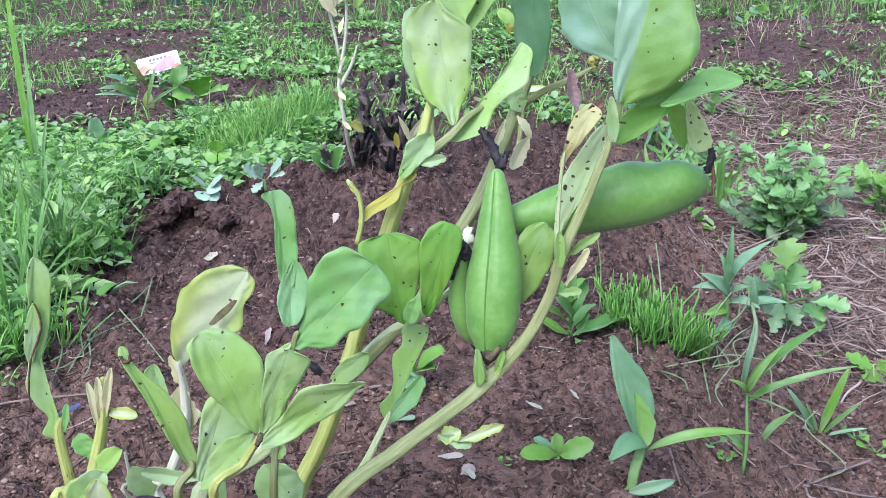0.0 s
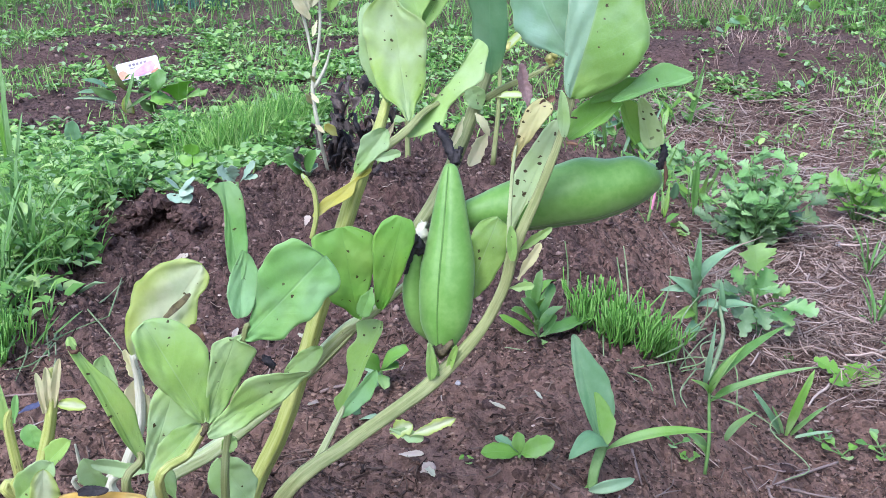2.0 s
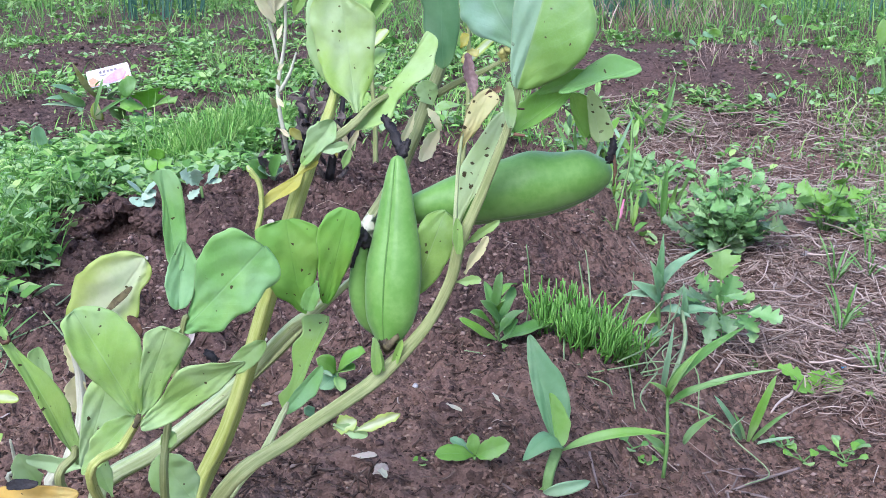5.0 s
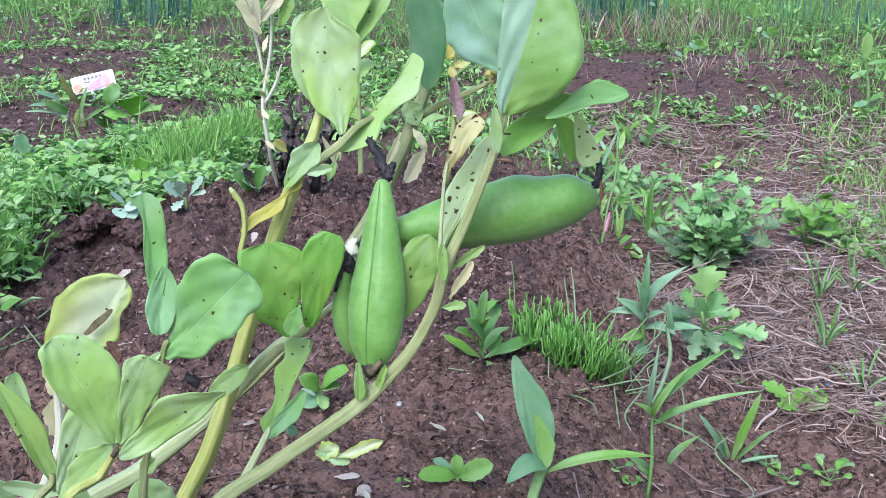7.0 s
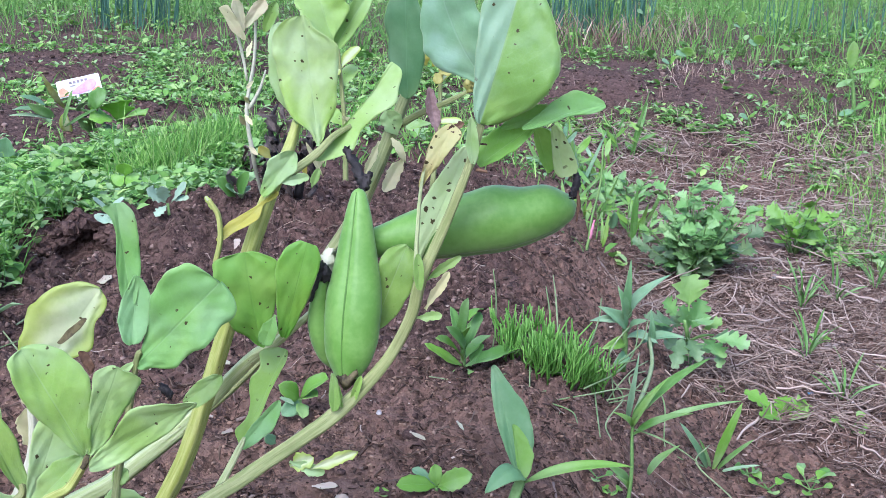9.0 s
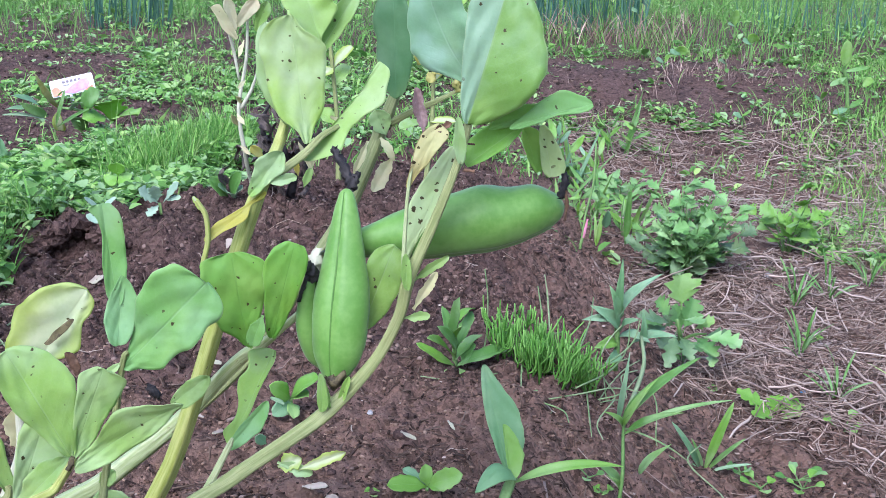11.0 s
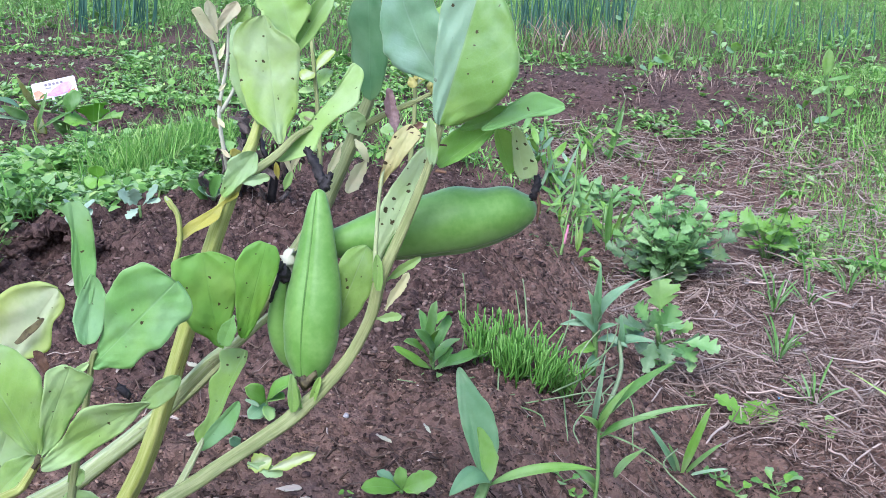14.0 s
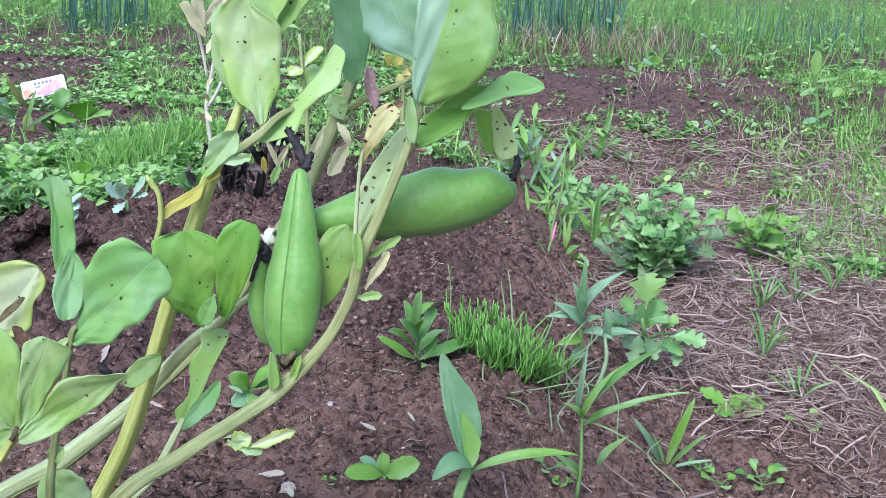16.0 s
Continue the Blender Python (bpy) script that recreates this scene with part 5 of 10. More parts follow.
lamina(bean, LIME, (-0.1543, 0.6980, 0.1855), (-0.1070, 0.6900, 0.2515), (0.8, 7.1, 13.5, 19.8, 24.8, 28.0, 25.4, 19.2, 11.7, 0.3), (0.8, 0.6, 0.5, 0.3, 8.8, 16.5, 10.0, 9.9, 7.0, 0.3), face=(0.25, -0.92, 0.31), label="yellowing leaflet with a brown torn patch", fold=0.16, cup=0.02)
lamina(bean, CALYX, (-0.1323, 0.6840, 0.2186), (-0.1137, 0.6810, 0.2356), (0.8, 1.0, 1.3, 1.7, 2.4, 2.1, 1.9, 1.7, 1.0, 0.3), (0.8, 1.3, 1.9, 2.1, 2.2, 2.3, 2.0, 1.5, 0.9, 0.3), face=(0.25, -0.92, 0.31), name="torn_patch", label="dark brown torn patch", fold=0.05, wave=0.12)
lamina(bean, GREEN, (-0.0790, 0.5370, 0.2134), (-0.1041, 0.5300, 0.2703), (0.8, 2.6, 4.3, 6.6, 9.1, 11.4, 11.1, 9.9, 8.1, 0.3), (0.8, 3.7, 6.5, 11.2, 16.5, 19.5, 18.3, 13.3, 6.8, 0.3), face=(0.25, -0.90, 0.36), label="broad pale green leaflet with dark specks", fold=0.08, cup=0.05)
lamina(bean, GREEN, (-0.0779, 0.5370, 0.2125), (-0.0604, 0.5340, 0.2596), (0.8, 1.9, 2.9, 4.4, 6.0, 7.5, 8.8, 9.6, 5.4, 2.0), (0.8, 3.1, 5.4, 7.3, 8.3, 10.3, 11.7, 12.1, 10.7, 2.1), face=(0.22, -0.90, 0.37), roll=-8, label="broad pale green leaflet with dark specks", fold=0.1, cup=-0.04)
lamina(bean, GREEN, (-0.0778, 0.5370, 0.2061), (-0.0225, 0.5250, 0.2451), (0.8, 2.6, 4.3, 6.1, 11.1, 13.9, 9.7, 5.8, 2.8, 0.3), (0.8, 3.0, 5.1, 7.0, 7.7, 7.3, 5.6, 2.8, 1.6, 0.3), face=(0.18, -0.90, 0.39), roll=-20, fold=0.25, cup=-0.08, wave=0.03)
lamina(bean, GREEN, (-0.1246, 0.5820, 0.1649), (-0.1565, 0.5750, 0.2468), (0.8, 0.9, 1.0, 3.5, 4.5, 4.2, 4.6, 4.8, 3.8, 0.3), (0.8, 3.3, 5.8, 7.3, 9.7, 8.3, 3.4, 0.8, 1.8, 0.3), face=(0.24, -0.88, 0.40), roll=-15, label="narrow leaflet with a brown tip", fold=0.3, cup=0.06)
withered(bean, [(-0.1558, 0.5700, 0.2429), (-0.1540, 0.5700, 0.2400), (-0.1509, 0.5700, 0.2406), (-0.1509, 0.5700, 0.2435)], [0.0008, 0.0013, 0.0010, 0.0005], BROWN, "brown_tip", "dead brown tip", 22)
lamina(bean, GREEN, (-0.1423, 0.6000, 0.2030), (-0.1471, 0.6000, 0.2263), (0.8, 1.5, 2.1, 2.8, 3.5, 4.6, 5.8, 6.4, 4.5, 0.3), (0.8, 1.8, 2.8, 3.3, 3.3, 3.4, 2.9, 2.4, 1.4, 0.3), face=(0.30, -0.88, 0.36), fold=0.25)
lamina(bean, PALE, (-0.1198, 0.5750, 0.1668), (-0.1035, 0.5800, 0.2152), (0.8, 2.4, 4.0, 5.5, 7.1, 8.7, 10.2, 9.1, 6.4, 0.3), (0.8, 3.4, 5.9, 9.5, 13.6, 17.5, 18.1, 12.1, 6.2, 0.3), face=(0.26, -0.88, 0.40), label="pale leaflet in shade", fold=0.2)
lamina(bean, PALE, (-0.1150, 0.5550, 0.1731), (-0.0846, 0.5500, 0.2068), (0.8, 2.2, 3.7, 5.1, 6.9, 8.2, 7.0, 4.3, 2.3, 0.3), (0.8, 2.7, 4.6, 6.6, 7.1, 6.4, 5.5, 4.2, 2.4, 0.3), face=(0.25, -0.87, 0.42), roll=20, label="crumpled pale leaflet", fold=0.4, wave=0.08)
leaf(bean, PALE, (-0.0788, 0.6600, 0.0995), (-0.0992, 0.6600, 0.1330), 0.0281, full=1.2, fold=0.2)
lamina(bean, GREEN, (-0.0551, 0.6680, 0.1863), (-0.0312, 0.6600, 0.2075), (0.8, 2.0, 3.2, 4.3, 5.2, 5.4, 4.5, 3.4, 1.8, 0.3), (0.8, 2.9, 5.0, 7.2, 7.6, 7.9, 7.0, 5.3, 3.2, 0.3), face=(0.14, -0.92, 0.36), label="stipule clasping the stem", fold=0.3)
lamina(bean, GREEN, (0.0045, 0.6900, 0.2133), (-0.0219, 0.6760, 0.1550), (0.8, 2.4, 3.9, 3.6, 3.4, 3.1, 2.9, 1.1, 0.7, 0.3), (0.8, 6.9, 13.1, 9.0, 12.5, 6.5, 4.5, 7.1, 3.8, 0.3), face=(0.09, -0.92, 0.37), roll=-18, label="hanging leaflet with a nibbled brown edge", fold=0.35, wave=0.06)
lamina(bean, TEAL, (-0.0218, 0.6720, 0.1553), (0.0016, 0.6750, 0.1855), (0.8, 1.7, 2.5, 3.4, 3.7, 3.1, 2.7, 2.2, 1.3, 0.3), (0.8, 2.3, 3.8, 5.4, 6.9, 8.2, 6.8, 4.8, 2.6, 0.3), face=(0.09, -0.92, 0.39), fold=0.4)
leaf(bean, LIME, (0.0113, 0.6320, 0.1621), (0.0250, 0.6300, 0.1687), 0.0105, fold=0.35, wave=0.1)
leaf(bean, LIME, (0.0232, 0.6300, 0.1613), (0.0508, 0.6250, 0.1744), 0.0085, label="shrivelled pale yellow leaf", fold=0.4, wave=0.15, lobes=4, lobe=0.3)
leaf(bean, PALE, (0.0114, 0.6300, 0.1660), (0.0316, 0.6300, 0.1582), 0.0072, fold=0.4, wave=0.1)
lamina(bean, GREEN, (-0.2032, 0.6000, 0.1811), (-0.2124, 0.6000, 0.2406), (0.8, 4.7, 8.6, 3.8, 7.9, 10.1, 6.7, 4.5, 2.4, 0.3), (0.8, 1.2, 1.7, 1.9, 1.7, 1.4, 1.4, 1.4, 0.8, 0.3), face=(0.33, -0.87, 0.37), roll=18, label="curled narrow leaf with brown margin", fold=0.4)
lamina(bean, GREEN, (-0.2124, 0.5980, 0.2292), (-0.2066, 0.6000, 0.2899), (0.8, 1.5, 2.3, 2.9, 2.5, 4.0, 4.7, 4.0, 2.2, 0.3), (0.8, 2.4, 3.9, 6.3, 7.8, 8.3, 8.8, 6.8, 3.5, 0.3), face=(0.34, -0.89, 0.31), roll=-15, fold=0.4, wave=0.05)
lamina(bean, PALE, (-0.2134, 0.5950, 0.2305), (-0.2078, 0.5950, 0.2649), (0.8, 1.9, 3.1, 4.2, 4.3, 4.1, 3.5, 2.5, 1.4, 0.3), (0.8, 1.3, 1.9, 2.4, 3.3, 4.3, 3.3, 2.2, 1.2, 0.3), face=(0.34, -0.88, 0.33), fold=0.2)
withered(bean, [(-0.2059, 0.5900, 0.2666), (-0.2037, 0.5900, 0.2594), (-0.2040, 0.5900, 0.2513), (-0.2082, 0.5900, 0.2414), (-0.2117, 0.5900, 0.2331), (-0.2146, 0.5900, 0.2164), (-0.2144, 0.5900, 0.2027)], [0.0004, 0.0007, 0.0005, 0.0004], BROWN, "brown_margin", "dead brown margin", 21)
leaf(bean, TEAL, (-0.2011, 0.6000, 0.1856), (-0.1982, 0.6000, 0.2031), 0.0044, fold=0.4)
leaf(bean, TEAL, (-0.1844, 0.5870, 0.1752), (-0.1885, 0.5870, 0.1906), 0.0116, fold=0.3)
lamina(bean, LIME, (-0.1702, 0.5870, 0.2030), (-0.1535, 0.5820, 0.2033), (0.8, 1.7, 2.6, 3.3, 3.8, 4.3, 3.5, 2.6, 1.5, 0.3), (0.8, 1.4, 2.1, 2.7, 3.1, 2.8, 2.6, 2.2, 1.3, 0.3), face=(0.27, -0.88, 0.40), label="small pale leaf on a broken stem", fold=0.2)
lamina(bean, DRY, (-0.1777, 0.5850, 0.1982), (-0.1795, 0.5830, 0.2228), (0.8, 1.0, 1.2, 1.4, 1.6, 1.5, 1.4, 1.1, 0.7, 0.3), (0.8, 1.3, 1.7, 2.2, 2.7, 2.7, 2.7, 2.1, 1.2, 0.3), face=(0.30, -0.87, 0.39), fold=0.5, wave=0.1)
lamina(bean, DRY, (-0.1723, 0.5850, 0.2016), (-0.1657, 0.5830, 0.2313), (0.8, 1.4, 1.9, 2.5, 2.9, 2.7, 2.6, 1.9, 1.1, 0.3), (0.8, 1.1, 1.4, 1.6, 1.9, 1.9, 1.9, 1.4, 0.9, 0.3), face=(0.28, -0.88, 0.38), fold=0.5, wave=0.1)
lamina(bean, DRY, (-0.1749, 0.5850, 0.2002), (-0.1736, 0.5830, 0.2261), (0.8, 1.1, 1.5, 1.8, 2.1, 2.2, 2.2, 1.7, 1.0, 0.3), (0.8, 1.2, 1.6, 2.1, 2.5, 2.5, 2.2, 1.8, 1.0, 0.3), face=(0.29, -0.88, 0.38), fold=0.5, wave=0.1)
leaf(bean, DRY, (-0.1544, 0.7050, 0.1348), (-0.1595, 0.7000, 0.1698), 0.0160, label="dry yellowish leaf with dark marks", full=1.0, fold=0.4, wave=0.12)
leaf(bean, DRY, (-0.1563, 0.7000, 0.1677), (-0.1636, 0.7000, 0.1918), 0.0058, fold=0.5, wave=0.15)
leaf(bean, GREEN, (-0.1880, 0.5850, 0.1594), (-0.1635, 0.5800, 0.1843), 0.0127, fold=0.5, roll=25)
leaf(bean, PALE, (-0.1937, 0.5700, 0.1518), (-0.1693, 0.5650, 0.1783), 0.0183, fold=0.4, full=1.1)
leaf(bean, PALE, (-0.1608, 0.6200, 0.1290), (-0.1705, 0.6200, 0.1535), 0.0142, fold=0.4, wave=0.08)
leaf(bean, PALE, (-0.1243, 0.6000, 0.1540), (-0.1628, 0.6100, 0.1548), 0.0094, fold=0.5, wave=0.08)
leaf(bean, GREEN, (-0.0883, 0.6200, 0.1585), (-0.0789, 0.6200, 0.1649), 0.0097, fold=0.4)
lamina(bean, ORANGE, (-0.1651, 0.5450, 0.1570), (-0.1121, 0.5380, 0.1698), (0.8, 4.9, 9.1, 10.3, 9.5, 7.9, 6.3, 4.6, 2.5, 0.3), (0.8, 2.6, 4.4, 6.0, 6.1, 6.2, 6.3, 4.6, 2.5, 0.3), face=(0.27, -0.85, 0.45), label="orange dying leaf with a black patch", fold=0.15, wave=0.05)
lamina(bean, LIME, (-0.1729, 0.5500, 0.1500), (-0.1682, 0.5480, 0.1822), (0.8, 2.1, 3.5, 4.8, 6.1, 6.5, 6.3, 5.1, 3.1, 0.3), (0.8, 3.4, 6.1, 8.7, 9.8, 8.8, 7.4, 5.0, 2.7, 0.3), face=(0.31, -0.84, 0.44), label="pale yellow dying leaf", fold=0.2, wave=0.05)
lamina(bean, BLACK, (-0.1468, 0.5350, 0.1753), (-0.1303, 0.5330, 0.1780), (0.8, 1.6, 2.5, 3.3, 3.3, 2.9, 2.4, 1.7, 1.0, 0.3), (0.8, 1.2, 1.7, 2.1, 2.3, 2.3, 2.3, 1.8, 1.0, 0.3), face=(0.28, -0.85, 0.44), name="black_patch", label="rotten black patch", wave=0.1)
lamina(bean, GOLD, (-0.0366, 0.7000, 0.2790), (-0.0004, 0.7100, 0.3089), (0.8, 2.3, 3.8, 5.2, 4.3, 2.7, 1.9, 1.0, 0.5, 0.3), (0.8, 1.2, 1.6, 2.1, 4.1, 5.3, 0.4, 2.0, 1.9, 0.3), face=(0.11, -0.97, 0.22), roll=12, label="golden yellow leaf", fold=0.3, cup=-0.05)
leaf(bean, LIME, (-0.0372, 0.7000, 0.2977), (-0.0431, 0.7000, 0.3076), 0.0036, wave=0.1)
leaf(bean, PALE, (-0.1125, 0.6000, 0.1355), (-0.1246, 0.6000, 0.1720), 0.0125, fold=0.3)
leaf(bean, GREEN, (-0.0685, 0.6070, 0.2359), (-0.0785, 0.6070, 0.2282), 0.0044, fold=0.5)
lamina(bean, PALE, (0.1150, 0.6520, 0.3382), (0.1129, 0.6500, 0.3647), (0.8, 1.5, 2.2, 2.9, 3.6, 3.0, 2.3, 1.6, 1.0, 0.3), (0.8, 1.8, 2.7, 3.7, 4.1, 3.6, 3.2, 2.3, 1.3, 0.3), face=(-0.09, -0.98, 0.16), label="stipule clasping the stem", fold=0.4)
lamina(bean, PALE, (0.0857, 0.6500, 0.2640), (0.0845, 0.6500, 0.2857), (0.8, 1.4, 2.0, 2.5, 3.1, 2.9, 2.5, 1.8, 1.0, 0.3), (0.8, 1.5, 2.2, 2.9, 3.2, 3.1, 2.9, 2.0, 1.2, 0.3), face=(-0.04, -0.96, 0.27), fold=0.4)
lamina(bean, PALE, (0.0365, 0.6480, 0.1897), (0.0360, 0.6480, 0.2133), (0.8, 1.5, 2.1, 2.8, 3.0, 2.7, 2.3, 1.7, 1.0, 0.3), (0.8, 2.0, 3.1, 4.1, 3.6, 3.2, 2.5, 1.8, 1.0, 0.3), face=(0.03, -0.93, 0.37), fold=0.4, wave=0.05)
lamina(bean, BROWN, (-0.0911, 0.6000, 0.2311), (-0.0964, 0.6000, 0.2440), (0.8, 0.9, 1.1, 1.2, 1.4, 1.5, 1.5, 1.3, 0.8, 0.3), (0.8, 1.7, 2.7, 3.6, 3.8, 3.7, 3.7, 2.6, 1.5, 0.3), face=(0.23, -0.91, 0.33), name="withered_edge", label="brown withered leaf edge", wave=0.12)
pod(bean, (0.0433, 0.6620, 0.2058), (0.0497, 0.6900, 0.3153), 0.0357, 0.028, bend=(0.0015, 0.0000, 0.0000), turn=-24, profile=(0.42, 0.80, 0.95, 1.0, 0.985, 0.90, 0.78, 0.66, 0.53, 0.40, 0.2), label='plump upright green bean pod')
pod(bean, (0.0371, 0.6900, 0.2022), (0.0293, 0.6820, 0.2615), 0.0221, 0.0157, bend=(-0.0060, 0.0000, 0.0000), turn=60, profile=(0.4, 0.85, 1.0, 1.0, 0.9, 0.75, 0.6, 0.4), label='young bean pod, mostly hidden')
pod(bean, (0.0432, 0.7000, 0.2755), (0.1834, 0.7050, 0.3026), 0.0465, 0.041, bend=(0.0006, 0.0, 0.0012), turn=75, profile=(0.30, 0.42, 0.56, 0.74, 0.87, 0.93, 0.985, 0.965, 0.86, 0.70, 0.28), crest=0.055, label='long plump green bean pod held out sideways')
withered(bean, [(0.0523, 0.7000, 0.3118), (0.0514, 0.7020, 0.3175), (0.0480, 0.7050, 0.3252), (0.0433, 0.7100, 0.3321), (0.0413, 0.7120, 0.3361)], [0.0026, 0.0033, 0.0029, 0.0026, 0.0015], BLACK, "withered_flower", "shrivelled black flower remnant", 3)
withered(bean, [(0.0533, 0.6980, 0.3137), (0.0548, 0.7000, 0.3196), (0.0569, 0.7000, 0.3232)], [0.0022, 0.0025, 0.0011], BLACK, "withered_flower", "shrivelled black flower remnant", 4)
withered(bean, [(0.1788, 0.6900, 0.3105), (0.1797, 0.6880, 0.3158), (0.1808, 0.6880, 0.3222), (0.1801, 0.6880, 0.3258)], [0.0014, 0.0024, 0.0027, 0.0012], BLACK, "withered_flower", "shrivelled black flower remnant", 5)
withered(bean, [(0.1807, 0.6880, 0.3166), (0.1825, 0.6880, 0.3077), (0.1818, 0.6900, 0.2962)], [0.0011, 0.0011, 0.0005], BROWN, "withered_flower", "shrivelled brown flower remnant", 6)
withered(bean, [(0.0306, 0.6800, 0.2610), (0.0286, 0.6780, 0.2681), (0.0258, 0.6750, 0.2727)], [0.0032, 0.0042, 0.0021], BLACK, "withered_flower", "shrivelled black flower remnant", 7)
withered(bean, [(0.0268, 0.6760, 0.2651), (0.0236, 0.6760, 0.2561), (0.0214, 0.6760, 0.2488)], [0.0014, 0.0011, 0.0007], BLACK, "withered_flower", "shrivelled black flower remnant", 8)
withered(bean, [(0.0331, 0.6900, 0.2773), (0.0309, 0.6850, 0.2715), (0.0329, 0.6850, 0.2616)], [0.0032, 0.0043, 0.0021], STEM_DRY, "dry_flower", "dry white flower remnant", 9)
withered(bean, [(0.0413, 0.6550, 0.2093), (0.0439, 0.6520, 0.2068), (0.0498, 0.6520, 0.2130)], [0.0022, 0.0026, 0.0012], CALYX, "withered_flower", "withered dark flower remnant", 10)
withered(bean, [(-0.0765, 0.5300, 0.2160), (-0.0789, 0.5300, 0.2092)], [0.0017, 0.0011], CALYX, "leaf_joint", "brownish leaf joint", 11)
withered(bean, [(0.0710, 0.8150, 0.3319), (0.0758, 0.8150, 0.3359)], [0.0030, 0.0021], CALYX, "leaf_joint", "brownish leaf joint", 12)
withered(bean, [(0.1173, 0.6550, 0.3341), (0.1234, 0.6520, 0.3337)], [0.0010, 0.0007], BROWN, "withered_flower", "withered brown flower remnant", 13)
withered(bean, [(0.1127, 0.6600, 0.3488), (0.1235, 0.6600, 0.3477)], [0.0007, 0.0005], BROWN, "withered_flower", "withered brown thread", 14)
withered(bean, [(-0.0598, 0.6600, 0.1948), (-0.0649, 0.6600, 0.1987), (-0.0671, 0.6600, 0.2024)], [0.0024, 0.0027, 0.0010], BLACK, "withered_flower", "shrivelled black flower remnant", 15)
withered(bean, [(0.1237, 0.8100, 0.3606), (0.1220, 0.8100, 0.3645), (0.1267, 0.8100, 0.3676)], [0.0025, 0.0038, 0.0021], GOLD, "withered_flower", "dry yellow flower remnant", 16)


# ---------------------------------------------------------------- smaller plants
def ground_at(x, y):
    return (x, y, float(ground_z(x, y)))


def spray(parent, mat, place, count, reach, width, rise, seed, lobes=0, lobe=0.0, spread_=1.0, stalk=None, low=0.15, bend=0.12, full=1.0, jitter=0.0):
    """Leaves that rise round a point on every side."""
    r = np.random.RandomState(seed)
    for k in range(count):
        a = 6.283 * (k / count + 0.12 * r.rand()) * 1.0 + seed
        up = low + (rise - low) * r.rand()
        d = np.array((math.cos(a) * spread_, math.sin(a) * spread_, 0.0))
        b = np.array(place) + np.array((jitter * r.randn(), jitter * r.randn(), 0.0))
        L = reach * (0.6 + 0.5 * r.rand())
        q_ = 0.55 if stalk is not None else 0.12
        b2 = b + d * L * q_ + np.array((0, 0, L * up * (0.3 + q_)))
        L = L * (1.1 - q_)
        t = b2 + d * L * math.cos(up) + np.array((0, 0, L * math.sin(up)))
        if stalk is not None:
            stem(parent, stalk, [b, b * 0.5 + b2 * 0.5, b2 + (t - b2) * 0.08], [width * 0.08, width * 0.06], sides=5, section=None, steps=2, name="stalk")
        leaf(parent, mat, b2, t, width * (0.75 + 0.45 * r.rand()), face=(0.0, -0.25, 1.0), bend=bend * (0.4 + r.rand()), fold=0.25, full=full, lobes=lobes, lobe=lobe, nu=6, nv=30 if lobes else 9, seed=k)


def bush(parent, mat, place, high, wide, stalks, leaves, size, seed, lobe=0.55, slim=0.55):
    """Several upright stalks with lobed leaves all the way up."""
    r = np.random.RandomState(seed)
    for k in range(stalks):
        a = 6.283 * (k + 0.4 * r.rand()) / stalks
        d = np.array((math.cos(a), math.sin(a), 0)) * wide * (0.05 + 0.9 * r.rand() ** 0.7)
        h = high * (0.5 + 0.6 * r.rand())
        p0 = np.array(place)
        p1, p2 = p0 + d * 0.45 + np.array((0, 0, h * 0.5)), p0 + d + np.array((0, 0, h))
        stem(parent, WEED_STALK, [p0 + d * 0.1, p1, p2], [0.0022, 0.0016, 0.001], sides=6, section=None, steps=3, name="stalk")
        for j in range(leaves):
            t = 0.3 + 0.7 * (j + r.rand()) / leaves
            c = (1 - t) ** 2 * p0 + 2 * t * (1 - t) * p1 + t * t * p2
            g = 2.4 * j + 6.283 * r.rand()
            up = 0.15 + 0.6 * r.rand() * t
            w = np.array((math.cos(g) * math.cos(up), math.sin(g) * math.cos(up), math.sin(up)))
            s = size * (0.65 + 0.6 * r.rand())
            cut_leaf(parent, mat, c, c + w * s, s * slim, seed=j + 10 * k, face=(0.5 * r.randn(), -0.5 + 0.4 * r.randn(), 1.0), pairs=3)


CHAR = plain_material("charred_grey", (0.05, 0.041, 0.037), (0.14, 0.112, 0.096), 120.0, 0.85, 0.8, 0.0015)
OLIVE = leaf_material("weed_leaf_olive", (0.18, 0.22, 0.05), (0.24, 0.24, 0.07), (0.28, 0.28, 0.1), 0.2, 0.3)
WEED_STALK = plain_material("weed_stalk", (0.11, 0.21, 0.05), (0.18, 0.3, 0.09), 60.0, 0.6, 0.2, 0.0005)

sprout = thing("sprout", ground_at(0.167, 0.855), "fresh lily-like sprout with a pointed upright leaf", "sprout")
stem(sprout, WEED_STALK, [(0.1662, 0.8520, 0.0024), (0.1688, 0.8560, 0.0204), (0.1736, 0.8620, 0.0325), (0.1783, 0.8660, 0.0421)], [0.0040, 0.0047, 0.0048, 0.0043])
lamina(sprout, SPROUT, (0.1745, 0.8660, 0.0439), (0.1550, 0.9050, 0.1233), (0.8, 2.2, 3.9, 5.9, 7.4, 7.8, 6.4, 4.6, 2.5, 0.3), (0.8, 8.6, 13.7, 18.0, 20.1, 17.9, 11.6, 6.3, 3.3, 0.3), face=(-0.11, -0.92, 0.39), label="pointed upright leaf", fold=0.25, wave=0.008, name="leaf")
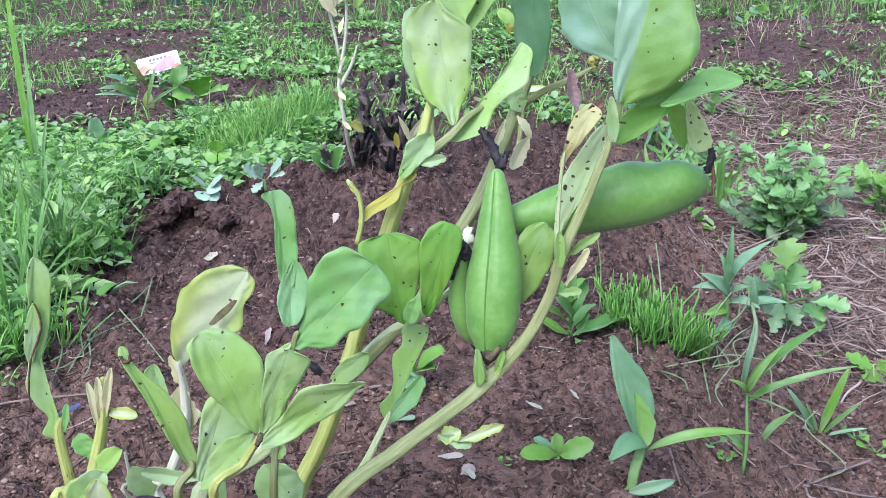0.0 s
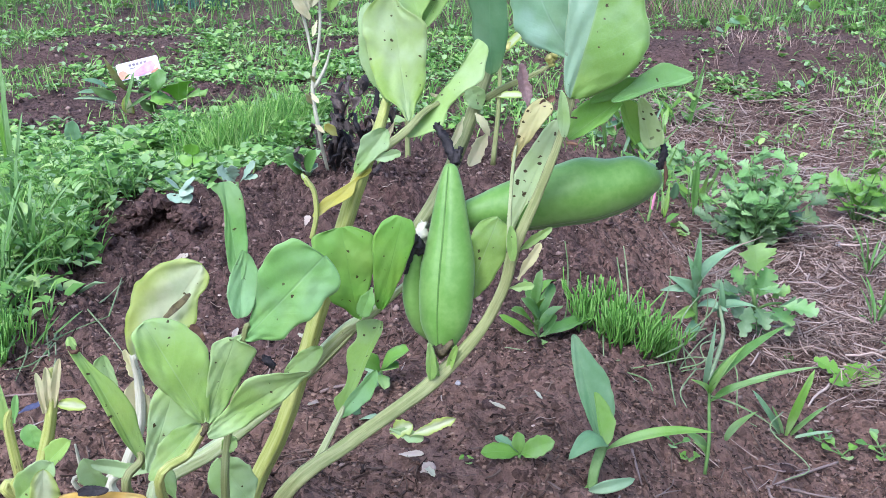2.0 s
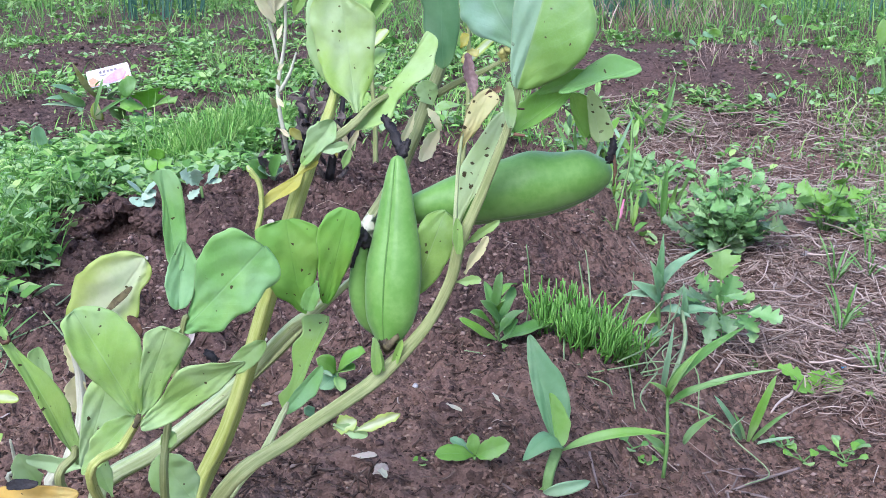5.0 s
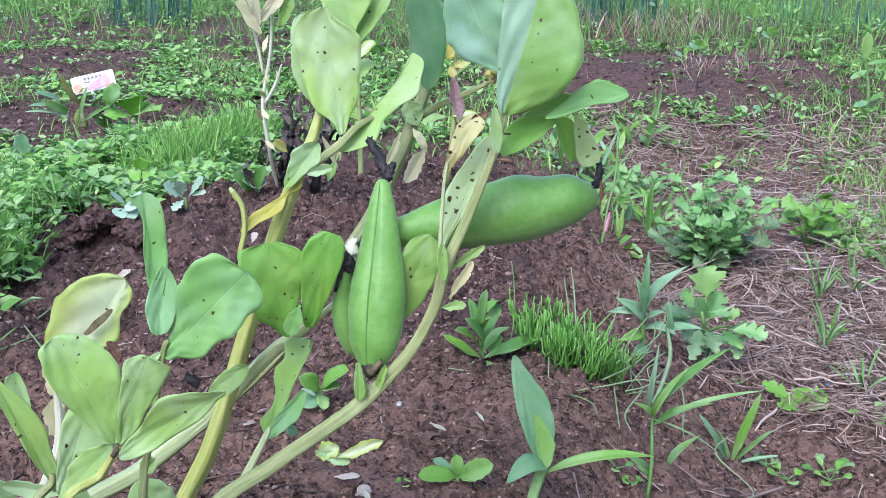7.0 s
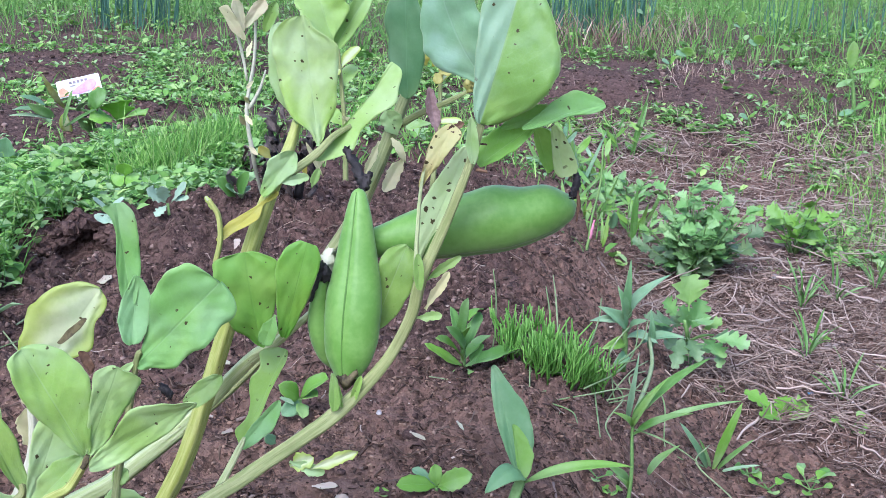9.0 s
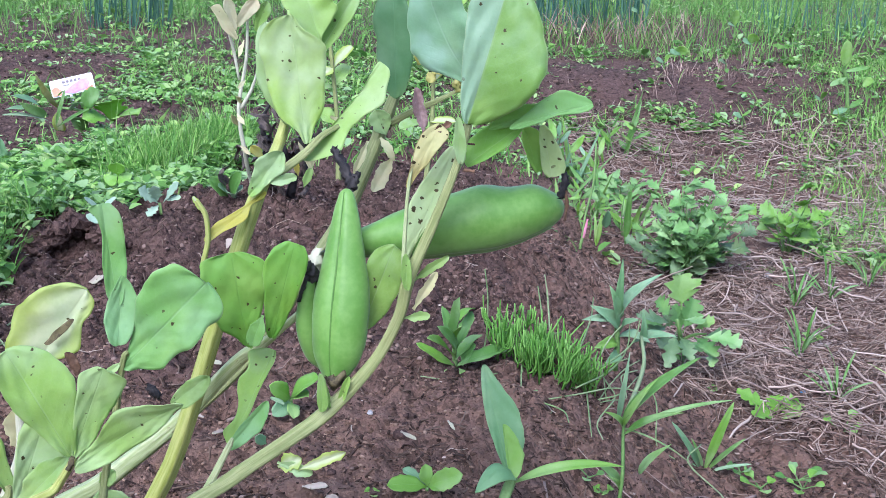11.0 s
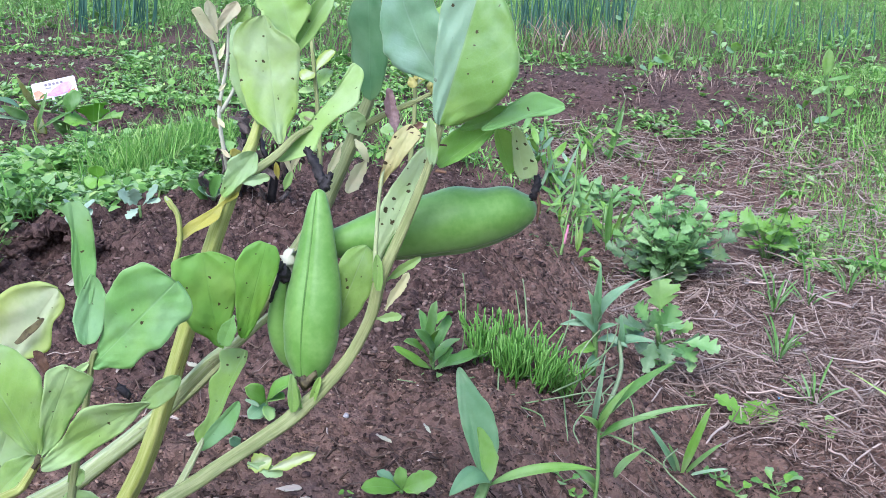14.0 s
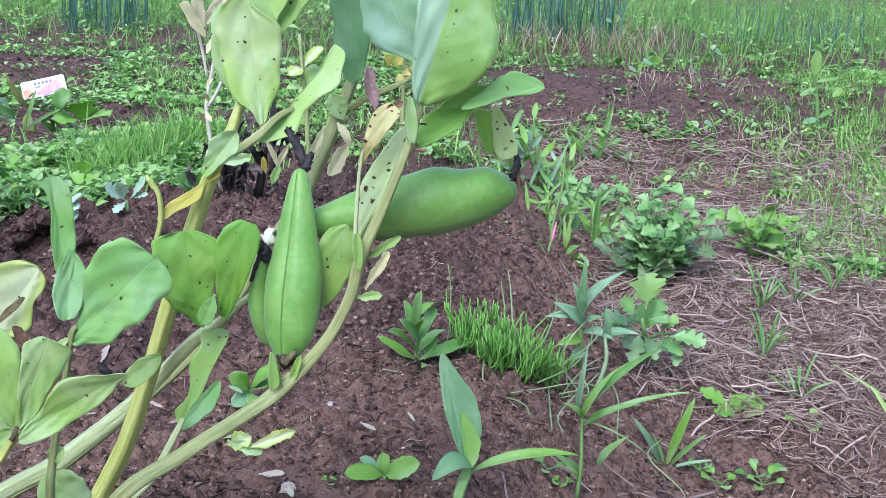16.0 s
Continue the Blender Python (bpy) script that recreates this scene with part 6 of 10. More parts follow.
lamina(sprout, LIGHTWEED, (0.1764, 0.8520, 0.0467), (0.1680, 0.8620, 0.0887), (0.8, 1.3, 1.9, 2.4, 2.4, 1.8, 1.4, 1.1, 0.7, 0.3), (0.8, 4.0, 7.1, 9.8, 12.1, 10.7, 8.7, 5.9, 3.1, 0.3), face=(-0.12, -0.90, 0.41), fold=0.3, wave=0.008)
leaf(sprout, SPROUT, (0.1788, 0.8620, 0.0410), (0.1451, 0.8350, 0.0425), 0.0185, label="leaf rolled downwards", full=0.85, round_=0.6, fold=-0.35, bend=0.42, wave=0.01, face=(0.1, -0.35, 1.0), nu=10, nv=20)
leaf(sprout, LIGHTWEED, (0.1791, 0.8600, 0.0390), (0.2641, 0.8500, 0.0574), 0.0095, label="long arching leaf", full=0.75, round_=0.8, fold=0.45, bend=0.13, wave=0.01, face=(0.0, -0.55, 1.0), nv=20, nu=6)
leaf(sprout, WEED_BLUE, (0.1605, 0.8500, 0.0062), (0.2018, 0.8500, 0.0168), 0.0106, full=0.8, fold=0.4, bend=0.1, wave=0.01, nu=6, nv=12)
leaf(sprout, LIGHTWEED, (0.1627, 0.8500, 0.0113), (0.1501, 0.8400, -0.0051), 0.0088, full=0.8, fold=0.4, bend=0.1, wave=0.01, nu=6, nv=12)

seedling = thing("weed_seedling", ground_at(0.108, 0.88), "small light green seedling with serrated leaves on soil", "seedling", "weed seedlings")
stem(seedling, WEED_STALK, [(0.1079, 0.8800, 0.0040), (0.1072, 0.8800, 0.0150), (0.1093, 0.8800, 0.0255)], [0.0022, 0.0019, 0.0016])
leaf(seedling, LIGHTWEED, (0.1093, 0.8800, 0.0255), (0.0757, 0.8720, 0.0310), 0.0150, fold=0.25, bend=0.1, lobes=5, lobe=0.1, nu=6, nv=16, face=(0.0, -0.6, 0.8))
leaf(seedling, LIGHTWEED, (0.1098, 0.8790, 0.0262), (0.1373, 0.8690, 0.0420), 0.0180, fold=0.35, bend=0.1, lobes=5, lobe=0.1, full=1.1, nu=8, nv=16, face=(0.1, -0.75, 0.65))
leaf(seedling, LIGHTWEED, (0.1092, 0.8800, 0.0262), (0.1072, 0.8820, 0.0452), 0.0120, fold=0.3, bend=0.1, lobes=4, lobe=0.1, nu=6, nv=12, face=(0.0, -0.8, 0.6))
leaf(seedling, WEED_BLUE, (0.1088, 0.8820, 0.0262), (0.0888, 0.8900, 0.0375), 0.0090, fold=0.3, bend=0.1, lobes=4, lobe=0.12, nu=6, nv=12, face=(0.0, -0.6, 0.8))
leaf(seedling, BRIGHT, (0.1100, 0.8790, 0.0258), (0.1242, 0.8700, 0.0315), 0.0110, fold=0.3, bend=0.1, lobes=4, lobe=0.1, nu=6, nv=12, face=(0.0, -0.6, 0.8))

seedling = thing("weed_seedling", ground_at(-0.013, 1.02), "pale green seedling with pointed leaves", "seedling", "weed seedlings")
stem(seedling, WEED_STALK, [(-0.0132, 1.0200, 0.0238), (-0.0134, 1.0200, 0.0384), (-0.0137, 1.0200, 0.0471)], [0.0026, 0.0021, 0.0016])
leaf(seedling, LIGHTWEED, (-0.0132, 1.0200, 0.0466), (0.0142, 1.0000, 0.0736), 0.0214, fold=0.3, bend=0.08, roll=20, nu=6, nv=12, face=(0.0, -0.65, 0.75))
leaf(seedling, LIGHTWEED, (-0.0137, 1.0200, 0.0466), (-0.0307, 1.0000, 0.0676), 0.0164, fold=0.3, bend=0.08, roll=20, nu=6, nv=12, face=(0.0, -0.65, 0.75))
leaf(seedling, WEED_BLUE, (-0.0138, 1.0200, 0.0442), (-0.0283, 1.0000, 0.0380), 0.0151, fold=0.3, bend=0.08, roll=20, nu=6, nv=12, face=(0.0, -0.65, 0.75))
leaf(seedling, LIGHTWEED, (-0.0127, 1.0200, 0.0454), (0.0039, 1.0000, 0.0568), 0.0138, fold=0.3, bend=0.08, roll=20, nu=6, nv=12, face=(0.0, -0.65, 0.75))
leaf(seedling, LIGHTWEED, (-0.0138, 1.0200, 0.0431), (-0.0087, 1.0000, 0.0353), 0.0126, fold=0.3, bend=0.08, roll=20, nu=6, nv=12, face=(0.0, -0.65, 0.75))

seedling = thing("weed_seedling", ground_at(-0.097, 1.02), "bluish seedling leaves beside the bean stems", "seedling", "weed seedlings")
leaf(seedling, WEED_BLUE, (-0.0298, 0.9300, 0.0364), (-0.0120, 0.9200, 0.0434), 0.0104, fold=0.3, roll=40, nu=6, nv=12, face=(0.0, -0.65, 0.75))
leaf(seedling, WEED_BLUE, (-0.0272, 0.9300, 0.0418), (-0.0348, 0.9200, 0.0534), 0.0092, fold=0.3, roll=40, nu=6, nv=12, face=(0.0, -0.65, 0.75))
leaf(seedling, WEED_BLUE, (-0.0225, 0.9300, 0.0845), (-0.0111, 0.9200, 0.0816), 0.0081, fold=0.3, roll=40, nu=6, nv=12, face=(0.0, -0.65, 0.75))

weed = thing("lance_leaf_weed", ground_at(0.147, 1.16), "young weed with many narrow green leaves on soil", "weed")
leaf(weed, LIGHTWEED, (0.1461, 1.1500, 0.0306), (0.1066, 1.1400, 0.0591), 0.0110, fold=0.3, bend=0.05, roll=5, wave=0.07, sway=-0.03, full=0.85, nu=6, nv=12, face=(0.0, -0.65, 0.75))
leaf(weed, LIGHTWEED, (0.1477, 1.1500, 0.0369), (0.1162, 1.1000, 0.0790), 0.0146, fold=0.3, bend=0.05, roll=-5, wave=0.07, sway=0.03, full=0.85, nu=6, nv=12, face=(0.0, -0.65, 0.75))
leaf(weed, WEED, (0.1455, 1.1500, 0.0557), (0.1479, 1.1200, 0.1144), 0.0121, fold=0.3, bend=0.05, roll=30, wave=0.07, sway=0.0, full=1.05, nu=6, nv=12, face=(0.0, -0.65, 0.75))
leaf(weed, WEED, (0.1426, 1.1500, 0.0557), (0.1335, 1.1600, 0.0928), 0.0101, fold=0.3, bend=0.05, roll=-25, wave=0.07, sway=0.0, full=1.05, nu=6, nv=12, face=(0.0, -0.65, 0.75))
leaf(weed, WEED, (0.1486, 1.1500, 0.0494), (0.1669, 1.1800, 0.0803), 0.0124, fold=0.3, bend=0.14, roll=6, wave=0.07, sway=0.03, full=1.05, nu=6, nv=12, face=(0.0, -0.65, 0.75))
leaf(weed, LIGHTWEED, (0.1477, 1.1500, 0.0369), (0.1799, 1.2000, 0.0481), 0.0127, fold=0.3, bend=0.05, roll=25, wave=0.07, sway=-0.03, full=0.85, nu=6, nv=12, face=(0.0, -0.65, 0.75))
leaf(weed, WEED, (0.1503, 1.1500, 0.0306), (0.2059, 1.1800, 0.0389), 0.0183, fold=0.3, bend=0.05, roll=15, wave=0.07, sway=0.0, full=1.05, nu=6, nv=12, face=(0.0, -0.65, 0.75))
leaf(weed, LIGHTWEED, (0.1462, 1.1500, 0.0274), (0.1135, 1.1800, 0.0161), 0.0090, fold=0.3, bend=0.14, roll=-34, wave=0.07, sway=-0.03, full=0.85, nu=6, nv=12, face=(0.0, -0.65, 0.75))
leaf(weed, WEED, (0.1440, 1.1500, 0.0432), (0.1262, 1.1000, 0.0909), 0.0144, fold=0.3, bend=0.14, roll=31, wave=0.07, sway=-0.03, full=1.05, nu=6, nv=12, face=(0.0, -0.65, 0.75))
leaf(weed, WEED, (0.1551, 1.1500, 0.0306), (0.1691, 1.1800, 0.0453), 0.0124, fold=0.3, bend=0.05, roll=5, wave=0.07, sway=-0.03, full=1.05, nu=6, nv=12, face=(0.0, -0.65, 0.75))
leaf(weed, LIGHTWEED, (0.1457, 1.1500, 0.0494), (0.1499, 1.1000, 0.0910), 0.0130, fold=0.3, bend=0.05, roll=-25, wave=0.07, sway=-0.03, full=0.85, nu=6, nv=12, face=(0.0, -0.65, 0.75))
leaf(weed, WEED, (0.1419, 1.1500, 0.0305), (0.1249, 1.1400, 0.0248), 0.0087, fold=0.3, bend=0.05, roll=-10, wave=0.07, sway=0.0, full=1.05, nu=6, nv=12, face=(0.0, -0.65, 0.75))
leaf(weed, WEED, (0.1522, 1.1500, 0.0274), (0.1606, 1.1400, 0.0186), 0.0078, fold=0.3, bend=0.05, roll=0, wave=0.07, sway=0.03, full=1.05, nu=6, nv=12, face=(0.0, -0.65, 0.75))
leaf(weed, LIGHTWEED, (0.1514, 1.1500, 0.0806), (0.1692, 1.1800, 0.0835), 0.0112, fold=0.3, bend=0.11, roll=29, wave=0.07, sway=-0.03, full=0.85, nu=6, nv=12, face=(0.0, -0.65, 0.75))
stem(weed, WEED_STALK, [(0.1489, 1.1600, 0.0173), (0.1467, 1.1500, 0.0557), (0.1469, 1.1400, 0.0930)], [0.0030, 0.0024, 0.0012])


def horsetails(place, wide, deep, count, high, seed):
    """A clump of needle-thin jointed stems, each with short upright side branches."""
    r = np.random.RandomState(seed)
    root = thing("horsetail_clump", ground_at(*place), "dense clump of bright green needle-like field horsetail", "horsetail")
    for part_ in range(3):
        verts, faces, n = [], [], 0
        for k in range(count // 3):
            a, q_ = 6.283 * r.rand(), r.rand() ** 0.6
            x, y = place[0] + wide * q_ * math.cos(a), place[1] + deep * q_ * math.sin(a)
            z = float(ground_z(x, y))
            h = high * (0.4 + 0.65 * r.rand()) * (1 - 0.3 * q_)
            lean = np.array((0.5 * (x - place[0]) + 0.02 * r.randn(), 0.5 * (y - place[1]) + 0.02 * r.randn(), 0)) * 0.7
            p = [np.array((x, y, z - 0.003)), np.array((x, y, z + h * 0.5)) + lean * 0.4, np.array((x, y, z + h)) + lean]
            lines = [(p, [0.0010, 0.0010, 0.0008])]
            for j in range(5):
                t = 0.12 + 0.7 * r.rand()
                c = p[0] + (p[1] - p[0]) * min(1, 2 * t) + (p[2] - p[1]) * max(0, 2 * t - 1)
                g = 6.283 * r.rand()
                out = np.array((math.cos(g), math.sin(g), 0))
                b_ = (0.016 + 0.012 * r.rand()) * (1.15 - 0.5 * t)
                lines.append(([c, c + out * b_ * 0.3 + np.array((0, 0, b_ * 0.25)), c + out * b_ * 0.42 + np.array((0, 0, b_))], [0.0008, 0.0009, 0.0007]))
            for pts, rad in lines:
                v, f = tube(pts, rad, 4, 2)
                verts.append(v)
                faces += [tuple(i + n for i in q2) for q2 in f]
                n += len(v)
        tagged(link("needle_tuft", np.vstack(verts), faces, HORSETAIL, root, flat=False), kind="stuff")
    return root


horsetails((0.236, 1.18), 0.045, 0.036, 66, 0.07, 4)
horsetails((-0.415, 1.13), 0.045, 0.06, 27, 0.06, 9)
horsetails((0.29, 1.2), 0.022, 0.02, 15, 0.045, 6)

runners = thing("trailing_stems", ground_at(0.274, 1.17), "tangle of thin pale trailing stems over the soil", "weed")
stem(runners, RUNNER, [(0.2193, 1.1300, 0.0067), (0.2489, 1.1500, 0.0084), (0.2780, 1.2000, 0.0122), (0.2931, 1.2200, 0.0316)], [0.0009, 0.0010, 0.0009, 0.0006], name="stalk", sides=6, section=None, steps=4)
stem(runners, RUNNER, [(0.2448, 1.1000, 0.0002), (0.2251, 1.0600, -0.0072), (0.2128, 1.0300, -0.0087), (0.2072, 1.0300, -0.0058)], [0.0008, 0.0009, 0.0008, 0.0005], name="stalk", sides=6, section=None, steps=4)
stem(runners, RUNNER, [(0.2887, 1.1500, -0.0012), (0.2830, 1.1000, -0.0060), (0.2788, 1.0600, -0.0103)], [0.0009, 0.0010, 0.0008, 0.0006], name="stalk", sides=6, section=None, steps=4)
stem(runners, RUNNER, [(0.2762, 1.1500, 0.0052), (0.3225, 1.2000, 0.0056), (0.3514, 1.2500, 0.0145), (0.3643, 1.3000, 0.0322)], [0.0010, 0.0011, 0.0009, 0.0006], name="stalk", sides=6, section=None, steps=4)
stem(runners, RUNNER, [(0.2417, 1.1200, 0.0045), (0.2807, 1.1400, 0.0028), (0.3209, 1.1600, 0.0013), (0.3556, 1.1500, -0.0012)], [0.0009, 0.0010, 0.0008, 0.0006], name="stalk", sides=6, section=None, steps=4)
stem(runners, RUNNER, [(0.3104, 1.2200, 0.0049), (0.3303, 1.2600, 0.0178), (0.3501, 1.2800, 0.0318)], [0.0010, 0.0011, 0.0009, 0.0007], name="stalk", sides=6, section=None, steps=4)
stem(runners, RUNNER, [(0.2909, 1.2000, 0.0056), (0.3179, 1.2100, 0.0086), (0.3576, 1.2500, 0.0213), (0.3774, 1.3000, 0.0393)], [0.0010, 0.0011, 0.0009, 0.0006], name="stalk", sides=6, section=None, steps=4)
stem(runners, RUNNER, [(0.2095, 1.1000, 0.0125), (0.2328, 1.1000, 0.0095), (0.2529, 1.0800, 0.0085), (0.2555, 1.0600, 0.0048)], [0.0008, 0.0010, 0.0008, 0.0006], name="stalk", sides=6, section=None, steps=4)
stem(runners, RUNNER, [(0.2970, 1.1300, 0.0004), (0.3228, 1.1400, 0.0028), (0.3495, 1.1800, 0.0066)], [0.0009, 0.0010, 0.0008, 0.0006], name="stalk", sides=6, section=None, steps=4)
stem(runners, RUNNER, [(0.2562, 1.1800, 0.0131), (0.2874, 1.2200, 0.0183), (0.3131, 1.2800, 0.0386), (0.3189, 1.3000, 0.0601)], [0.0010, 0.0011, 0.0009, 0.0006], name="stalk", sides=6, section=None, steps=4)
stem(runners, RUNNER, [(0.1838, 1.1300, 0.0067), (0.1761, 1.1800, 0.0130), (0.1844, 1.2000, 0.0449), (0.1848, 1.2000, 0.0901), (0.1808, 1.2000, 0.1218)], [0.0009, 0.0010, 0.0009, 0.0006], name="stalk", sides=6, section=None, steps=4)
stem(runners, RUNNER, [(0.2438, 1.2000, 0.0055), (0.2475, 1.2200, 0.0580), (0.2429, 1.2300, 0.0943)], [0.0009, 0.0011, 0.0009, 0.0006], name="stalk", sides=6, section=None, steps=4)
stem(runners, RUNNER, [(0.2581, 1.2200, 0.0316), (0.2558, 1.2400, 0.0782), (0.2515, 1.2400, 0.1045)], [0.0010, 0.0011, 0.0009, 0.0006], name="stalk", sides=6, section=None, steps=4)
stem(runners, RUNNER, [(0.3127, 1.1200, 0.0045), (0.2878, 1.0800, -0.0037), (0.2881, 1.0500, -0.0089)], [0.0008, 0.0010, 0.0008, 0.0006], name="stalk", sides=6, section=None, steps=4)
stem(runners, RUNNER, [(0.2205, 1.1400, 0.0091), (0.2179, 1.1500, 0.0307), (0.2078, 1.0600, 0.0048)], [0.0009, 0.0010, 0.0008, 0.0006], name="stalk", sides=6, section=None, steps=4)

trail = np.random.RandomState(12)
for k in range(9):
    x0, y0 = 0.33 + 0.035 * trail.randn(), 1.25 + 0.04 * trail.randn()
    x1, y1 = x0 - 0.05 + 0.05 * trail.randn(), y0 - 0.05 - 0.05 * trail.rand()
    a_, c_ = np.array(ground_at(x0, y0)) + (0, 0, 0.01 + 0.05 * trail.rand()), np.array(ground_at(x1, y1)) + (0, 0, 0.003)
    b_ = (2 * a_ + c_) / 3 + (0.012 * trail.randn(), 0, 0.004)
    d_ = (a_ + 3 * c_) / 4 + (0.012 * trail.randn(), 0, -0.006)
    stem(runners, RUNNER, [a_, b_, d_, c_], [0.0007, 0.0009, 0.0008, 0.0006], name="stalk", sides=5, section=None, steps=5)

weed = thing("broad_grass_plant", ground_at(0.351, 1.3), "bluish broad-leaved grass plant", "weed")
stem(weed, WEED_STALK, [(0.3498, 1.3000, -0.0319), (0.3504, 1.3000, 0.0039), (0.3470, 1.3000, 0.0392)], [0.0034, 0.0034, 0.0027], name="stalk", sides=6, section=None, steps=4)
leaf(weed, WEED_BLUE, (0.3474, 1.3000, 0.0322), (0.3957, 1.2800, 0.0952), 0.0150, fold=0.5, bend=0.14, roll=15, full=0.7, wave=0.03, round_=0.8, nu=6, nv=12, face=(0.0, -0.65, 0.75))
leaf(weed, SPROUT, (0.3486, 1.3000, 0.0357), (0.3471, 1.2800, 0.1126), 0.0109, fold=0.5, bend=0.14, roll=15, full=0.7, wave=0.03, round_=0.8, nu=6, nv=12, face=(0.0, -0.65, 0.75))
leaf(weed, WEED_BLUE, (0.3514, 1.3000, 0.0216), (0.3121, 1.2800, 0.0559), 0.0160, fold=0.5, bend=0.14, roll=15, full=0.7, wave=0.03, round_=0.8, nu=6, nv=12, face=(0.0, -0.65, 0.75))
leaf(weed, SPROUT, (0.3488, 1.3000, 0.0322), (0.3339, 1.2800, 0.0799), 0.0137, fold=0.5, bend=0.14, roll=15, full=0.7, wave=0.03, round_=0.8, nu=6, nv=12, face=(0.0, -0.65, 0.75))
leaf(weed, LIGHTWEED, (0.3491, 1.3000, 0.0039), (0.3183, 1.2800, 0.0038), 0.0140, fold=0.5, bend=0.14, roll=15, full=0.7, wave=0.03, round_=0.8, nu=6, nv=12, face=(0.0, -0.65, 0.75))
leaf(weed, WEED_BLUE, (0.3521, 1.3000, 0.0110), (0.3848, 1.2800, 0.0109), 0.0160, fold=0.5, bend=0.14, roll=15, full=0.7, wave=0.03, round_=0.8, nu=6, nv=12, face=(0.0, -0.65, 0.75))
leaf(weed, WEED_BLUE, (0.3537, 1.3000, 0.0181), (0.3696, 1.2800, 0.0388), 0.0120, fold=0.5, bend=0.14, roll=15, full=0.7, wave=0.03, round_=0.8, nu=6, nv=12, face=(0.0, -0.65, 0.75))
leaf(weed, WEED_BLUE, (0.3533, 1.3000, -0.0104), (0.3329, 1.2800, -0.0173), 0.0137, fold=0.5, bend=0.14, roll=15, full=0.7, wave=0.03, round_=0.8, nu=6, nv=12, face=(0.0, -0.65, 0.75))
leaf(weed, WEED_BLUE, (0.3802, 1.3000, -0.0032), (0.3741, 1.2800, 0.0527), 0.0096, fold=0.5, bend=0.14, roll=15, full=0.7, wave=0.03, round_=0.8, nu=6, nv=12, face=(0.0, -0.65, 0.75))
leaf(weed, WEED_BLUE, (0.3474, 1.3000, 0.0322), (0.3031, 1.2800, 0.0386), 0.0109, fold=0.5, bend=0.14, roll=15, full=0.7, wave=0.03, round_=0.8, nu=6, nv=12, face=(0.0, -0.65, 0.75))
leaf(weed, WEED_BLUE, (0.3695, 1.3000, 0.0039), (0.4180, 1.2800, 0.0166), 0.0137, fold=0.5, bend=0.14, roll=15, full=0.7, wave=0.03, round_=0.8, nu=6, nv=12, face=(0.0, -0.65, 0.75))
stem(weed, RUNNER, [(0.3743, 1.2800, 0.0179), (0.3649, 1.2200, 0.0049), (0.3377, 1.1500, -0.0076), (0.3253, 1.1200, -0.0081)], [0.0019, 0.0025, 0.0025, 0.0019], name="stalk", sides=6, section=None, steps=4)

mugwort = thing("mugwort", ground_at(0.484, 1.5), "young mugwort with deeply lobed green leaves", "mugwort", "mugwort plants")
cut_leaf(mugwort, LIGHTWEED, (0.4795, 1.5000, -0.0200), (0.4756, 1.4900, 0.0368), 0.0470, seed=1299, face=(0, -0.6, 0.8), pairs=2)
cut_leaf(mugwort, MUGWORT, (0.4990, 1.4600, -0.0440), (0.5490, 1.4300, -0.0373), 0.0320, seed=1325, face=(0, -0.4, 0.9), pairs=3)
cut_leaf(mugwort, LIGHTWEED, (0.4924, 1.4800, -0.0416), (0.5114, 1.4600, -0.0152), 0.0220, seed=1274, face=(0, -0.5, 0.85), pairs=2)
cut_leaf(mugwort, MUGWORT, (0.4660, 1.5000, -0.0328), (0.4442, 1.5000, -0.0005), 0.0283, seed=1261, face=(0, -0.5, 0.85), pairs=3)
cut_leaf(mugwort, MUGWORT_SHADED, (0.4705, 1.5000, -0.0410), (0.4074, 1.4400, 0.0022), 0.0242, seed=1260, face=(0, -0.5, 0.85), pairs=3)
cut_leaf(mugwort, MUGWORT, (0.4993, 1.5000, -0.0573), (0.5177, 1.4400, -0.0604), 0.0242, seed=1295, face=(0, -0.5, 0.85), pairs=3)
cut_leaf(mugwort, MUGWORT_SHADED, (0.4750, 1.5000, -0.0491), (0.4504, 1.4400, -0.0765), 0.0205, seed=1259, face=(0, -0.5, 0.85), pairs=3)
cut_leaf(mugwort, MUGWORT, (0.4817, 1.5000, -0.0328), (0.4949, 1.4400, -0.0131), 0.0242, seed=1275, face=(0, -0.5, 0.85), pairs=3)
cut_leaf(mugwort, MUGWORT_SHADED, (0.4627, 1.5000, -0.0410), (0.4137, 1.4400, -0.0369), 0.0217, seed=1246, face=(0, -0.5, 0.85), pairs=3)
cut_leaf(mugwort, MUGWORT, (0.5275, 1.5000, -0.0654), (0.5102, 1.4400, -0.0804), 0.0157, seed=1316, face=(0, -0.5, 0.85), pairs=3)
cut_leaf(mugwort, MUGWORT_SHADED, (0.4796, 1.5000, -0.0573), (0.4835, 1.4400, -0.0605), 0.0217, seed=1266, face=(0, -0.5, 0.85), pairs=3)
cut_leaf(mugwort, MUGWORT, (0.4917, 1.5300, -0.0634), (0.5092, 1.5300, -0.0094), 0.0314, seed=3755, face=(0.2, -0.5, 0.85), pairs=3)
cut_leaf(mugwort, MUGWORT_SHADED, (0.4753, 1.5300, -0.0593), (0.4653, 1.5300, -0.0302), 0.0276, seed=3689, face=(0.2, -0.5, 0.85), pairs=3)
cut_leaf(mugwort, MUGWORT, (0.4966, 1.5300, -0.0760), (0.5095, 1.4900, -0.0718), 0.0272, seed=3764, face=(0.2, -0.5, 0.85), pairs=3)
